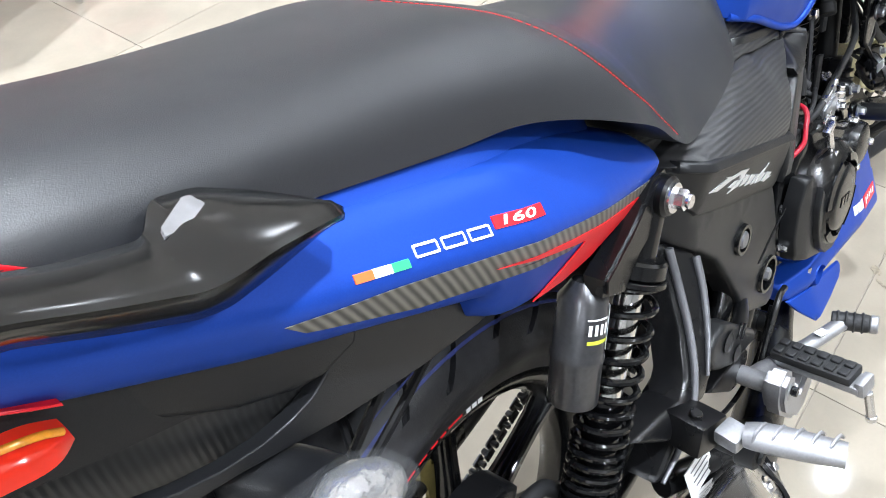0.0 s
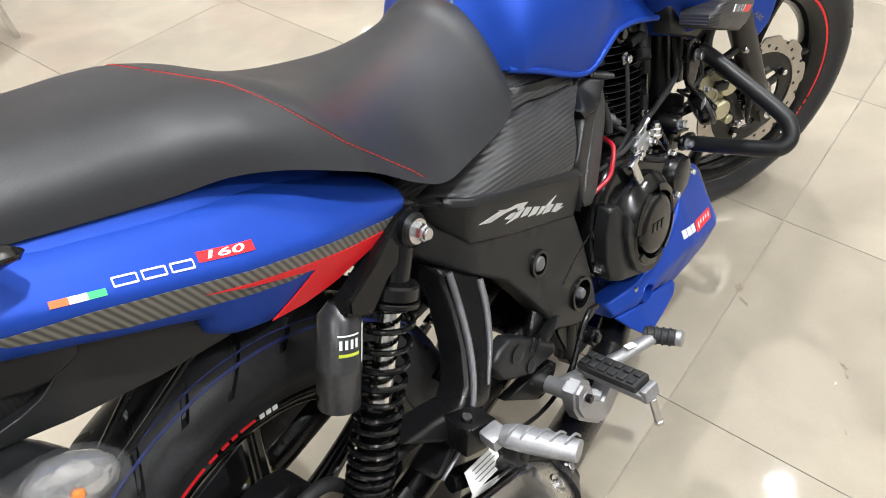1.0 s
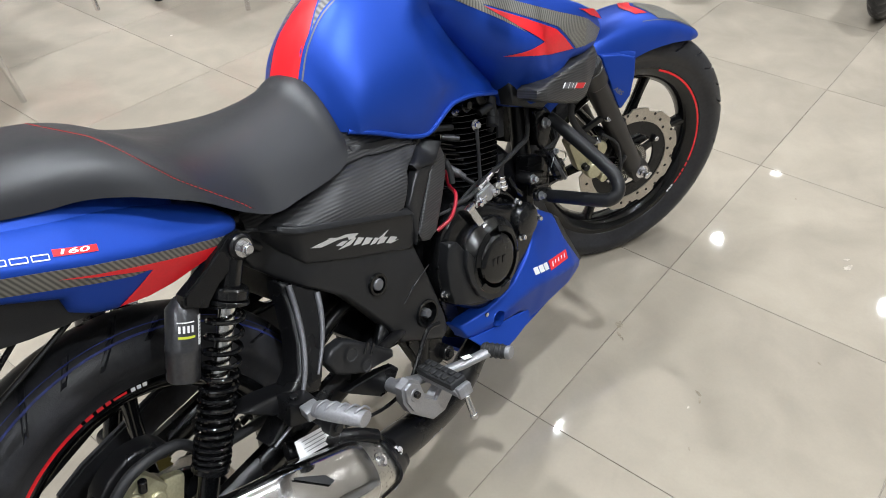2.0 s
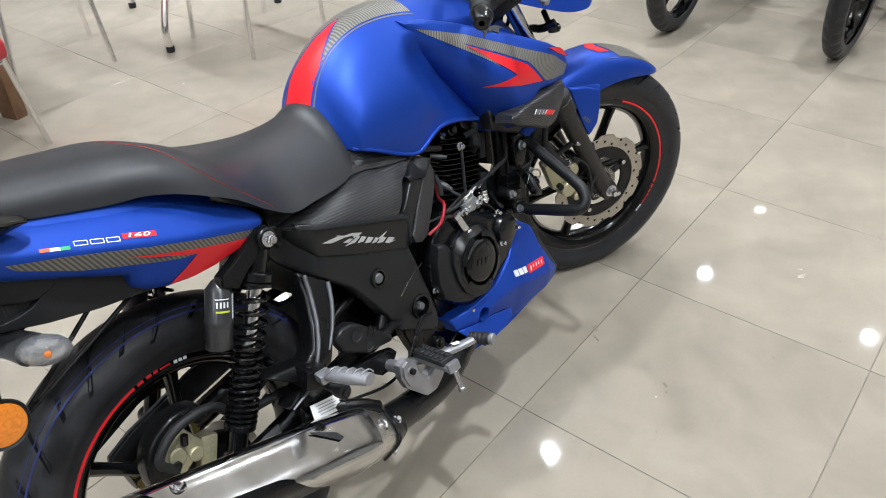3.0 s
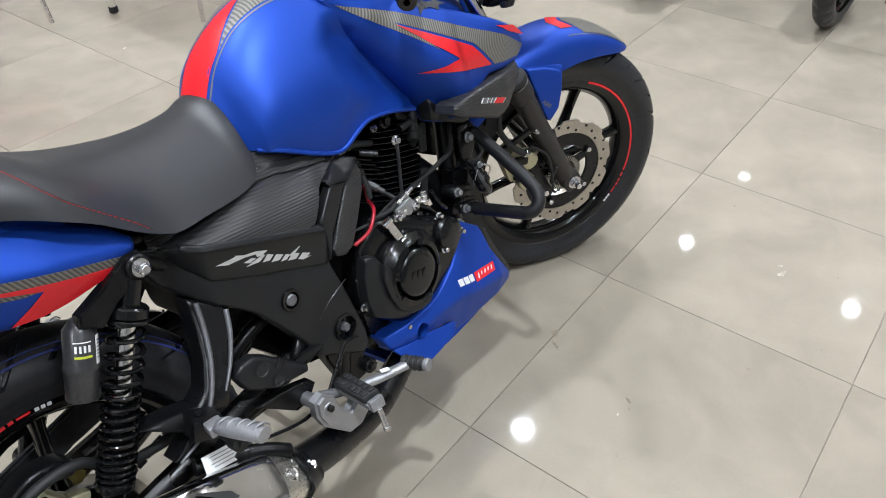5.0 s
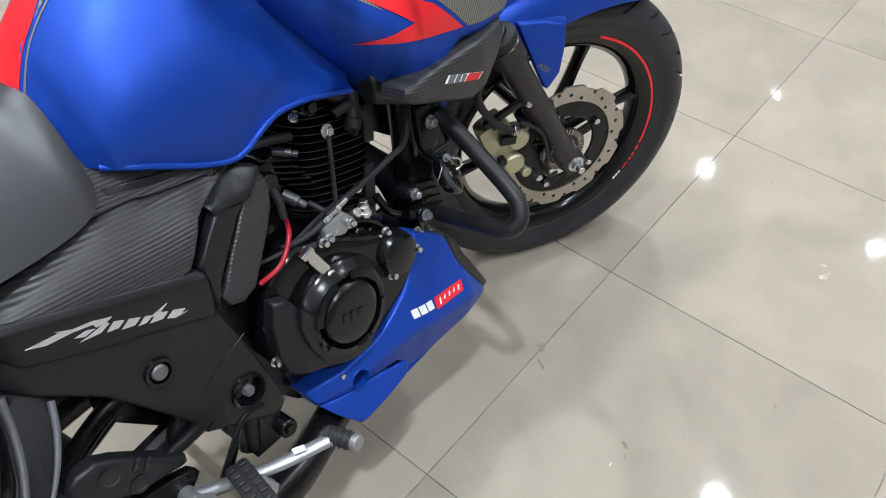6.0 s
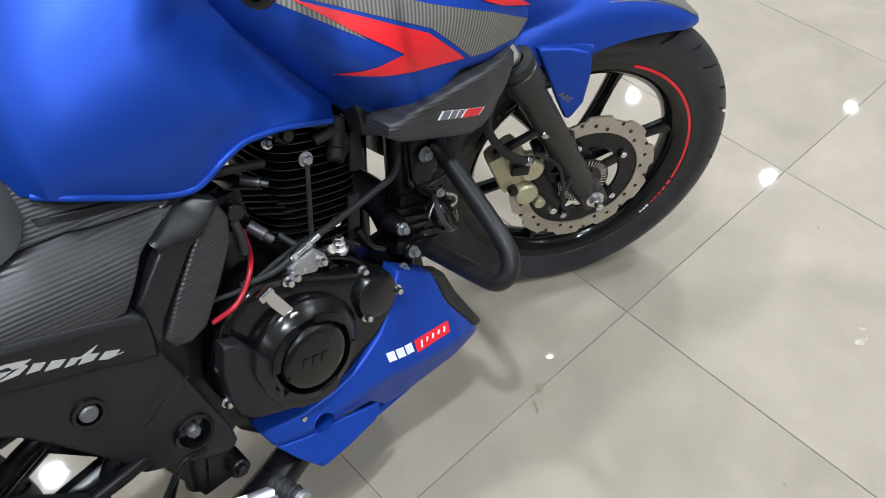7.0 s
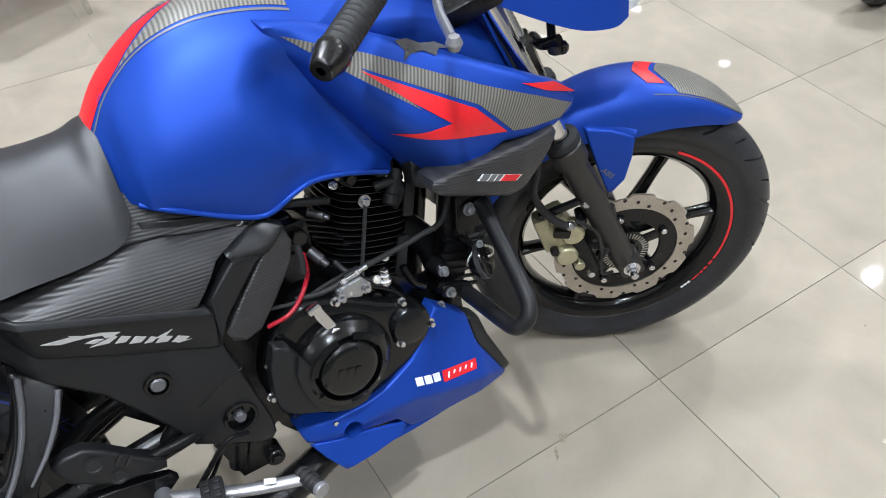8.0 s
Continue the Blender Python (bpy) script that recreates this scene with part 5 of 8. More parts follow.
# ------------- frame tubes
for s in (-1, 1):
    part("frame_tube", tube([(0.93, s * 0.03, 0.74), (0.905, s * 0.045, 0.60), (0.885, s * 0.052, 0.50), (0.862, s * 0.055, 0.38), (0.845, s * 0.055, 0.30)], 0.019, 12, 5), FRAME_BLACK, BIKE)
    part("frame_tube", tube([(0.95, s * 0.03, 0.76), (0.80, s * 0.06, 0.70), (0.60, s * 0.085, 0.645), (0.48, s * 0.10, 0.57), (0.47, s * 0.105, 0.45), (0.475, s * 0.105, 0.35), (0.455, s * 0.10, 0.26)], 0.016, 12, 5), FRAME_BLACK, BIKE)
    part("seat_tube", tube([(0.46, s * 0.095, 0.60), (0.30, s * 0.085, 0.65), (0.12, s * 0.082, 0.70), (-0.12, s * 0.08, 0.77), (-0.33, s * 0.07, 0.85)], 0.012, 10, 5), FRAME_BLACK, BIKE)
    part("seat_stay", tube([(0.46, s * 0.10, 0.44), (0.36, s * 0.095, 0.52), (0.22, s * 0.088, 0.645), (0.18, s * 0.09, 0.685)], 0.012, 10, 5), FRAME_BLACK, BIKE)
    part("pivot_plate", prism([(0.44, 0.40), (0.50, 0.40), (0.515, 0.30), (0.50, 0.24), (0.455, 0.24), (0.43, 0.32)], s * 0.085, s * 0.112, 0.004), FRAME_BLACK, BIKE)
part("head_tube", rod((0.935, 0, 0.80), (0.985, 0, 0.68), 0.032, 24), FRAME_BLACK, BIKE)
part("engine_plate", prism([(0.475, 0.50), (0.55, 0.50), (0.56, 0.40), (0.545, 0.30), (0.50, 0.27), (0.48, 0.36)], -0.088, -0.080, 0.002), FRAME_BLACK, BIKE)
part("engine_bracket", prism([(0.790, 0.41), (0.850, 0.41), (0.848, 0.33), (0.80, 0.32)], -0.056, -0.048, 0.002), FRAME_BLACK, BIKE)
part("frame_web", prism([(0.335, 0.505), (0.50, 0.505), (0.52, 0.37), (0.495, 0.285), (0.43, 0.300), (0.385, 0.345), (0.325, 0.415)], -0.062, -0.056, 0.002), FRAME_BLACK, BIKE)
part("swing_pivot", rod((0.475, -0.11, 0.366), (0.475, 0.11, 0.366), 0.018, 20), FRAME_BLACK, BIKE)

# ------------- engine
ENG = part("engine", prism([(0.525, 0.30), (0.535, 0.44), (0.60, 0.50), (0.66, 0.49), (0.74, 0.46), (0.80, 0.40), (0.815, 0.33), (0.78, 0.25), (0.70, 0.215), (0.58, 0.225)], -0.095, 0.12, 0.02, soft=3), ENGINE, BIKE, "black air-cooled single-cylinder engine")
COVER = [(x - 0.005, z + 0.008) for x, z in [(0.527, 0.39), (0.540, 0.432), (0.562, 0.470), (0.60, 0.492), (0.63, 0.487), (0.668, 0.474), (0.71, 0.448), (0.75, 0.428), (0.785, 0.398), (0.792, 0.366), (0.768, 0.332), (0.728, 0.305), (0.69, 0.27), (0.65, 0.262), (0.60, 0.285), (0.55, 0.325), (0.528, 0.358)]]
part("clutch_cover", sheet(COVER, lambda x, z: -0.126 - 0.014 * clamp((x - 0.53) / 0.2) - 0.010 * math.exp(-(((x - 0.64) / 0.07) ** 2 + ((z - 0.375) / 0.07) ** 2)), 0.04, 0.014, 0.010, soft=2), GLOSS_BLACK, ENG, "black side cover of the engine")
CC = Matrix.Translation((0.634, -0.145, 0.386)) @ SPIN
part("clutch_ring", lathe([(0.076, -0.02), (0.075, 0.001), (0.071, 0.006), (0.061, 0.016), (0.057, 0.018), (0.053, 0.016), (0.052, -0.02)], 56, CC, closed=True), ENGINE, ENG)
part("clutch_cap", lathe([(0.0, 0.023), (0.034, 0.023), (0.042, 0.021), (0.046, 0.016), (0.048, 0.0), (0.0, 0.0)], 56, CC), ENGINE, ENG, "round black clutch cap")
for a0, a1 in ((25, 75), (100, 165), (205, 260), (290, 345)):
    seg = bmesh.new()
    rws = []
    for i in range(9):
        a = radians(a0 + (a1 - a0) * i / 8)
        rws.append([seg.verts.new((r * math.cos(a), r * math.sin(a), z)) for r, z in ((0.0505, 0.008), (0.0505, 0.021), (0.060, 0.019), (0.060, 0.008))])
    for a, b in zip(rws, rws[1:]):
        for k in range(4):
            seg.faces.new((a[k], a[(k + 1) % 4], b[(k + 1) % 4], b[k]))
    seg.faces.new(rws[0])
    seg.faces.new(rws[-1][::-1])
    part("clutch_rib", seg, GLOSS_BLACK, ENG, m=CC)
part("cap_mark", merged(*[box((-0.016 + 0.013 * k, 0.0, 0.0235), (0.009, 0.013, 0.0014), bevel=0.0004) for k in range(3)]), GLOSS_BLACK, ENG, "raised bars in the cap", CC @ Matrix.Rotation(radians(-15), 4, "Z"))
GUARD = part("cover_guard", sheet([(0.541, 0.466), (0.560, 0.459), (0.5705, 0.4366), (0.580, 0.417), (0.579, 0.388), (0.587, 0.356), (0.608, 0.332), (0.634, 0.327), (0.652, 0.330), (0.655, 0.315), (0.640, 0.308), (0.612, 0.310), (0.576, 0.328), (0.545, 0.343), (0.5290, 0.352), (0.5250, 0.385), (0.530, 0.432)], lambda x, z: -0.152 + 0.35 * max(0.0, 0.548 - x), 0.02, 0.0025, 0.008), PLASTIC, ENG, "black guard round the clutch cover")
part("guard_collar", sheet([(0.5690, 0.4400), (0.5825, 0.4169), (0.5812, 0.388), (0.5890, 0.357), (0.6090, 0.335), (0.634, 0.330), (0.6516, 0.335), (0.661, 0.324), (0.648, 0.313), (0.622, 0.312), (0.596, 0.322), (0.575, 0.343), (0.562, 0.378), (0.559, 0.412)], lambda x, z: -0.160, 0.014, 0.002, 0.007), PLASTIC, GUARD, "raised collar with worn edge")
part("starter_cap", lathe([(0, 0.016), (0.020, 0.016), (0.030, 0.012), (0.033, 0.004), (0.034, -0.015), (0, -0.015)], 40, Matrix.Translation((0.746, -0.140, 0.400)) @ SPIN), ENGINE, ENG)
for p in ((0.534, -0.1225, 0.4225), (0.524, -0.125, 0.372), (0.586, -0.113, 0.469), (0.644, -0.132, 0.485), (0.724, -0.146, 0.378), (0.777, -0.147, 0.389), (0.742, -0.134, 0.438), (0.60, -0.132, 0.283)):
    part("cover_bolt", bolt(p, (0, -1, 0), 0.0050, 0.009), BOLT, ENG)
part("oil_filler", merged(rod((0.71, -0.10, 0.462), (0.716, -0.116, 0.474), 0.010), rod((0.713, -0.10, 0.468), (0.718, -0.122, 0.482), 0.0072, 8)), STEEL, ENG)
part("left_cover", prism([(0.54, 0.33), (0.56, 0.44), (0.64, 0.47), (0.72, 0.42), (0.76, 0.34), (0.70, 0.26), (0.60, 0.25)], 0.115, 0.15, 0.014, soft=4), ENGINE, ENG)
# cylinder: thin fins round a barrel, tilted forward
CY = pose(0.728, 0.0, 0.44, 0, 14, 0)
CYL = part("cylinder", merged(moved(lathe([(0.046, 0), (0.046, 0.20), (0, 0.20), (0, 0)], 24), CY), moved(box((0.0, 0, 0.165), (0.10, 0.09, 0.07), bevel=0.01), CY)), ENGINE, ENG, "black finned cylinder")
for k in range(17):
    w = 0.074 if k < 11 else 0.070 - 0.0015 * (k - 11)
    plan = [(w * 0.94 * math.copysign(abs(math.cos(a)) ** 0.6, math.cos(a)), w * math.copysign(abs(math.sin(a)) ** 0.6, math.sin(a))) for a in (2 * math.pi * q / 40 for q in range(40))]
    fin = bmesh.new()
    lay_ = [[fin.verts.new((x * s, y * s, 0.014 + 0.0104 * k + z)) for x, y in plan] for z, s in ((-0.0018, 0.55), (-0.0012, 0.985), (-0.0005, 1.0), (0.0005, 1.0), (0.0012, 0.985), (0.0018, 0.55))]
    for a, b in zip(lay_, lay_[1:]):
        for q in range(40):
            fin.faces.new((a[q], a[(q + 1) % 40], b[(q + 1) % 40], b[q]))
    fin.faces.new(lay_[0][::-1])
    fin.faces.new(lay_[-1])
    part("fin", fin, FIN_BLACK, CYL, m=CY)
    # A thin grey band paints the highlight along each black fin's rim.
    edge = bmesh.new()
    lay_ = [[edge.verts.new((x * s, y * s, 0.014 + 0.0104 * k + z)) for x, y in plan] for z, s in ((-0.0004, 0.999), (-0.0004, 1.004), (0.0004, 1.004), (0.0004, 0.999))]
    for a, b in zip(lay_, lay_[1:] + lay_[:1]):
        for q in range(40):
            edge.faces.new((a[q], a[(q + 1) % 40], b[(q + 1) % 40], b[q]))
    part("fin_highlight", edge, GREY_METAL, CYL, "grey highlight line on the fin rim", CY)
part("head_cover", moved(box((0, 0, 0.205), (0.115, 0.105, 0.035), bevel=0.010), CY), ENGINE, CYL)
part("cam_cap", moved(rod((0.0, -0.078, 0.195), (0.0, -0.05, 0.195), 0.020, 20), CY), ENGINE, CYL)
part("head_bolt", merged(bolt((0.739, -0.075, 0.584), (0, -1, 0.1), 0.0068, 0.008)), BOLT, CYL, "bright head bolt")
part("oil_pipe", tube([(0.739, -0.078, 0.580), (0.727, -0.082, 0.54), (0.712, -0.087, 0.49), (0.705, -0.095, 0.468)], 0.0032, 8, 5), GREY_METAL, CYL)
part("fin_block", moved(box((0.045, -0.075, 0.045), (0.018, 0.006, 0.065), bevel=0.002), CY), SOFT_RUBBER, CYL)
part("fin_block", moved(box((0.052, -0.071, 0.135), (0.018, 0.006, 0.055), bevel=0.002), CY), SOFT_RUBBER, CYL)
for p in ((0.746, -0.095, 0.495), (0.700, -0.07, 0.622), (0.782, -0.06, 0.60)):
    part("stud_nut", bolt(p, (0, -0.8, 0.5), 0.0045, 0.008), BOLT, CYL)
# ribs, bosses and pipes on the crankcase above the clutch cover
for p in ((0.712, -0.112, 0.452), (0.697, -0.112, 0.474), (0.756, -0.116, 0.416), (0.671, -0.114, 0.482), (0.735, -0.112, 0.440)):
    part("case_boss", lathe([(0, 0.010), (0.007, 0.010), (0.0095, 0.007), (0.011, -0.012), (0, -0.012)], 18, Matrix.Translation(p) @ SPIN), GLOSS_BLACK, ENG)
for pts, rr_ in (([(0.660, -0.116, 0.470), (0.690, -0.120, 0.455), (0.705, -0.120, 0.430), (0.702, -0.120, 0.405)], 0.006), ([(0.700, -0.118, 0.478), (0.728, -0.121, 0.462), (0.748, -0.120, 0.436)], 0.0055), ([(0.668, -0.118, 0.440), (0.688, -0.122, 0.436), (0.715, -0.120, 0.428)], 0.005), ([(0.640, -0.118, 0.482), (0.662, -0.122, 0.488), (0.690, -0.118, 0.488)], 0.0055), ([(0.770, -0.10, 0.470), (0.780, -0.105, 0.440), (0.800, -0.10, 0.42)], 0.006)):
    part("case_rib", tube(pts, rr_, 10, 5), GLOSS_BLACK, ENG)
for p in ((0.671, -0.122, 0.484), (0.756, -0.126, 0.414)):
    part("case_bolt", bolt(p, (0, -1, 0), 0.0042, 0.007), BOLT, ENG)
part("head_hose", tube([(0.760, -0.072, 0.598), (0.785, -0.078, 0.600), (0.80, -0.07, 0.575), (0.79, -0.06, 0.55)], 0.0075, 12, 5), SOFT_RUBBER, CYL)
part("spark_cap", merged(rod((0.775, -0.085, 0.575), (0.800, -0.07, 0.612), 0.0095, 14), rod((0.772, -0.087, 0.570), (0.780, -0.082, 0.582), 0.0115, 14)), SOFT_RUBBER, CYL)
part("valve_cap", merged(rod((0.720, -0.06, 0.628), (0.720, -0.085, 0.630), 0.013, 16), rod((0.720, -0.085, 0.630), (0.720, -0.09, 0.630), 0.008, 6)), GLOSS_BLACK, CYL)
part("sensor_plug", merged(rod((0.655, -0.07, 0.598), (0.672, -0.085, 0.590), 0.006, 12), rod((0.672, -0.085, 0.590), (0.678, -0.09, 0.587), 0.0042, 10)), GREY_METAL, CYL)
for k in range(5):
    part("side_fin", box((0.655 + 0.007 * k, -0.055, 0.585 - 0.013 * k), (0.05, 0.03, 0.0022), (0, 28, 0)), FIN_BLACK, CYL)
# carburettor, intake, spark lead and small hoses behind the deflector
part("throttle_body", merged(rod((0.665, -0.03, 0.565), (0.60, -0.03, 0.572), 0.026, 24), box((0.632, -0.055, 0.565), (0.04, 0.03, 0.05), bevel=0.006), rod((0.632, -0.06, 0.57), (0.632, -0.085, 0.57), 0.012)), ENGINE, BIKE)
part("intake_boot", tube([(0.60, -0.03, 0.572), (0.565, -0.03, 0.585), (0.52, -0.03, 0.60)], 0.03, 16, 4), SOFT_RUBBER, BIKE)
part("air_box", box((0.46, 0, 0.58), (0.14, 0.16, 0.15), bevel=0.02), PLASTIC, BIKE)
part("battery_box", box((0.33, 0.0, 0.56), (0.12, 0.15, 0.14), bevel=0.015), PLASTIC, BIKE)
part("breather_hose", tube([(0.6290, -0.090, 0.5500), (0.6292, -0.090, 0.5212), (0.6125, -0.118, 0.5174), (0.5934, -0.126, 0.5004), (0.5735, -0.130, 0.4915), (0.5480, -0.122, 0.4825)], 0.0033, 10, 6), RED_HOSE, BIKE, "dark red rubber hose")
part("hose", tube([(0.619, -0.105, 0.575), (0.619, -0.11, 0.555), (0.616, -0.112, 0.535)], 0.0052, 10, 5), SOFT_RUBBER, BIKE)
part("sensor", merged(rod((0.640, -0.085, 0.548), (0.650, -0.10, 0.534), 0.008, 14), rod((0.648, -0.098, 0.537), (0.655, -0.106, 0.527), 0.0055, 10)), GREY_METAL, BIKE)
part("wire", tube([(0.645, -0.06, 0.628), (0.66, -0.075, 0.645), (0.70, -0.06, 0.655)], 0.005, 8, 5), SOFT_RUBBER, BIKE)
part("wire", tube([(0.60, -0.05, 0.615), (0.64, -0.07, 0.618), (0.69, -0.065, 0.60)], 0.006, 8, 5), SOFT_RUBBER, BIKE)
part("wire", tube([(0.56, -0.11, 0.50), (0.60, -0.118, 0.498), (0.65, -0.115, 0.505), (0.70, -0.10, 0.50)], 0.003, 8, 5), SOFT_RUBBER, BIKE)
# clutch cable with adjuster, and its lever
CAB = part("clutch_cable", tube([(0.595, -0.118, 0.503), (0.640, -0.122, 0.499), (0.687, -0.122, 0.510), (0.737, -0.118, 0.513), (0.80, -0.112, 0.517), (0.85, -0.10, 0.525), (0.90, -0.07, 0.60)], 0.0045, 10, 6), SOFT_RUBBER, BIKE, "black control cable with bright adjuster")
part("adjuster", merged(rod((0.660, -0.124, 0.503), (0.705, -0.123, 0.512), 0.0042, 12), rod((0.662, -0.124, 0.5035), (0.670, -0.124, 0.505), 0.0065, 6), rod((0.684, -0.1235, 0.508), (0.691, -0.1232, 0.5093), 0.0062, 6)), BOLT, CAB, "bright threaded adjuster")
part("cable_bracket", prism([(0.652, 0.497), (0.690, 0.503), (0.704, 0.484), (0.686, 0.470), (0.650, 0.480)], -0.130, -0.118, 0.003), ZINC_DULL, BIKE)
for p in ((0.694, -0.131, 0.483), (0.655, -0.131, 0.484)):
    part("bracket_bolt", bolt(p, (0, -1, 0.1), 0.0052, 0.008), BOLT, BIKE)
BANJO = part("banjo_fitting", merged(rod((0.728, -0.116, 0.462), (0.729, -0.122, 0.488), 0.0085, 20), rod((0.7285, -0.119, 0.472), (0.7288, -0.1205, 0.479), 0.0112, 24), rod((0.729, -0.122, 0.488), (0.7293, -0.1235, 0.495), 0.0062, 6)), BOLT, BIKE, "bright banjo fitting with hose")
part("banjo_hose", tube([(0.721, -0.119, 0.476), (0.700, -0.112, 0.486), (0.682, -0.10, 0.500), (0.672, -0.085, 0.515)], 0.0042, 10, 5), SOFT_RUBBER, BANJO)
part("clutch_lever_arm", merged(prism([(0.604, 0.500), (0.618, 0.495), (0.637, 0.450), (0.632, 0.441), (0.624, 0.446), (0.608, 0.480)], -0.150, -0.146, 0.0012), rod((0.630, -0.155, 0.448), (0.630, -0.12, 0.448), 0.0085, 20), box((0.608, -0.148, 0.498), (0.020, 0.010, 0.009), (0, -20, 0), 0.002)), BOLT, BIKE, "bright clutch release arm")

# ------------- belly cowl
def cowl_y(x, z):
    """Upper face leaning in above a fold, lower face tucked under it."""
    zf = interp(x, [0.54, 0.62, 0.68, 0.735, 0.80, 0.86, 0.93], [0.262, 0.266, 0.272, 0.270, 0.252, 0.238, 0.208])
    yf = interp(x, [0.54, 0.60, 0.68, 0.76, 0.86, 0.93], [-0.122, -0.147, -0.157, -0.162, -0.155, -0.128])
    d = z - zf
    return yf + 0.24 * max(0.0, d) + 0.46 * max(0.0, -d)


def flap_y(x, z):
    """Flares out downwards from the crease under the hole."""
    zv = interp(x, [0.5555, 0.611, 0.700], [0.2534, 0.2466, 0.226])
    return interp(x, [0.55, 0.60, 0.70], [-0.128, -0.143, -0.150]) - 0.36 * max(0.0, zv - z)


COWL = [(0.800, 0.394), (0.852, 0.354), (0.858, 0.309), (0.862, 0.295), (0.908, 0.212), (0.920, 0.194), (0.90, 0.189), (0.829, 0.186), (0.763, 0.180), (0.730, 0.176), (0.712, 0.205), (0.700, 0.226), (0.655, 0.238), (0.611, 0.2466), (0.5555, 0.2534),
        (0.5464, 0.2848), (0.60, 0.291), (0.65, 0.297), (0.68, 0.306), (0.706, 0.317), (0.739, 0.3345), (0.765, 0.358), (0.783, 0.377)]
FLAP = [(0.557, 0.2545), (0.611, 0.2485), (0.655, 0.240), (0.704, 0.227), (0.7065, 0.2185), (0.6892, 0.2095), (0.6447, 0.204), (0.5943, 0.2015), (0.572, 0.229)]
for side in (-1, 1):
    f = mirrored if side > 0 else (lambda b: b)
    cw = part("belly_cowl", f(sheet(COWL, cowl_y, 0.032, 0.004, 0.008, holes=((0.6215, 0.262, 0.0150),))), BLUE, BIKE, "matt blue engine belly cowl with white and red mark")
    part("cowl_flap", f(sheet(FLAP, flap_y, 0.005, 0.002, 0.008)), BLUE, cw, "flared lower flap of the cowl")
    part("cowl_hole_sleeve", f(lathe([(0.0148, 0.002), (0.0160, 0.0), (0.0160, -0.028), (0.0148, -0.028)], 24, Matrix.Translation((0.6215, -0.146, 0.262)) @ SPIN, closed=True)), BLUE, cw)
    part("cowl_lip", f(sheet([(0.853, 0.353), (0.880, 0.331), (0.8912, 0.291), (0.9307, 0.2015), (0.925, 0.190), (0.909, 0.209), (0.863, 0.293), (0.859, 0.308)], lambda x, z: cowl_y(x, z) + 0.004, 0.03, 0.005, 0.010)), PLASTIC, cw)
    let = []
    for k in range(3):
        x0, z0 = 0.7345 + 0.0150 * k, 0.3040 - 0.0040 * k
        let.append([(x0, z0), (x0 + 0.0122, z0 - 0.0032), (x0 + 0.0122, z0 - 0.0175), (x0, z0 - 0.0143)])
    part("white_mark", f(merged(*[decal(q, cowl_y, 0.0009) for q in let])), WHITE, cw, "white block mark")
    part("red_plate", f(decal([(0.7825, 0.2915), (0.8488, 0.2785), (0.8459, 0.2610), (0.7809, 0.2725)], cowl_y, 0.0009)), RED, cw, "red plate with white script strokes")
    scr = []
    for k in range(5):
        x0, z0 = 0.7895 + 0.0112 * k, 0.2850 - 0.0022 * k
        hgt = (0.010, 0.006, 0.007, 0.006, 0.008)[k]
        scr.append(decal([(x0 + 0.003, z0), (x0 + 0.0062, z0 - 0.0008), (x0 + 0.0032, z0 - hgt), (x0, z0 - hgt + 0.0008)], cowl_y, 0.0016))
    part("script_strokes", f(merged(*scr)), WHITE, cw)
part("cowl_pan", loft(spline_sections([(0.60, 0.10, 0.165, 0.175), (0.70, 0.115, 0.165, 0.18), (0.83, 0.115, 0.175, 0.19), (0.91, 0.10, 0.175, 0.185)], 4), 12, power=5), BLUE, BIKE)

# ------------- exhaust
part("exhaust_pipe", tube([(0.81, -0.02, 0.50), (0.86, -0.03, 0.42), (0.855, -0.06, 0.28), (0.80, -0.07, 0.225), (0.70, -0.08, 0.205), (0.60, -0.098, 0.198), (0.48, -0.135, 0.193), (0.36, -0.165, 0.222), (0.27, -0.19, 0.258)], lambda t: 0.024 + 0.006 * clamp((t - 0.55) * 4), 18, 8), FRAME_BLACK, BIKE, "matt black exhaust pipe")
MK = [(0.275, -0.185, 0.240, 0.026), (0.24, -0.196, 0.256, 0.040), (0.19, -0.204, 0.284, 0.051), (0.10, -0.209, 0.322, 0.053), (-0.05, -0.213, 0.379, 0.049), (-0.20, -0.212, 0.433, 0.047), (-0.32, -0.206, 0.468, 0.043), (-0.345, -0.205, 0.477, 0.036)]


def muffler_frame(x):
    xs = [k[0] for k in MK][::-1]
    y, z, r = (interp(x, xs, [k[i] for k in MK][::-1]) for i in (1, 2, 3))
    d = Vector((interp(x + 0.02, xs, [k[0] for k in MK][::-1]) - interp(x - 0.02, xs, [k[0] for k in MK][::-1]), interp(x + 0.02, xs, [k[1] for k in MK][::-1]) - interp(x - 0.02, xs, [k[1] for k in MK][::-1]), interp(x + 0.02, xs, [k[2] for k in MK][::-1]) - interp(x - 0.02, xs, [k[2] for k in MK][::-1]))).normalized()
    side = d.cross(Vector((0, 0, 1))).normalized()
    up = side.cross(d)
    return Vector((x, y, z)), side, up, r


MUFFLER_TURN = radians(46)


def muffler_point(x, a, lift=0.0, power=4.0):
    """a: 0 faces right (-y), 90 degrees up."""
    c, side, up, r = muffler_frame(x)
    ca, sa = math.cos(a), math.sin(a)
    cb, sb = math.cos(a - MUFFLER_TURN), math.sin(a - MUFFLER_TURN)
    q = (abs(cb) ** power + abs(sb) ** power) ** (-1 / power)
    return c + side * (ca * q * (r * 0.84 + lift)) + up * (sa * q * (r * 0.85 + lift))


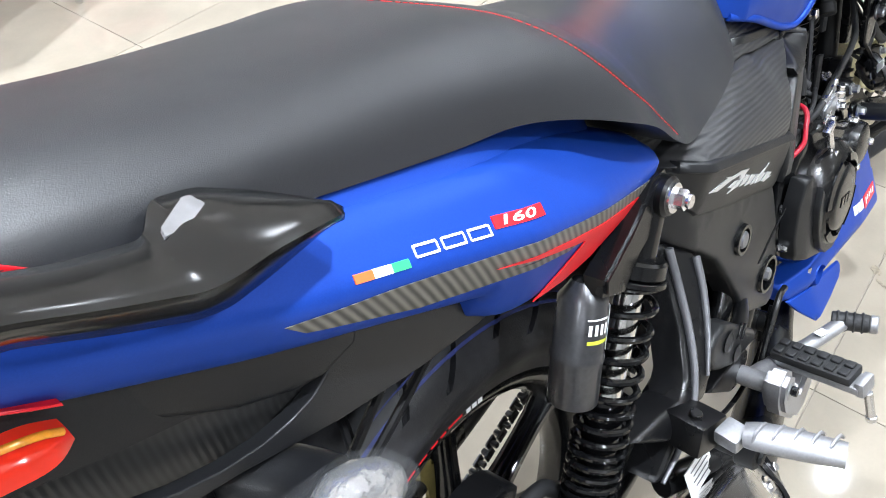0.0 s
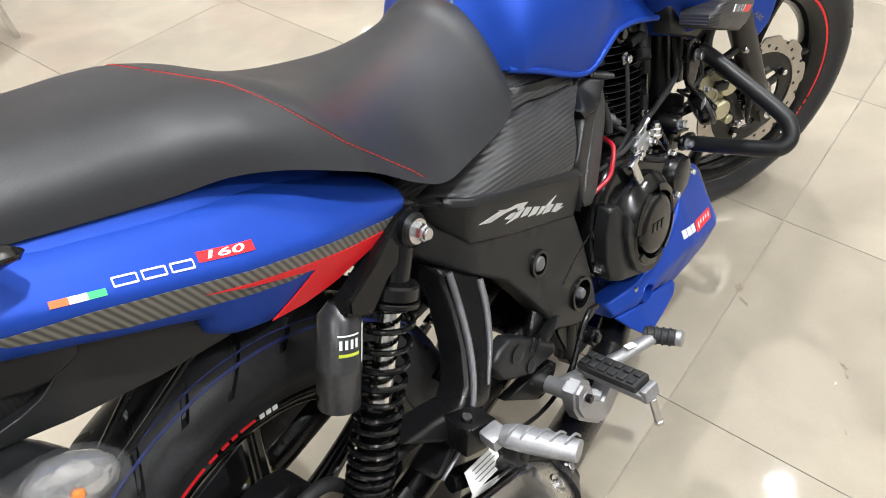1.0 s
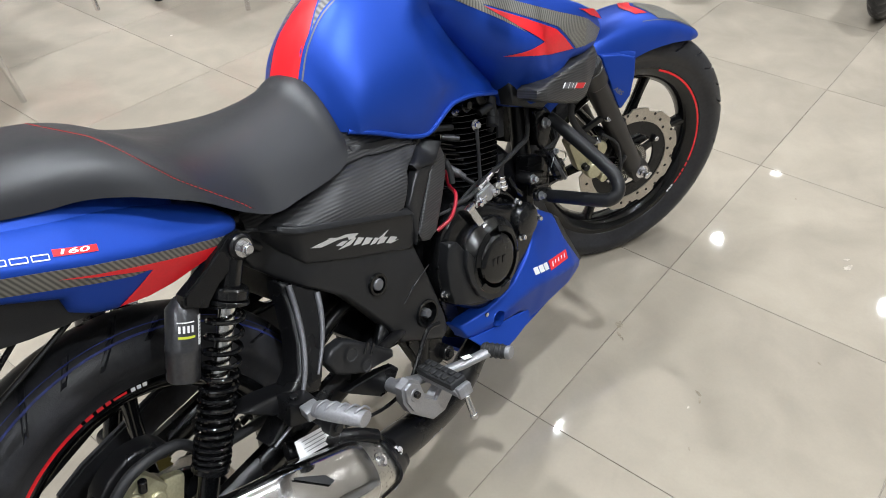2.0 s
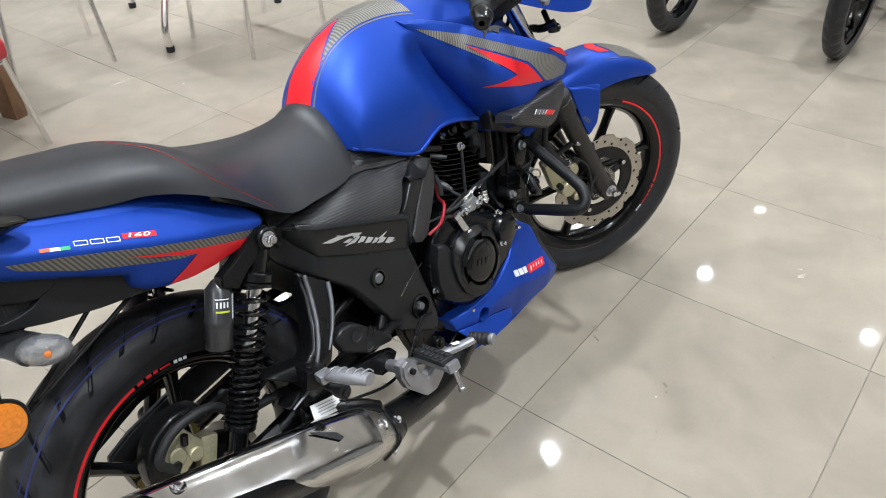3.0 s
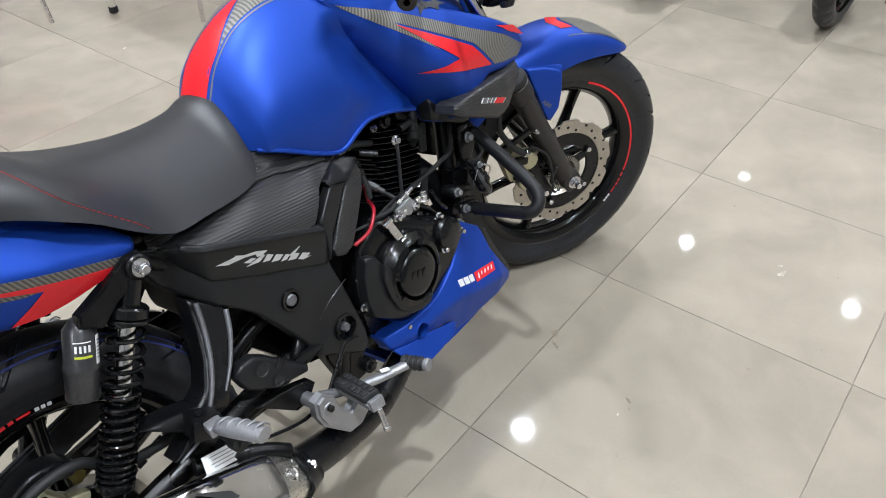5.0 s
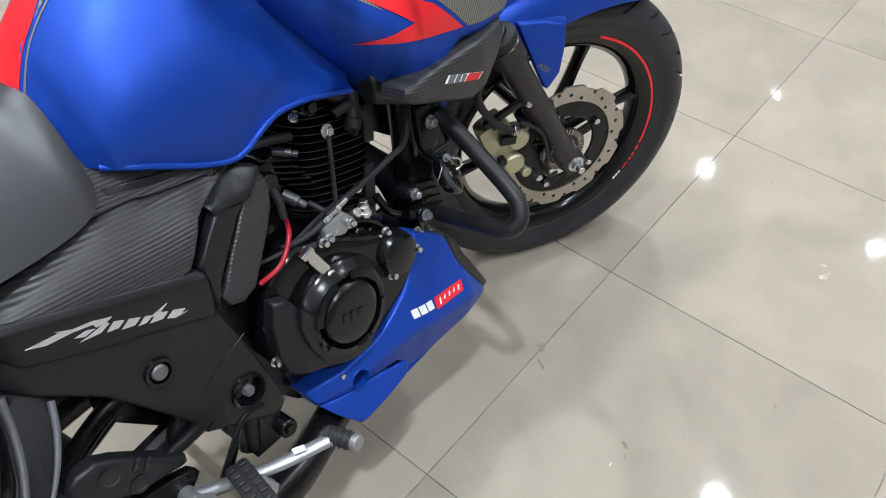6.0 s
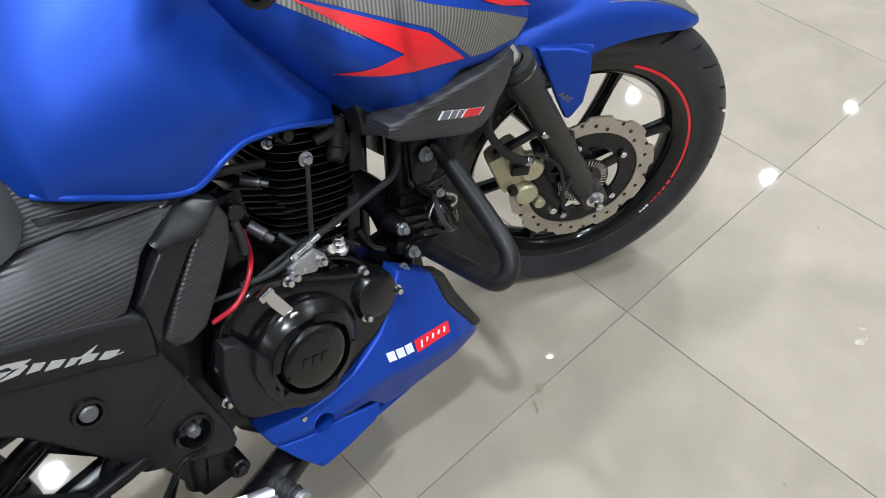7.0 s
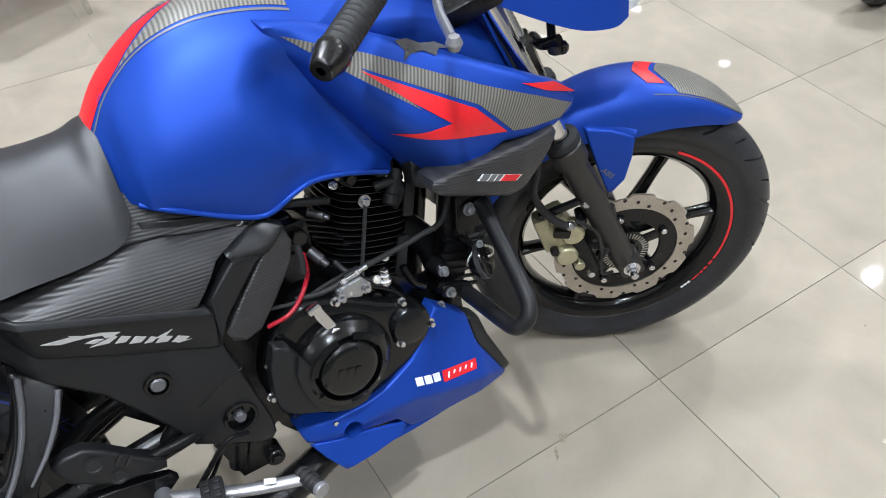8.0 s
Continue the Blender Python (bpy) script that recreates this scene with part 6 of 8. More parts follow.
bm = bmesh.new()
xs_ = [0.285 - 0.63 * k / 44 for k in range(45)]
rings = [[bm.verts.new(muffler_point(x, 2 * math.pi * k / 32)) for k in range(32)] for x in xs_]
for a, b in zip(rings, rings[1:]):
    for k in range(32):
        bm.faces.new((a[k], a[(k + 1) % 32], b[(k + 1) % 32], b[k]))
bm.faces.new(rings[0])
bm.faces.new(rings[-1][::-1])
MUF = part("muffler", bm, FRAME_BLACK, BIKE, "upswept black muffler with polished heat shield")


def shield(x0, x1, a0, a1, lift, mat, name, label, nx=26, na=16, thick=0.002):
    bm = bmesh.new()
    g = []
    for i in range(nx + 1):
        t = i / nx
        rowp = []
        for j in range(na + 1):
            v = j / na
            xa = x0(v) if callable(x0) else x0
            xb = x1(v) if callable(x1) else x1
            x = xa + (xb - xa) * t
            lo = a0(t) if callable(a0) else a0
            hi = a1(t) if callable(a1) else a1
            rowp.append(bm.verts.new(muffler_point(x, radians(lo + (hi - lo) * v), lift)))
        g.append(rowp)
    for i in range(nx):
        for j in range(na):
            bm.faces.new((g[i][j], g[i][j + 1], g[i + 1][j + 1], g[i + 1][j]))
    bmesh.ops.recalc_face_normals(bm, faces=bm.faces)
    bmesh.ops.solidify(bm, geom=list(bm.faces), thickness=thick)
    return part(name, bm, mat, MUF, label, angle=50)


shield(lambda v: 0.188 + 0.012 * math.sin(math.pi * v), lambda v: -0.108 - 0.088 * v ** 0.8, lambda t: interp(t, [0, 0.25, 0.45, 0.6, 1.0], [-28, -20, 2, 20, 26]), lambda t: 126, 0.006, MUFFLER_STEEL, "heat_shield", "polished steel heat shield with slot")
shield(0.186, 0.03, lambda t: interp(t, [0, 0.35, 1.0], [-78, -70, 8]), lambda t: interp(t, [0, 0.4, 0.7, 1.0], [-28, -20, 0, 16]), 0.0035, MUFFLER_STEEL, "lower_shield", "polished lower shield", 16, 8)
shield(0.248, 0.192, -130, 200, 0.004, STEEL, "muffler_throat", "bright steel throat", 8, 30)
for (x, a) in ((-0.122, 76), (0.218, 42)):
    p = muffler_point(x, radians(a), 0.008)
    c, sd, up, r = muffler_frame(x)
    n = (p - c).normalized()
    mm, _ = along(p - n * 0.004, p + n)
    part("shield_dish", lathe([(0.0, 0.001), (0.008, 0.001), (0.010, 0.0025), (0.0112, 0.0025), (0.0125, 0.0), (0.0, -0.002)], 28, mm), CHROME, MUF)
    part("shield_bolt", lathe([(0, 0.005), (0.0045, 0.005), (0.0058, 0.003), (0.0058, 0.0), (0, 0.0)], 18, mm), BOLT, MUF)
# a wedge-shaped dark slot in the shield
def slot_strip(x0, x1, a0, a1, w, lift, mat, name):
    bm = bmesh.new()
    rowsl = []
    for i in range(13):
        t = i / 12
        x, a = x0 + (x1 - x0) * t, a0 + (a1 - a0) * t
        ww = w * min(1.0, 1.15 - t, 6 * t)
        rowsl.append([bm.verts.new(muffler_point(x, radians(a + q * ww), lift)) for q in (-1, -0.5, 0, 0.5, 1)])
    for a, b in zip(rowsl, rowsl[1:]):
        for k in range(4):
            bm.faces.new((a[k], a[k + 1], b[k + 1], b[k]))
    bmesh.ops.remove_doubles(bm, verts=bm.verts, dist=1e-5)
    bmesh.ops.solidify(bm, geom=list(bm.faces), thickness=0.0006)
    return part(name, bm, mat, MUF)


slot_strip(0.132, 0.084, 44, 70, 8.0, 0.0092, SOFT_RUBBER, "shield_slot")
shield(0.278, 0.242, -70, 120, 0.010, FRAME_BLACK, "muffler_collar", "black collar", 6, 24, 0.004)
part("mount_arm", tube([(0.262, -0.195, 0.300), (0.235, -0.188, 0.322), (0.19, -0.175, 0.345), (0.14, -0.16, 0.362)], 0.013, 12, 6), FRAME_BLACK, MUF)
part("collar_bolt", bolt(muffler_point(0.262, radians(38), 0.010), (0.2, -0.7, 0.6), 0.0055, 0.006), BOLT, MUF)
part("collar_bolt", bolt(muffler_point(0.262, radians(-62), 0.010), (0.2, -0.7, -0.6), 0.0055, 0.006), BOLT, MUF)
part("white_label", moved(box((0, 0, 0), (0.062, 0.0012, 0.026)), pose(0.172, -0.184, 0.364, -22, 18, 6)), WHITE, BIKE, "white paper label with unreadable print")
part("label_print", moved(merged(*[box((0.004 * (k % 2), -0.0009, 0.008 - 0.005 * k), (0.040, 0.0006, 0.0009)) for k in range(4)]), pose(0.172, -0.184, 0.364, -22, 18, 6)), GREY_PRINT, BIKE)

# ------------- foot rest hangers
HANGER = [(0.247, 0.564), (0.236, 0.522), (0.219, 0.485), (0.198, 0.456), (0.178, 0.446), (0.145, 0.455), (0.099, 0.463), (0.132, 0.438), (0.155, 0.416), (0.118, 0.394), (0.124, 0.385), (0.164, 0.404), (0.176, 0.402), (0.194, 0.425), (0.218, 0.414), (0.234, 0.442), (0.268, 0.478), (0.296, 0.525), (0.289, 0.536), (0.268, 0.550)]
HEEL = [(0.245, 0.442), (0.262, 0.452), (0.284, 0.452), (0.304, 0.438), (0.328, 0.414), (0.366, 0.377), (0.364, 0.366), (0.340, 0.371), (0.317, 0.376), (0.300, 0.380), (0.272, 0.398), (0.255, 0.412)]


def hanger_y(x, z):
    return -0.117 - 0.053 * clamp((0.55 - z) / 0.11)


for side in (-1, 1):
    f = mirrored if side > 0 else (lambda b: b)
    hang = part("footrest_hanger", f(sheet(HANGER, hanger_y, 0.035, 0.005, 0.007)), FRAME_BLACK, BIKE, "black cast foot rest hanger with grey highlight ridges")
    # Grey tubes stand in for highlights along the black arms.
    for line, r in ((((0.255, 0.556), (0.245, 0.521), (0.230, 0.488), (0.210, 0.458), (0.188, 0.433), (0.166, 0.407), (0.123, 0.392)), 0.0048), (((0.288, 0.527), (0.274, 0.499), (0.251, 0.469), (0.222, 0.442)), 0.0042)):
        part("hanger_highlight", f(tube([(x, hanger_y(x, z) - 0.002, z) for x, z in line], lambda t: r * (1 - 0.55 * t * t), 10, 6, flat=0.9)), SATIN_EDGE, hang, "grey ridge drawn as a highlight")
    part("peg_clevis", f(merged(box((0.168, -0.180, 0.430), (0.042, 0.044, 0.032), (0, 20, -8), 0.004), rod((0.160, -0.175, 0.412), (0.168, -0.185, 0.452), 0.006))), FRAME_BLACK, hang)
    pg = part("passenger_peg", f(merged(tube([(0.170, -0.228, 0.445), (0.173, -0.242, 0.446), (0.179, -0.272, 0.447), (0.1865, -0.306, 0.447)], lambda t: 0.0125 + 0.0025 * math.sin(math.pi * min(1, t * 1.02)), 16, 6, flat=0.72), box((0.168, -0.218, 0.440), (0.024, 0.024, 0.016), (0, 0, -12), 0.004))), ALLOY, BIKE, "ribbed cast alloy passenger foot peg")
    for k in range(5):
        y = -0.238 - 0.0140 * k
        part("peg_rib", f(tube([(0.1600 + 0.0042 * k, y, 0.449), (0.1660 + 0.0042 * k, y - 0.001, 0.4570), (0.179 + 0.0042 * k, y - 0.003, 0.4570), (0.185 + 0.0042 * k, y - 0.004, 0.449)], 0.0015, 6, 4)), ALLOY, pg)
    part("hanger_bush", f(merged(rod((0.186, -0.155, 0.402), (0.184, -0.233, 0.402), 0.008, 16), rod((0.184, -0.216, 0.402), (0.184, -0.236, 0.402), 0.0125, 20), rod((0.184, -0.236, 0.402), (0.184, -0.240, 0.402), 0.006, 6))), SOFT_RUBBER, hang)
    # heel guard with two round dimples
    hg = part("heel_guard", f(sheet(HEEL, lambda x, z: -0.162, 0.02, 0.006, 0.007)), PLASTIC, BIKE, "black heel guard with round dimples")
    for x, z, r in ((0.2887, 0.425, 0.0115), (0.309, 0.3915, 0.0095)):
        part("dimple", f(lathe([(r, 0.0), (r + 0.0015, 0.0015), (r - 0.0015, 0.0015), (r - 0.003, 0.0003), (0, 0.0003), (0, -0.004), (r, -0.004)], 28, Matrix.Translation((x, -0.1625, z)) @ SPIN)), SOFT_RUBBER, hg)
    for k in range(2):
        part("guard_slit", f(box((0.316 + 0.010 * k, -0.1625, 0.418 - 0.009 * k), (0.004, 0.003, 0.018), (0, 40, 0), 0.001)), DARK_WINDOW, hg)
    part("heel_plate", f(sheet([(0.263, 0.367), (0.300, 0.362), (0.335, 0.355), (0.364, 0.345), (0.372, 0.333), (0.345, 0.311), (0.325, 0.311), (0.295, 0.338)], lambda x, z: -0.152, 0.014, 0.003, 0.008)), FRAME_BLACK, BIKE)
    part("guard_arm", f(tube([(0.345, -0.148, 0.385), (0.385, -0.135, 0.375), (0.43, -0.115, 0.362)], 0.009, 10, 5)), FRAME_BLACK, hg)
# rider's right: peg, bracket and brake pedal
BR = part("footrest_bracket", merged(
    prism([(0.326, 0.345), (0.345, 0.350), (0.362, 0.335), (0.366, 0.305), (0.382, 0.288), (0.405, 0.300), (0.424, 0.296), (0.432, 0.280), (0.418, 0.262), (0.395, 0.248), (0.370, 0.250), (0.350, 0.272), (0.330, 0.295), (0.322, 0.320)], -0.208, -0.184, 0.005),
    rod((0.345, -0.209, 0.322), (0.345, -0.15, 0.322), 0.0115, 24)), ALLOY, BIKE, "cast alloy foot rest bracket")
part("clamp_bolt", merged(rod((0.345, -0.216, 0.324), (0.345, -0.209, 0.324), 0.006, 6)), FRAME_BLACK, BR)
PEG_DIR = (Vector((0.384, -0.285, 0.322)) - Vector((0.405, -0.165, 0.322))).normalized()
pm = Matrix.Translation((0.397, -0.219, 0.322)) @ Matrix.Rotation(math.atan2(PEG_DIR.y, PEG_DIR.x), 4, "Z") @ Matrix.Rotation(radians(-7), 4, "Y") @ Matrix.Diagonal((0.92, 0.85, 0.8, 1))
RP = part("rider_peg", merged(moved(box((0, 0, -0.009), (0.112, 0.034, 0.012), bevel=0.004), pm), moved(box((0.056, 0, -0.007), (0.012, 0.03, 0.024), bevel=0.004), pm)), ALLOY, BIKE, "alloy rider foot peg with black rubber pad")
part("peg_rubber", moved(box((-0.004, 0, 0.004), (0.102, 0.036, 0.014), bevel=0.004), pm), SOFT_RUBBER, RP, "black rubber pad")
for k in range(6):
    for j in range(2):
        part("rubber_block", moved(box((-0.046 + 0.0165 * k, -0.0085 + 0.017 * j, 0.0125), (0.0115, 0.012, 0.005), bevel=0.0012, segments=1), pm), SOFT_RUBBER, RP)
part("feeler_pin", merged(rod((0.386, -0.275, 0.316), (0.384, -0.282, 0.282), 0.005, 10), rod((0.384, -0.282, 0.284), (0.3835, -0.283, 0.277), 0.0062, 8)), BOLT, RP, "bright feeler pin")
BP = part("brake_pedal", merged(tube([(0.345, -0.165, 0.326), (0.40, -0.170, 0.300), (0.455, -0.188, 0.287), (0.505, -0.205, 0.283), (0.525, -0.212, 0.282)], 0.010, 12, 6, flat=0.8)), ALLOY, BIKE, "alloy brake pedal")
part("pedal_rubber", merged(rod((0.517, -0.196, 0.283), (0.528, -0.238, 0.283), 0.0115, 14), *[lathe([(0.0125, -0.0015), (0.0135, 0), (0.0125, 0.0015), (0.011, 0.0015), (0.011, -0.0015)], 14, along((0.519 + 0.0024 * k, -0.203 - 0.009 * k, 0.283), (0.530 + 0.0024 * k, -0.245 - 0.009 * k, 0.283))[0], closed=True) for k in range(4)]), SOFT_RUBBER, BP)
part("pedal_end", rod((0.528, -0.238, 0.283), (0.530, -0.247, 0.283), 0.0115, 14), ALLOY, BP)
part("pedal_sticker", moved(box((0, 0, 0), (0.016, 0.010, 0.001)), pose(0.475, -0.198, 0.297, 0, 12, -18)), WHITE, BP)
part("brake_rod", merged(tube([(0.475, -0.152, 0.352), (0.445, -0.156, 0.360), (0.41, -0.158, 0.33), (0.375, -0.16, 0.295)], 0.004, 8, 5), tube([(0.440, -0.15, 0.350), (0.40, -0.15, 0.300), (0.33, -0.15, 0.288), (0.25, -0.145, 0.31)], 0.003, 8, 5)), FRAME_BLACK, BIKE)
part("pivot_lug", merged(rod((0.505, -0.09, 0.258), (0.505, -0.125, 0.258), 0.014, 20), rod((0.505, -0.125, 0.258), (0.505, -0.13, 0.258), 0.008, 6)), FRAME_BLACK, BIKE)
part("brake_cylinder", merged(rod((0.375, -0.112, 0.362), (0.408, -0.108, 0.400), 0.013, 16), rod((0.408, -0.108, 0.400), (0.416, -0.107, 0.409), 0.009, 12)), ENGINE, BIKE)
for k in range(3):
    part("under_tube", tube([(0.24 + 0.03 * k, -0.07 + 0.02 * k, 0.385 - 0.01 * k), (0.32 + 0.03 * k, -0.08 + 0.015 * k, 0.435 - 0.012 * k), (0.40 + 0.02 * k, -0.08 + 0.01 * k, 0.45 - 0.02 * k)], 0.010 - 0.002 * k, 10, 5), FRAME_BLACK, BIKE)
part("chain_guard", sheet([(0.0, 0.43), (0.2, 0.455), (0.36, 0.45), (0.36, 0.43), (0.2, 0.43), (0.0, 0.405), (-0.1, 0.37), (-0.1, 0.385)], lambda x, z: 0.10, 0.004, 0.001, 0.02), PLASTIC, BIKE)

# side stand and centre stand
part("side_stand", merged(tube([(0.44, 0.11, 0.24), (0.45, 0.17, 0.14), (0.455, 0.232, 0.066)], 0.010, 10, 5), box((0.455, 0.240, 0.062), (0.05, 0.04, 0.006), (15, 0, 0), 0.002)), FRAME_BLACK, BIKE, "black side stand, down")

# ------------- crash guard, horn, brackets
CG = part("crash_guard", tube([(0.906, -0.112, 0.532), (0.9065, -0.132, 0.5185), (0.896, -0.20, 0.476), (0.887, -0.245, 0.4475), (0.882, -0.260, 0.432), (0.872, -0.266, 0.4145), (0.860, -0.256, 0.4025), (0.859, -0.225, 0.397), (0.862, -0.16, 0.3905), (0.864, -0.118, 0.386)], 0.0128, 18, 8), PLASTIC, BIKE, "matt black tubular crash guard")
part("guard_plate", sheet([(0.868, 0.560), (0.905, 0.552), (0.920, 0.532), (0.910, 0.510), (0.892, 0.486), (0.872, 0.478), (0.862, 0.500)], lambda x, z: -0.112, 0.008, 0.003, 0.008), FRAME_BLACK, CG)
part("guard_eye", sheet([(0.826, 0.412), (0.842, 0.412), (0.872, 0.402), (0.878, 0.386), (0.866, 0.372), (0.838, 0.388), (0.824, 0.394)], lambda x, z: -0.117, 0.008, 0.003, 0.007, soft=2), FRAME_BLACK, CG)
for p, r in (((0.885, -0.116, 0.530), 0.0072), ((0.834, -0.119, 0.4025), 0.0060), ((0.832, -0.108, 0.437), 0.0062), ((0.818, -0.108, 0.378), 0.0055), ((0.85, -0.108, 0.60), 0.005)):
    part("guard_bolt", bolt(p, (0, -1, 0.05), r, 0.009), ZINC_DULL, CG)
part("frame_lug", lathe([(0, 0.012), (0.010, 0.012), (0.013, 0.008), (0.014, -0.02), (0, -0.02)], 20, Matrix.Translation((0.832, -0.096, 0.437)) @ SPIN), FRAME_BLACK, BIKE)
HO = along((0.899, -0.122, 0.437), (0.899 + 0.62, -0.122 - 0.62, 0.437 + 0.30))[0]
HORN = part("horn", lathe([(0, 0.012), (0.008, 0.012), (0.011, 0.008), (0.020, 0.0075), (0.027, 0.006), (0.030, 0.0), (0.030, -0.010), (0.024, -0.018), (0, -0.020)], 40, HO), GLOSS_BLACK, BIKE, "round black horn")
part("horn_rim", lathe([(0.0300, 0.003), (0.0325, 0.0015), (0.0325, -0.004), (0.0300, -0.004)], 40, HO, closed=True), GREY_METAL, HORN)
part("horn_bracket", tube([(0.872, -0.106, 0.490), (0.884, -0.112, 0.468), (0.892, -0.117, 0.448)], 0.007, 8, 4, flat=0.5), FRAME_BLACK, HORN)
part("horn_clip", tube([(0.895, -0.135, 0.470), (0.906, -0.138, 0.462), (0.908, -0.136, 0.450), (0.900, -0.134, 0.446)], 0.0018, 8, 5), STEEL, HORN)
part("horn_label", moved(box((0, 0, 0), (0.014, 0.001, 0.017), bevel=0.0004), pose(0.867, -0.134, 0.459, 25, -25, 20)), WHITE, HORN, "small white label")
part("label_print", moved(box((0, -0.0008, 0), (0.006, 0.0006, 0.006)), pose(0.867, -0.134, 0.459, 25, -25, 20)), GREY_PRINT, HORN)
for p in ((0.874, -0.122, 0.440), (0.891, -0.126, 0.470)):
    part("horn_bolt", bolt(p, (0, -1, 0.2), 0.0044, 0.006), ZINC_DULL, HORN)
part("regulator", merged(box((0.862, -0.075, 0.42), (0.05, 0.03, 0.09), (0, 18, 0), 0.005), *[box((0.862 + 0.004 * k, -0.092, 0.448 - 0.016 * k), (0.045, 0.006, 0.004), (0, 18, 0)) for k in range(5)]), FRAME_BLACK, BIKE)
part("oil_cooler", merged(box((0.93, 0.0, 0.52), (0.028, 0.15, 0.11), (0, 12, 0), 0.004)), FRAME_BLACK, BIKE)
for k in range(4):
    part("wire", tube([(0.88, -0.085 - 0.005 * k, 0.47), (0.90 + 0.01 * k, -0.105, 0.45 + 0.01 * k), (0.935, -0.09, 0.47 + 0.02 * k), (0.93, -0.06, 0.55)], 0.003, 6, 5), SOFT_RUBBER, BIKE)

# ------------- front wheel, fork and fender, turned to the right
FRONT_W, FLM = wheel("front_wheel", (0, 0, 0), 0.297, 0.046, 0.034, 6, radians(8), FRONT, -47, True, "black cast front wheel with red rim stripes")
part("brake_disc", petal_disc(0.134, 0.102, 10, 0.0045, 30), DISC, FRONT_W, "petal-edged steel brake disc", FLM @ Matrix.Translation((0, 0, 0.058)))
CAR = part("disc_carrier", lathe([(0.104, 0.054), (0.104, 0.0575), (0.070, 0.0575), (0.068, 0.054)], 48, FLM, closed=True), FRAME_BLACK, FRONT_W)
for k in range(5):
    a = 2 * math.pi * (k + 0.3) / 5
    part("carrier_arm", moved(merged(box((0.060, 0, 0.052), (0.045, 0.020, 0.006), bevel=0.002), rod((0.078, 0.01, 0.056), (0.078, 0.01, 0.064), 0.0075, 12)), Matrix.Rotation(a, 4, "Z")), FRAME_BLACK, CAR, m=FLM)
    part("carrier_bolt", moved(rod((0.080, 0.012, 0.060), (0.080, 0.012, 0.067), 0.006, 12), Matrix.Rotation(a, 4, "Z")), BOLT, CAR, m=FLM)
for k in range(30):
    a = 2 * math.pi * k / 30
    q = (0.109, 0.117, 0.124)[k % 3]
    part("disc_hole", moved(rod((q, 0, 0.0600), (q, 0, 0.0609), 0.0036, 10), Matrix.Rotation(a, 4, "Z")), DARK_WINDOW, FRONT_W, m=FLM)
part("sensor_ring", lathe([(0.026, 0.060), (0.046, 0.060), (0.046, 0.064), (0.026, 0.064)], 48, FLM, closed=True), ENGINE, FRONT_W)
sl = [moved(box((0.0385, 0, 0.0645), (0.011, 0.0018, 0.001)), Matrix.Rotation(2 * math.pi * k / 40, 4, "Z")) for k in range(40)]
part("sensor_slots", merged(*sl), STEEL, FRONT_W, m=FLM)
UP = STEER_AXIS


def fork(side):
    y = side * 0.088
    o = Vector((-0.006, y, 0.0))
    leg = merged(tube([o - UP * 0.012, o + UP * 0.02, o + UP * 0.15, o + UP * 0.285], lambda t: 0.0215 + 0.003 * t, 18, 5), rod(o + UP * 0.275, o + UP * 0.318, 0.030, 24), box((0.0, y, -0.002), (0.046, 0.044, 0.042), (0, -25, 0), 0.008), tube([o + Vector((-0.02, 0, 0.035)), o + Vector((-0.03, 0.0, 0.08)), o + Vector((-0.045, 0, 0.14))], 0.010, 8, 4))
    root = part("fork_leg", leg, FORK_GREY, BIKE, "dark grey lower fork leg", FRONT)
    part("fork_tube", rod(o + UP * 0.30, o + UP * 0.62, 0.0165, 24), CHROME, root, "chromed fork tube", FRONT)
    part("dust_seal", lathe([(0.018, 0.318), (0.028, 0.316), (0.0315, 0.322), (0.030, 0.332), (0.018, 0.336)], 28, FRONT @ along(o, o + UP)[0], closed=True), SOFT_RUBBER, root)
    part("axle_nut", merged(bolt((0.0, y + side * 0.022, 0), (0, side, 0), 0.011, 0.010), rod((0, y + side * 0.03, 0), (0, y + side * 0.046, 0), 0.007, 12)), BOLT, root, "bright axle nut", FRONT)
    return root


fork(-1)
fork(1)
for z, sx in ((0.40, 0.05), (0.60, 0.05)):
    part("fork_yoke", box(tuple(UP * z + Vector((-0.03, 0, 0))), (0.09, 0.22, 0.028), (0, -25.5, 0), 0.008), FRAME_BLACK, BIKE, m=FRONT)
# front caliper and hose
FC = part("front_caliper", merged(box((-0.128, -0.064, 0.070), (0.056, 0.052, 0.112), (0, -28, 0), 0.012), rod((-0.114, -0.104, 0.092), (-0.114, -0.07, 0.092), 0.021, 24), rod((-0.122, -0.104, 0.040), (-0.122, -0.07, 0.040), 0.021, 24), box((-0.158, -0.074, 0.085), (0.03, 0.036, 0.085), (0, -20, 0), 0.010), rod((-0.095, -0.10, 0.008), (-0.095, -0.075, 0.008), 0.010)), GOLD, BIKE, "gold front brake caliper", FRONT)
part("caliper_bridge", merged(box((-0.082, -0.088, 0.03), (0.024, 0.014, 0.10), (0, -28, 0), 0.004), rod((-0.10, -0.10, 0.118), (-0.10, -0.07, 0.125), 0.009), rod((-0.145, -0.105, 0.055), (-0.145, -0.07, 0.055), 0.008), box((-0.135, -0.1, 0.10), (0.03, 0.012, 0.018), (0, 10, 0), 0.003)), FRAME_BLACK, FC, m=FRONT)
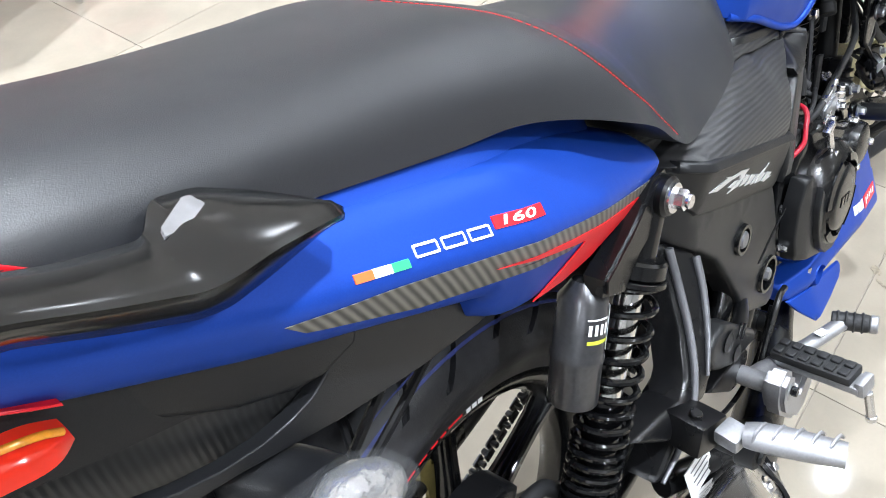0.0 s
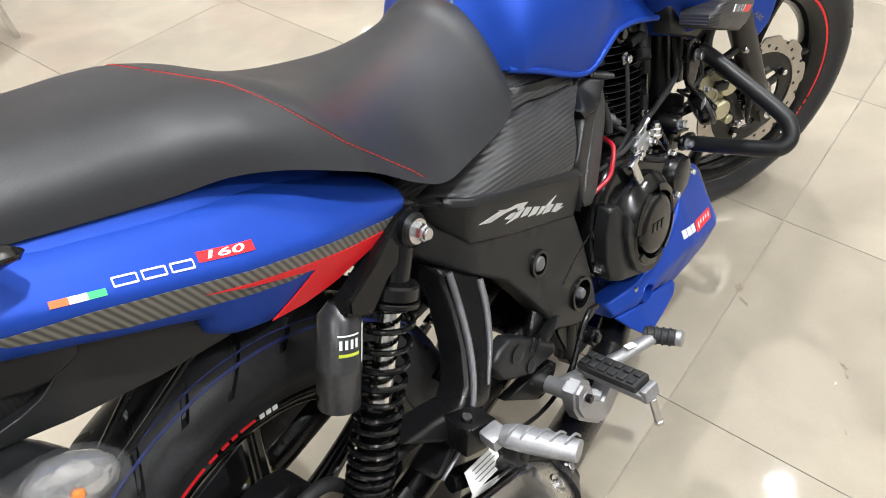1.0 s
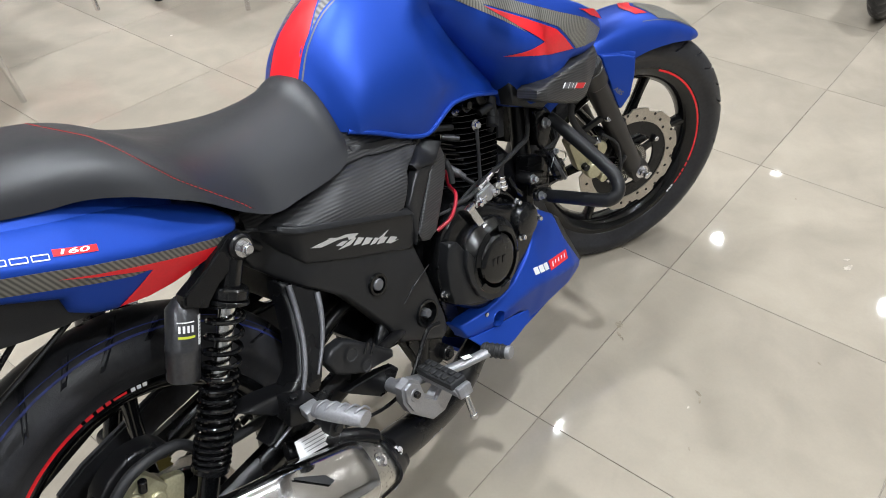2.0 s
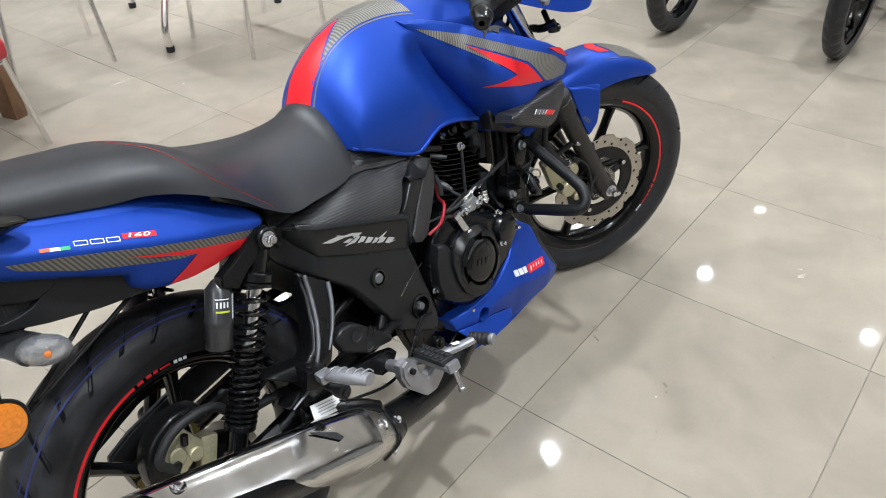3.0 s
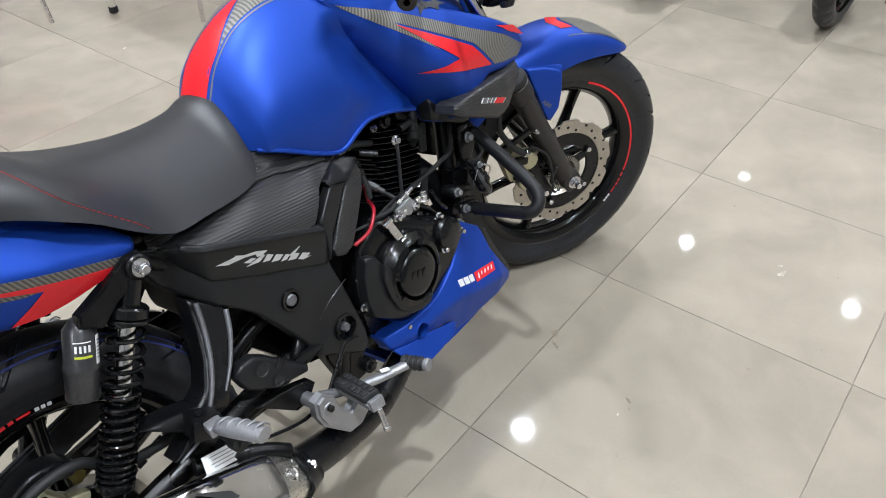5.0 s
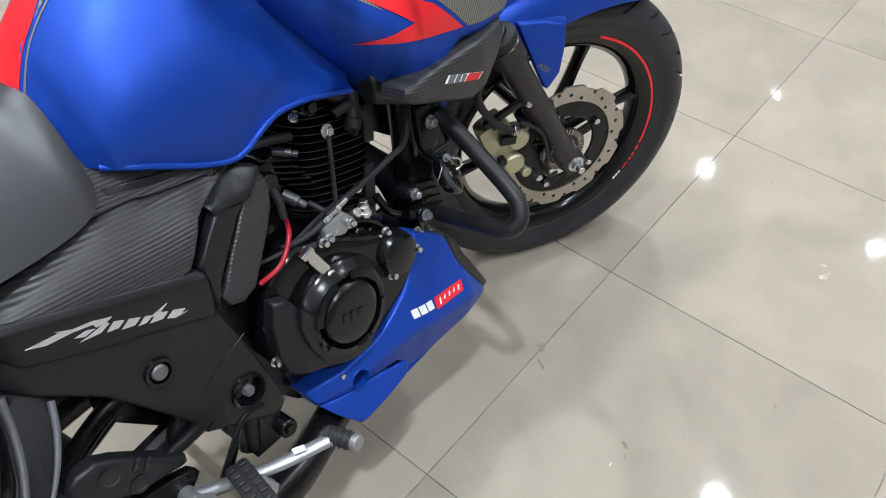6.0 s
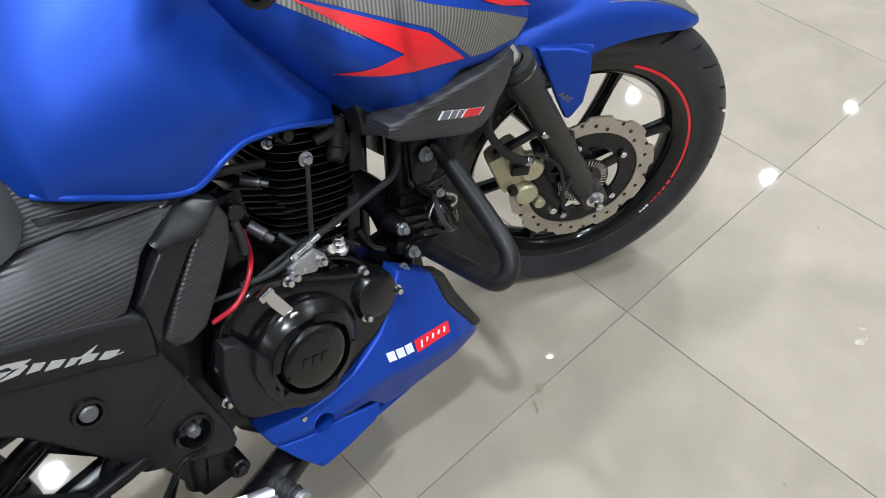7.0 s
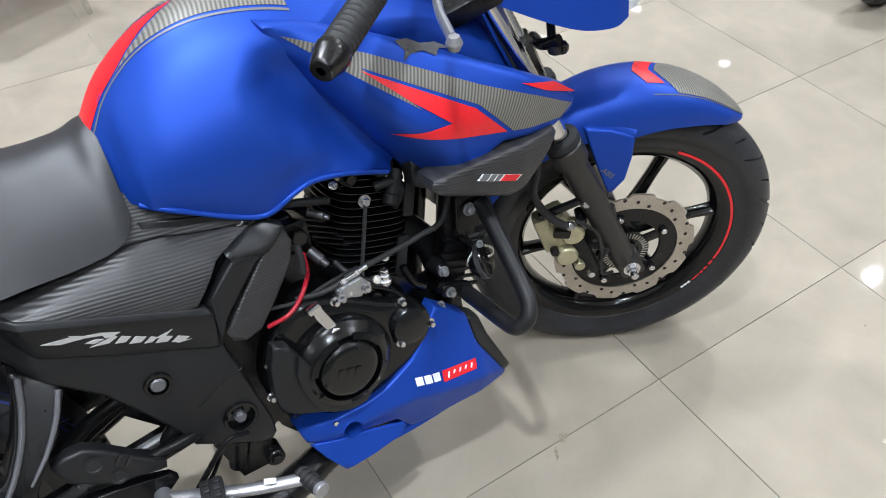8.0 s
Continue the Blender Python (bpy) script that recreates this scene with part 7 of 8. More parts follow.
for p0, p1, r in (((-0.13, -0.098, 0.115), (-0.12, -0.11, 0.125), 0.008), ((-0.075, -0.1, -0.005), (-0.075, -0.112, -0.005), 0.007), ((-0.1, -0.1, 0.165), (-0.098, -0.11, 0.168), 0.007)):
    part("banjo_bolt", rod(p0, p1, r, 8), BOLT, FC, m=FRONT)
part("hose_bracket", box((-0.137, -0.095, 0.155), (0.085, 0.010, 0.012), (0, -22, 0), 0.002), FRAME_BLACK, FC, m=FRONT)
part("front_brake_hose", tube([(-0.13, -0.105, 0.12), (-0.162, -0.108, 0.15), (-0.19, -0.105, 0.20), (-0.185, -0.10, 0.26), (-0.19, -0.08, 0.33), (-0.24, -0.06, 0.45)], 0.007, 10, 6), SOFT_RUBBER, BIKE, "black front brake hose", FRONT)
part("sensor_wire", merged(tube([(-0.115, -0.108, 0.135), (-0.075, -0.11, 0.10), (-0.062, -0.112, 0.05), (-0.055, -0.108, -0.005), (-0.03, -0.095, -0.02)], 0.0032, 8, 6), tube([(-0.05, -0.1, 0.0), (-0.062, -0.11, 0.03), (-0.05, -0.112, 0.06)], 0.004, 8, 4)), SOFT_RUBBER, BIKE, m=FRONT)


def fender_point(th, v, lift=0.0):
    """th in degrees about the axle from straight ahead, v from -1 to 1 across."""
    top = interp(th, [52, 60, 74, 90, 103, 118, 150], [0.318, 0.326, 0.341, 0.353, 0.352, 0.338, 0.325])
    low = interp(th, [52, 58, 66, 78, 93, 104, 112, 150], [0.312, 0.300, 0.290, 0.280, 0.268, 0.272, 0.285, 0.290])
    w = interp(th, [52, 54, 60, 75, 95, 120, 150], [0.012, 0.030, 0.047, 0.062, 0.070, 0.066, 0.055])
    u = abs(v)
    ang = u * math.pi / 2
    y = math.copysign(w * math.sin(ang) ** 0.8, v) if v else 0.0
    r = low + (top - low) * max(0.0, math.cos(ang)) ** 0.62 + lift
    return Vector((r * math.cos(radians(th)), y * (1 + lift * 8), r * math.sin(radians(th))))


def fender_patch(t0, t1, v0, v1, lift, nt=36, nv=24, thick=0.003):
    bm = bmesh.new()
    g = []
    for i in range(nt + 1):
        rowp = []
        for j in range(nv + 1):
            v = v0 + (v1 - v0) * j / nv
            ta = t0(v) if callable(t0) else t0
            tb = t1(v) if callable(t1) else t1
            rowp.append(bm.verts.new(fender_point(ta + (tb - ta) * i / nt, v, lift)))
        g.append(rowp)
    for i in range(nt):
        for j in range(nv):
            bm.faces.new((g[i][j], g[i][j + 1], g[i + 1][j + 1], g[i + 1][j]))
    bmesh.ops.recalc_face_normals(bm, faces=bm.faces)
    bmesh.ops.solidify(bm, geom=list(bm.faces), thickness=thick)
    return bm


FEN = part("front_fender", fender_patch(52, 150, -1, 1, 0.0, 60, 28), BLUE, BIKE, "matt blue front fender with carbon and red decal", FRONT, angle=50)
part("carbon_decal", fender_patch(53.5, lambda v: 86 - 12 * abs(v), -0.46, 0.46, 0.0012, 30, 12, 0.0004), CARBON_DECAL_B, FEN, "grey carbon-pattern decal", FRONT, angle=50)
part("red_decal", fender_patch(lambda v: 87.5 - 12 * abs(v), lambda v: 92 - 10 * abs(v), -0.27, 0.27, 0.0012, 8, 12, 0.0004), RED, FEN, "red decal", FRONT, angle=50)
for s in (-1, 1):
    part("pin_stripe", fender_patch(55, 88, s * 0.49, s * 0.51, 0.0012, 24, 1, 0.0004), GREY_PRINT, FEN, m=FRONT, angle=50)
    f = mirrored if s > 0 else (lambda b: b)
    fl_y = lambda x, z: -0.082 + 0.10 * clamp(z - 0.24)
    part("fender_bracket", f(sheet([(-0.105, 0.300), (-0.06, 0.292), (-0.018, 0.276), (-0.020, 0.235), (-0.027, 0.190), (-0.048, 0.163), (-0.056, 0.168), (-0.074, 0.212), (-0.092, 0.262)], fl_y, 0.012, 0.004, 0.008)), BLUE, FEN, "matt blue fender bracket", FRONT)
    part("fender_fold", f(sheet([(-0.10, 0.305), (-0.055, 0.302), (-0.015, 0.284), (-0.018, 0.270), (-0.06, 0.284), (-0.098, 0.292)], lambda x, z: -0.080 + 0.5 * clamp(z - 0.27), 0.02, 0.003, 0.008)), BLUE, FEN, m=FRONT)
    if s < 0:
        t_ = lay(lettering("ABS", 1.0, 0.15), (-0.0735, 0.2170), (0.0125, -0.0115), (0.0085, 0.0105), fl_y, 0.0009)
        part("lettering", t_, GREY_PRINT, FEN, "grey lettering ABS", FRONT)

# ------------- handlebar and headlamp, turned with the fork
HB = part("handlebar", tube([(-0.468, -0.365, 0.640), (-0.43, -0.29, 0.650), (-0.375, -0.18, 0.672), (-0.335, -0.07, 0.675), (-0.33, 0.0, 0.675), (-0.335, 0.07, 0.675), (-0.375, 0.18, 0.672), (-0.43, 0.29, 0.650), (-0.468, 0.365, 0.640)], 0.011, 14, 6), FRAME_BLACK, BIKE, "black handlebar turned to full lock", FRONT)
for s in (-1, 1):
    f = mirrored if s > 0 else (lambda b: b)
    a, b = Vector((-0.466, -0.362, 0.640)), Vector((-0.410, -0.250, 0.658))
    d = (a - b).normalized()
    gm, gl = along(a, b)
    part("grip", f(lathe([(0, 0), (0.014, 0), (0.017, 0.003)] + [(0.0172 + 0.0013 * (q == 1), 0.012 + 0.009 * k + 0.003 * q) for k in range(11) for q in range(3)] + [(0.017, gl), (0, gl)], 24, gm)), SOFT_RUBBER, HB, "ribbed black rubber grip", FRONT)
    part("bar_end", f(lathe([(0.005, -0.028), (0.0125, -0.028), (0.0140, -0.0265), (0.0150, -0.023), (0.0200, -0.006), (0.0205, 0.003), (0.0190, 0.006), (0, 0.006), (0, -0.018), (0.005, -0.018)], 24, gm)), ENGINE, HB, "black bar end weight", FRONT)
    part("switch_box", f(box((-0.392, -0.215, 0.664), (0.042, 0.05, 0.046), (0, 0, -26), 0.008)), PLASTIC, HB, m=FRONT)
    part("hand_lever", f(merged(tube([(-0.345, -0.195, 0.664), (-0.345, -0.24, 0.660), (-0.350, -0.30, 0.648), (-0.342, -0.355, 0.640)], 0.0055, 10, 6, flat=1.5), lathe([(0, -0.0095), (0.006, -0.008), (0.0095, 0), (0.006, 0.008), (0, 0.0095)], 16, pose(-0.341, -0.362, 0.639)))), ALLOY, HB, "alloy ball-ended hand lever", FRONT)
    part("lever_bracket", f(box((-0.355, -0.19, 0.668), (0.045, 0.03, 0.026), (0, 0, -20), 0.005)), FRAME_BLACK, HB, m=FRONT)
part("bar_clamp", box((-0.33, 0, 0.675), (0.05, 0.10, 0.04), bevel=0.008), FRAME_BLACK, HB, m=FRONT)
HLP = part("headlamp_cowl", loft(spline_sections([(-0.255, 0.105, 0.545, 0.640, 3.0, 0.35), (-0.20, 0.120, 0.525, 0.690, 3.0, 0.4), (-0.14, 0.125, 0.505, 0.680, 3.0, 0.4), (-0.09, 0.118, 0.500, 0.640, 3.0, 0.35), (-0.065, 0.100, 0.505, 0.600, 3.0, 0.3)], 5), 28), BLUE, BIKE, "matt blue headlamp cowl", FRONT, angle=50)
part("headlamp_lens", loft(spline_sections([(-0.075, 0.098, 0.510, 0.605, 3.0, 0.3), (-0.05, 0.088, 0.515, 0.585, 3.0, 0.3), (-0.035, 0.06, 0.525, 0.56, 3.0, 0.3)], 4), 24), LENS_CLEAR, HLP, "clear headlamp lens", FRONT)
part("instrument_panel", merged(box((-0.235, 0, 0.715), (0.10, 0.15, 0.05), (0, 30, 0), 0.012)), PLASTIC, BIKE, m=FRONT)
for s in (-1, 1):
    f = mirrored if s > 0 else (lambda b: b)
    FI = part("front_indicator", f(merged(tube([(-0.17, -0.07, 0.50), (-0.172, -0.09, 0.485), (-0.172, -0.10, 0.476)], 0.0065, 10, 4), moved(lathe([(0, -0.010), (0.009, -0.007), (0.011, 0.0), (0.009, 0.006), (0, 0.008)], 18), pose(-0.168, -0.105, 0.470) @ Matrix.Diagonal((1.2, 1.0, 1.0, 1))))), PLASTIC, BIKE, "small black front indicator", FRONT)
    part("lens", f(moved(lathe([(0.0105, 0.0), (0.0095, 0.006), (0.005, 0.010), (0, 0.011)], 16), pose(-0.160, -0.105, 0.470) @ Matrix.Rotation(radians(90), 4, "Y"))), DARK_WINDOW, FI, m=FRONT)
part("horn_stay", tube([(-0.19, -0.05, 0.46), (-0.185, -0.09, 0.47), (-0.165, -0.11, 0.485)], 0.009, 10, 4), FRAME_BLACK, BIKE, m=FRONT)
for k in range(5):
    part("control_cable", tube([(-0.36 + 0.01 * k, -0.19 + 0.08 * k, 0.66), (-0.28, -0.14 + 0.05 * k, 0.68), (-0.24, -0.09 + 0.035 * k, 0.60), (-0.25, -0.05 + 0.03 * k, 0.48)], 0.0042, 8, 6), SOFT_RUBBER, BIKE, m=FRONT)

# ---------------------------------------------------------------- chairs and tables behind the motorcycle
def stool(c, ux, uy, foot, top, h, label):
    """Steel tube stool with a thick red seat; foot and top are the half spans of its legs at the floor and under the seat."""
    ux, uy = Vector((*ux, 0)).normalized(), Vector((*uy, 0)).normalized()
    m = Matrix(((ux.x, uy.x, 0, c[0]), (ux.y, uy.y, 0, c[1]), (0, 0, 1, 0), (0, 0, 0, 1)))
    root = thing("stool", m, label, "stool", "stools behind the motorcycle")
    for sx in (-1, 1):
        for sy in (-1, 1):
            part("leg", tube([(sx * foot, sy * foot, 0.0), (sx * (foot + top) / 2, sy * (foot + top) / 2, h * 0.5), (sx * top, sy * top, h)], 0.0105, 14, 4), CHROME, root, "bright steel leg")
    part("seat_frame", tube([(-top, -top, h - 0.01), (top, -top, h - 0.01), (top, top, h - 0.01), (-top, top, h - 0.01)], 0.009, 10, 1, closed=True, smooth=False), CHROME, root)
    part("seat", box((0, 0, h + 0.035), (2 * top + 0.04, 2 * top + 0.04, 0.07), bevel=0.022, segments=3), RED_SEAT, root, "red upholstered seat")
    return root


stool((1.155, 2.675), (0.962, -0.274), (0.274, 0.962), 0.208, 0.165, 0.44, "steel tube stool with splayed legs and red seat")
stool((1.918, 2.146), (0, 1), (-1, 0), 0.224, 0.205, 0.44, "steel tube stool with upright legs and red seat")
stool((0.451, 1.995), (0.396, -0.919), (0.919, 0.396), 0.1877, 0.150, 0.345, "steel tube stool with red seat beside the wooden table")

# round table on four bent chrome legs with black rubber feet
TC = Vector((2.03, 2.72, 0))
TABLE = thing("table", Matrix.Translation(TC), "round table with unseen clear top, bent chrome legs and black rubber feet", "table")
for q in ((1.523, 2.309), (2.294, 2.44), (1.778, 3.009), (2.549, 3.14)):
    p = Vector((*q, 0)) - TC
    part("leg", tube([p + Vector((0, 0, 0.02)), p * 1.02 + Vector((0, 0, 0.09)), p * 0.98 + Vector((0, 0, 0.15)), p * 0.80 + Vector((0, 0, 0.30)), p * 0.62 + Vector((0, 0, 0.52)), p * 0.60 + Vector((0, 0, 0.72))], 0.0165, 16, 6), CHROME, TABLE, "bent chrome leg")
    part("rubber_foot", rod(p, p + Vector((0, 0, 0.03)), 0.0195, 18), SOFT_RUBBER, TABLE, "black rubber foot")
# The top is unseen; clear and shadowless so the floor below stays bright.
part("tabletop", lathe([(0, 0.72), (0.50, 0.72), (0.515, 0.728), (0.515, 0.742), (0.50, 0.75), (0, 0.75)], 64), GLASS, TABLE, "unseen round tabletop, made clear to let light through").visible_shadow = False

WT = thing("wooden_table", pose(0.385, 2.405, 0, 0, 0, 14), "brown wooden table with broad slab legs", "table")
for sx in (-0.30, 0.30):
    for sy in (-0.25, 0.25):
        part("leg", box((sx, sy, 0.36), (0.055, 0.085, 0.72), bevel=0.004), WOOD, WT, "brown wooden leg")
part("tabletop", box((0, 0, 0.735), (0.72, 0.62, 0.03), bevel=0.006), WOOD, WT, "brown wooden tabletop")
part("rail", box((0, 0.25, 0.66), (0.56, 0.02, 0.09), bevel=0.003), WOOD, WT)
part("rail", box((0, -0.25, 0.66), (0.56, 0.02, 0.09), bevel=0.003), WOOD, WT)


# ---------------------------------------------------------------- the other motorcycles
def parked_bike(m, label):
    root = thing("motorcycle", m, label, "motorcycle", "motorcycles parked behind")
    for nm, x, half, zc in (("front_wheel", 1.27, 0.041, 0.29), ("rear_wheel", 0.0, 0.046, 0.315)):
        lm = Matrix.Translation((x, 0, zc)) @ SPIN
        w = part(nm, merged(lathe([(0.228, 0.024), (0.224, 0.026), (0.205, 0.018), (0.198, 0.0), (0.205, -0.018), (0.224, -0.026), (0.228, -0.024), (0.215, 0.0)], 72, closed=True), lathe([(0, 0.05), (0.03, 0.05), (0.045, 0.03), (0.045, -0.03), (0.03, -0.05), (0, -0.05)], 28)), GLOSS_BLACK, root, "black cast wheel", lm)
        for k in range(5):
            part("spoke", moved(tube([(0.04, 0, 0), (0.12, 0, 0), (0.205, 0, 0)], 0.014, 8, 3, flat=1.2), Matrix.Rotation(2 * math.pi * k / 5 + 0.5, 4, "Z")), GLOSS_BLACK, w, m=lm)
        bm = bmesh.new()
        seg, rings = 168, []
        rc = 0.29 - half
        for k in range(seg):
            th = 2 * math.pi * k / seg
            rowv = []
            for i in range(33):
                t = -1 + i / 16
                a = t * radians(125)
                rad, y = rc + half * math.cos(a), half * math.sin(a)
                if abs(t) > 0.88:
                    rad = max(0.222, rad - 0.006)
                u = abs(t)
                zig = 0.05 * math.sin(th * 42)
                d = 0.0035 if (abs(t - zig) < 0.045 or (0.16 < u < 0.55 and (k + (3 if t > 0 else 0)) % 6 < 2)) else 0.0
                rowv.append(bm.verts.new(((rad - d * math.cos(a)) * math.cos(th), (rad - d * math.cos(a)) * math.sin(th), y - d * math.sin(a))))
            rings.append(rowv)
        for k in range(seg):
            a, b = rings[k], rings[(k + 1) % seg]
            for i in range(32):
                bm.faces.new((a[i], b[i], b[i + 1], a[i + 1]))
        part("tyre", bm, RUBBER, w, "black block-tread tyre", lm)
        part("brake_hub", lathe([(0, 0.058), (0.06, 0.056), (0.068, 0.05), (0.068, 0.02), (0, 0.02)], 36, lm), ENGINE, w)
    fu = Vector((-math.sin(radians(26)), 0, math.cos(radians(26))))
    for s in (-1, 1):
        o = Vector((1.265, s * 0.075, 0.29))
        part("fork_leg", merged(rod(o - fu * 0.02, o + fu * 0.30, 0.021, 18), rod(o + fu * 0.29, o + fu * 0.62, 0.015, 16)), FRAME_BLACK, root)
        part("shock_absorber", merged(rod((0.02, s * 0.12, 0.34), (0.12, s * 0.12, 0.62), 0.022, 16)), ENGINE, root)
        part("swing_arm", tube([(0.48, s * 0.09, 0.36), (0.2, s * 0.095, 0.335), (-0.05, s * 0.095, 0.315)], 0.017, 10, 4), FRAME_BLACK, root)
        part("grip", rod((0.90, s * 0.36, 0.98), (0.93, s * 0.24, 0.985), 0.017, 16), SOFT_RUBBER, root)
        part("foot_peg", rod((0.46, s * 0.12, 0.33), (0.46, s * 0.27, 0.33), 0.014, 14), SOFT_RUBBER, root)
    fd = bmesh.new()
    rows_ = []
    for i in range(25):
        a = radians(40 + 110 * i / 24)
        rows_.append([fd.verts.new((1.27 + r * math.cos(a), y, 0.29 + r * math.sin(a))) for y, r in ((-0.055, 0.308), (-0.045, 0.325), (0, 0.332), (0.045, 0.325), (0.055, 0.308))])
    for a, b in zip(rows_, rows_[1:]):
        for k in range(4):
            fd.faces.new((a[k], a[k + 1], b[k + 1], b[k]))
    bmesh.ops.solidify(fd, geom=list(fd.faces), thickness=0.003)
    part("front_fender", fd, GLOSS_BLACK, root, "black fender")
    part("engine", merged(prism([(0.53, 0.28), (0.55, 0.42), (0.62, 0.47), (0.74, 0.44), (0.80, 0.34), (0.74, 0.24), (0.60, 0.23)], -0.12, 0.12, 0.02, soft=3), moved(box((0, 0, 0.08), (0.13, 0.13, 0.2), bevel=0.01), pose(0.74, 0, 0.46, 0, 15, 0))), ENGINE, root)
    part("exhaust", tube([(0.80, -0.03, 0.46), (0.84, -0.06, 0.28), (0.72, -0.11, 0.19), (0.45, -0.14, 0.20), (0.25, -0.17, 0.26), (-0.25, -0.19, 0.36)], lambda t: 0.02 if t < 0.6 else 0.045, 14, 6), FRAME_BLACK, root)
    part("fuel_tank", loft(spline_sections([(0.44, 0.09, 0.70, 0.80), (0.55, 0.13, 0.66, 0.90), (0.70, 0.145, 0.66, 0.92), (0.85, 0.13, 0.67, 0.88), (0.95, 0.08, 0.72, 0.80)], 5), 32), GLOSS_BLACK, root, "black fuel tank")
    part("seat", loft(spline_sections([(-0.3, 0.09, 0.80, 0.85), (0.0, 0.12, 0.75, 0.82), (0.2, 0.12, 0.71, 0.78), (0.46, 0.1, 0.72, 0.79)], 5), 28), VINYL, root)
    part("tail", loft(spline_sections([(-0.42, 0.06, 0.76, 0.84), (-0.2, 0.1, 0.70, 0.80), (0.2, 0.12, 0.62, 0.74), (0.45, 0.11, 0.55, 0.70)], 5), 24), GLOSS_BLACK, root)
    part("headlamp", loft(spline_sections([(1.02, 0.08, 0.78, 0.95), (1.10, 0.11, 0.76, 0.97), (1.17, 0.10, 0.77, 0.93), (1.20, 0.05, 0.80, 0.88)], 4), 24), GLOSS_BLACK, root)
    part("handlebar", tube([(0.90, -0.36, 0.98), (0.94, -0.2, 0.99), (0.97, -0.06, 0.95), (0.97, 0.06, 0.95), (0.94, 0.2, 0.99), (0.90, 0.36, 0.98)], 0.011, 12, 5), FRAME_BLACK, root)
    part("frame_tube", tube([(0.98, 0, 0.85), (0.90, 0, 0.55), (0.84, 0, 0.28), (0.50, 0, 0.22), (0.46, 0, 0.40), (0.46, 0, 0.62), (0.95, 0, 0.78)], 0.02, 12, 4), FRAME_BLACK, root)
    part("centre_stand", merged(tube([(0.42, -0.10, 0.24), (0.40, -0.13, 0.10), (0.39, -0.15, 0.012)], 0.012, 10, 4), tube([(0.42, 0.10, 0.24), (0.40, 0.13, 0.10), (0.39, 0.15, 0.012)], 0.012, 10, 4), tube([(0.405, -0.125, 0.12), (0.405, 0.125, 0.12)], 0.010, 8, 2), box((0.385, -0.152, 0.008), (0.06, 0.03, 0.012)), box((0.385, 0.152, 0.008), (0.06, 0.03, 0.012))), FRAME_BLACK, root)
    part("side_stand", tube([(0.60, 0.10, 0.22), (0.62, 0.15, 0.12), (0.64, 0.19, 0.02)], 0.009, 8, 4), FRAME_BLACK, root)
    part("brake_pedal", tube([(0.46, -0.12, 0.30), (0.62, -0.15, 0.26), (0.70, -0.2, 0.27)], 0.006, 8, 4), FRAME_BLACK, root)
    return root


parked_bike(pose(4.42, 0.58, 0, 0, 0, 180), "black commuter motorcycle on its centre stand")
parked_bike(pose(4.54, -0.155, 0, 0, 0, 180), "black commuter motorcycle beside a dark red floor bar")
part_bar = thing("floor_bar", pose(3.95, -0.32, 0, 0, 0, -4), "dark red painted steel bar lying on the floor", "bar")
part("bar", box((0, 0, 0.02), (0.62, 0.045, 0.04), bevel=0.006), RED_STAND, part_bar)


# ---------------------------------------------------------------- marks on the floor
def floor_mark(name, pts, mat, label, group, h=0.0006):
    bm = bmesh.new()
    n = len(pts)
    top = [bm.verts.new((x, y, h)) for x, y in pts]
    bot = [bm.verts.new((x, y, 0.0001)) for x, y in pts]
    bm.faces.new(top)
    for i in range(n):
        j = (i + 1) % n
        bm.faces.new((top[i], bot[i], bot[j], top[j]))
    return tagged(part(name, bm, mat), label, "stain", group)


def blot(c, r, stretch, turn, n=18, seed=1):
    rnd = random.Random(seed)
    out = []
    for k in range(n):
        a = 2 * math.pi * k / n
        q = r * (0.6 + 0.55 * rnd.random())
        x, y = q * math.cos(a) * stretch, q * math.sin(a)
        out.append((c[0] + x * math.cos(turn) - y * math.sin(turn), c[1] + x * math.sin(turn) + y * math.cos(turn)))
    return out


floor_mark("dirt_smear", blot((1.028, -0.219), 0.0095, 1.5, 0.6, seed=3), DIRT, "dark dried dirt smear on the floor joint", "dirt marks on the floor")
floor_mark("dirt_smear", blot((1.000, -0.236), 0.004, 2.8, 0.9, seed=5), DIRT, "dark dried dirt smear on the floor joint", "dirt marks on the floor")
floor_mark("dirt_smear", blot((0.993, -0.248), 0.0022, 3.2, 0.7, seed=6), DIRT, "dark dried dirt smear on the floor joint", "dirt marks on the floor")
floor_mark("dirt_smear", blot((1.571, -0.564), 0.008, 2.2, -0.4, seed=8), SCUFF, "faint brown scuff on a floor tile", "dirt marks on the floor")
floor_mark("dirt_smear", blot((1.60, -0.55), 0.004, 2.6, -0.8, seed=9), SCUFF, "faint brown scuff on a floor tile", "dirt marks on the floor")
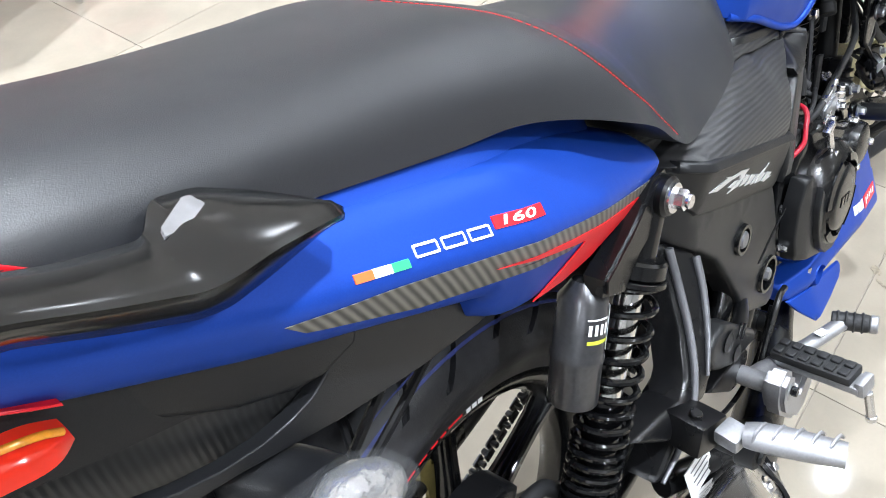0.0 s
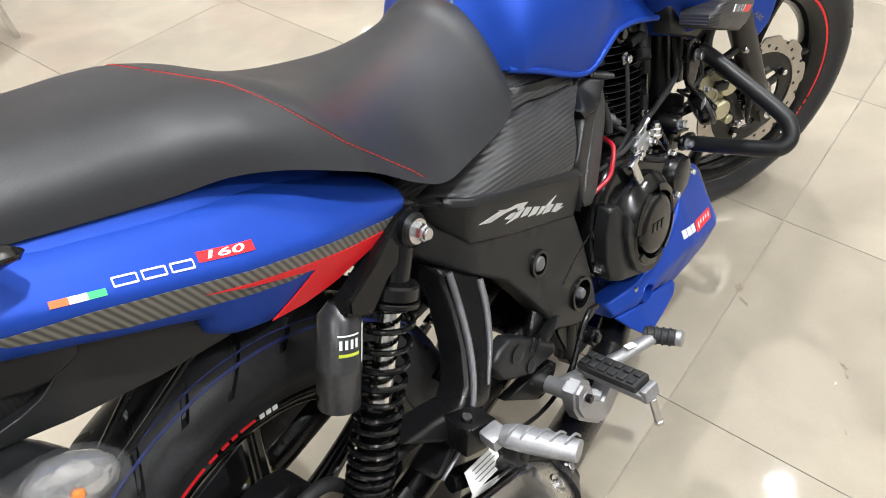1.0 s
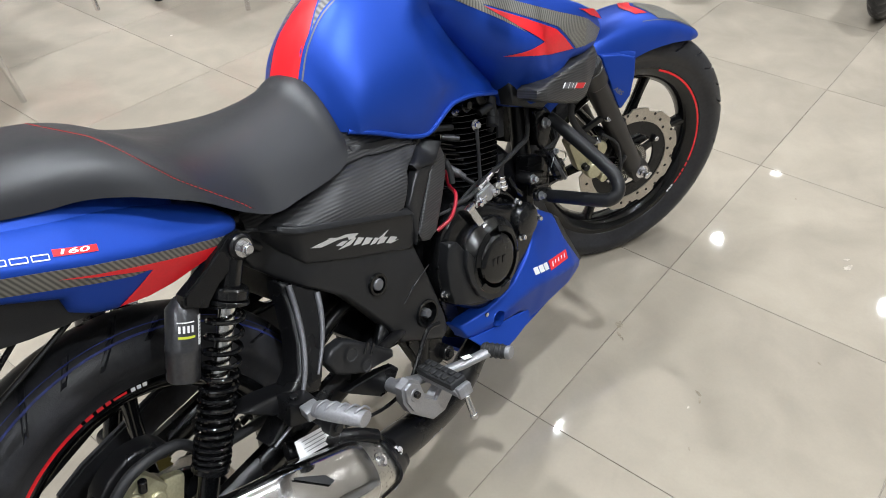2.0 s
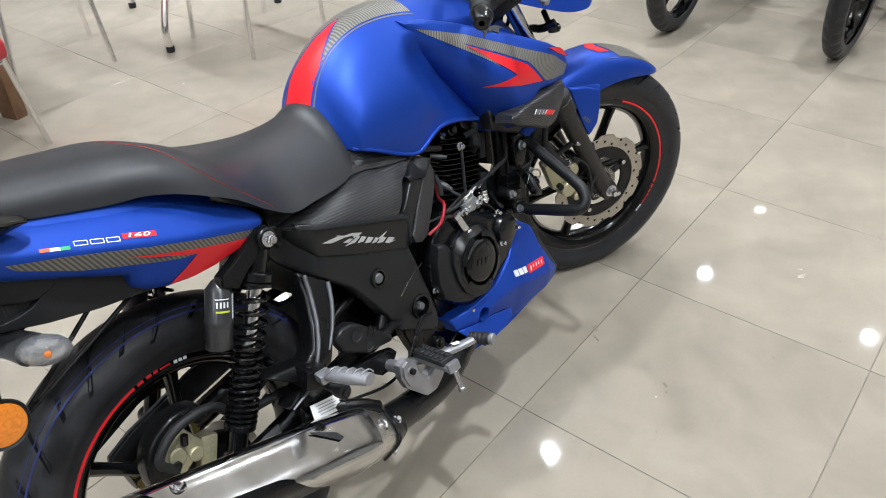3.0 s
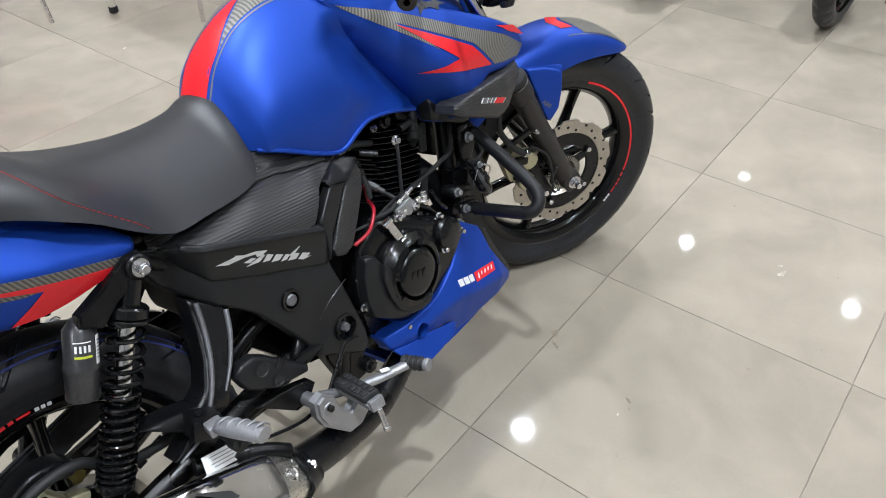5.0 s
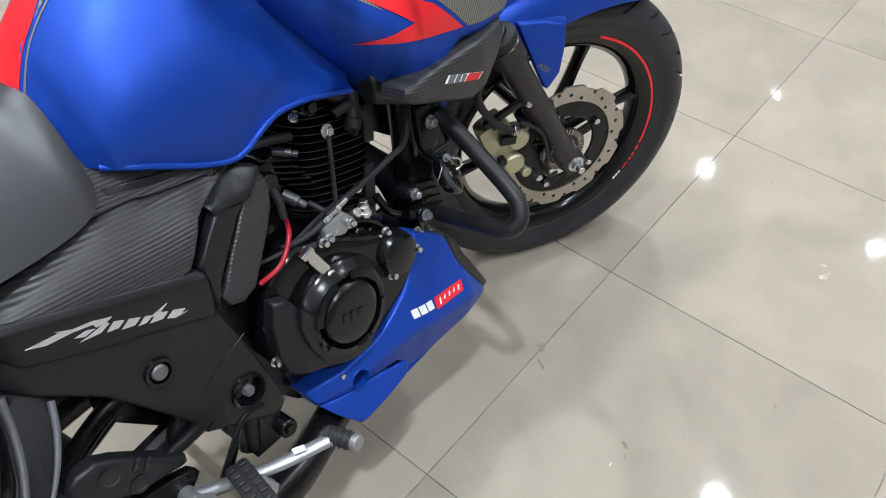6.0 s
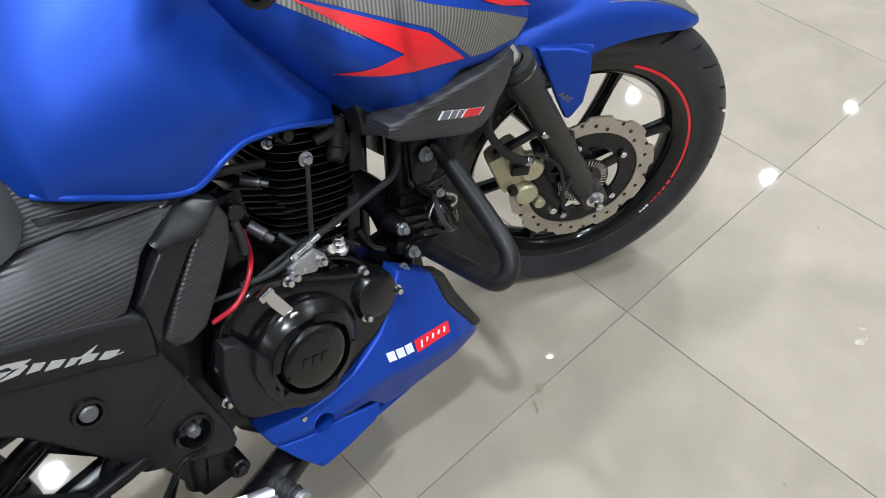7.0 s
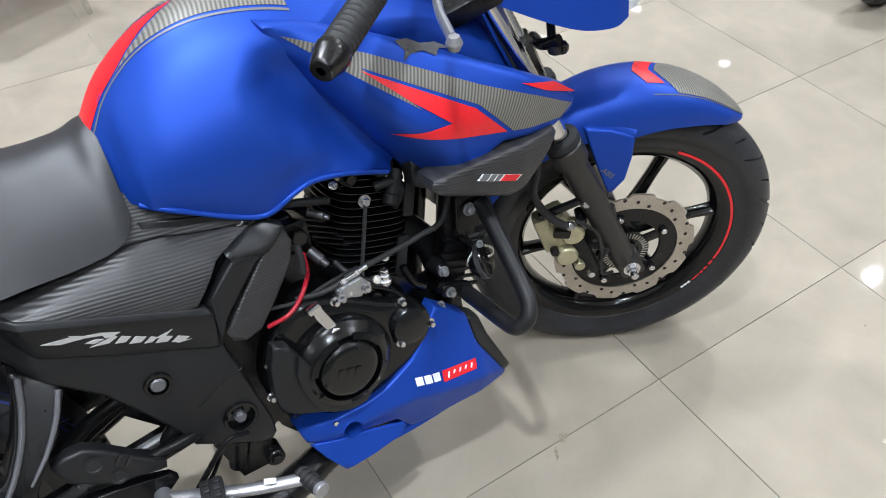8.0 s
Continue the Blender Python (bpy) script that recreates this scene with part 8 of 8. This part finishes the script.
for k, (x, y, r, s, t) in enumerate(((0.953, -0.452, 0.0035, 3.0, 1.1), (0.936, -0.463, 0.0028, 3.5, 0.5), (0.905, -0.452, 0.0022, 2.0, 0.0), (1.783, -0.352, 0.003, 1.5, 0.3), (1.643, -0.681, 0.0025, 1.6, 0.9), (1.336, 1.957, 0.005, 1.4, 0.2), (1.20, -0.62, 0.002, 2.2, 1.3), (1.36, -0.73, 0.0018, 1.5, 0.4), (0.81, -0.50, 0.0018, 2.5, 0.7))):
    floor_mark("dirt_smear", blot((x, y), r, s, t, seed=20 + k), SCUFF if k in (2, 5) else DIRT, "small dark scuff on a floor tile", "dirt marks on the floor")

# ---------------------------------------------------------------- floor tiles
def tile_mesh(w, d):
    bm = box((0, 0, -0.004), (w, d, 0.008))
    top = [e for e in bm.edges if all(v.co.z > -0.001 for v in e.verts)]
    bmesh.ops.bevel(bm, geom=top, offset=0.0005, segments=1, affect="EDGES")
    me = finish(bm, "tile", TILE, 60)
    me.shade_flat()
    return me


PITCH, JOINT, TX, TY, TA = 0.601, 0.0016, 0.686, -0.226, radians(0.9)
TILE_ME = tile_mesh(PITCH - JOINT, PITCH - JOINT)
TM = Matrix.Translation((TX, TY, 0)) @ Matrix.Rotation(TA, 4, "Z")
far = []
for i in range(-8, 15):
    for j in range(-8, 12):
        c = TM @ Vector(((i + 0.5) * PITCH, (j + 0.5) * PITCH, 0))
        if not (X0R - 0.25 < c.x < X1R + 0.25 and Y0R - 0.25 < c.y < Y1R + 0.25):
            continue
        m = Matrix.Translation(c) @ Matrix.Rotation(TA, 4, "Z")
        if -2.6 < c.x < 6.5 and -2.6 < c.y < 4.6:
            ob = new("tile", TILE_ME)
            ob.parent = FLOOR
            ob.matrix_basis = m
        else:
            far.append(m)
verts, faces = [], []
for m in far:
    base = len(verts)
    verts += [tuple(m @ v.co) for v in TILE_ME.vertices]
    faces += [[base + k for k in p.vertices] for p in TILE_ME.polygons]
far_me = bpy.data.meshes.new("far_tiles")
far_me.from_pydata(verts, [], faces)
far_me.materials.append(TILE)
far_ob = new("far_tiles", far_me)
far_ob.parent = FLOOR
tagged(far_ob, "polished beige floor tiles further off", kind="stuff")
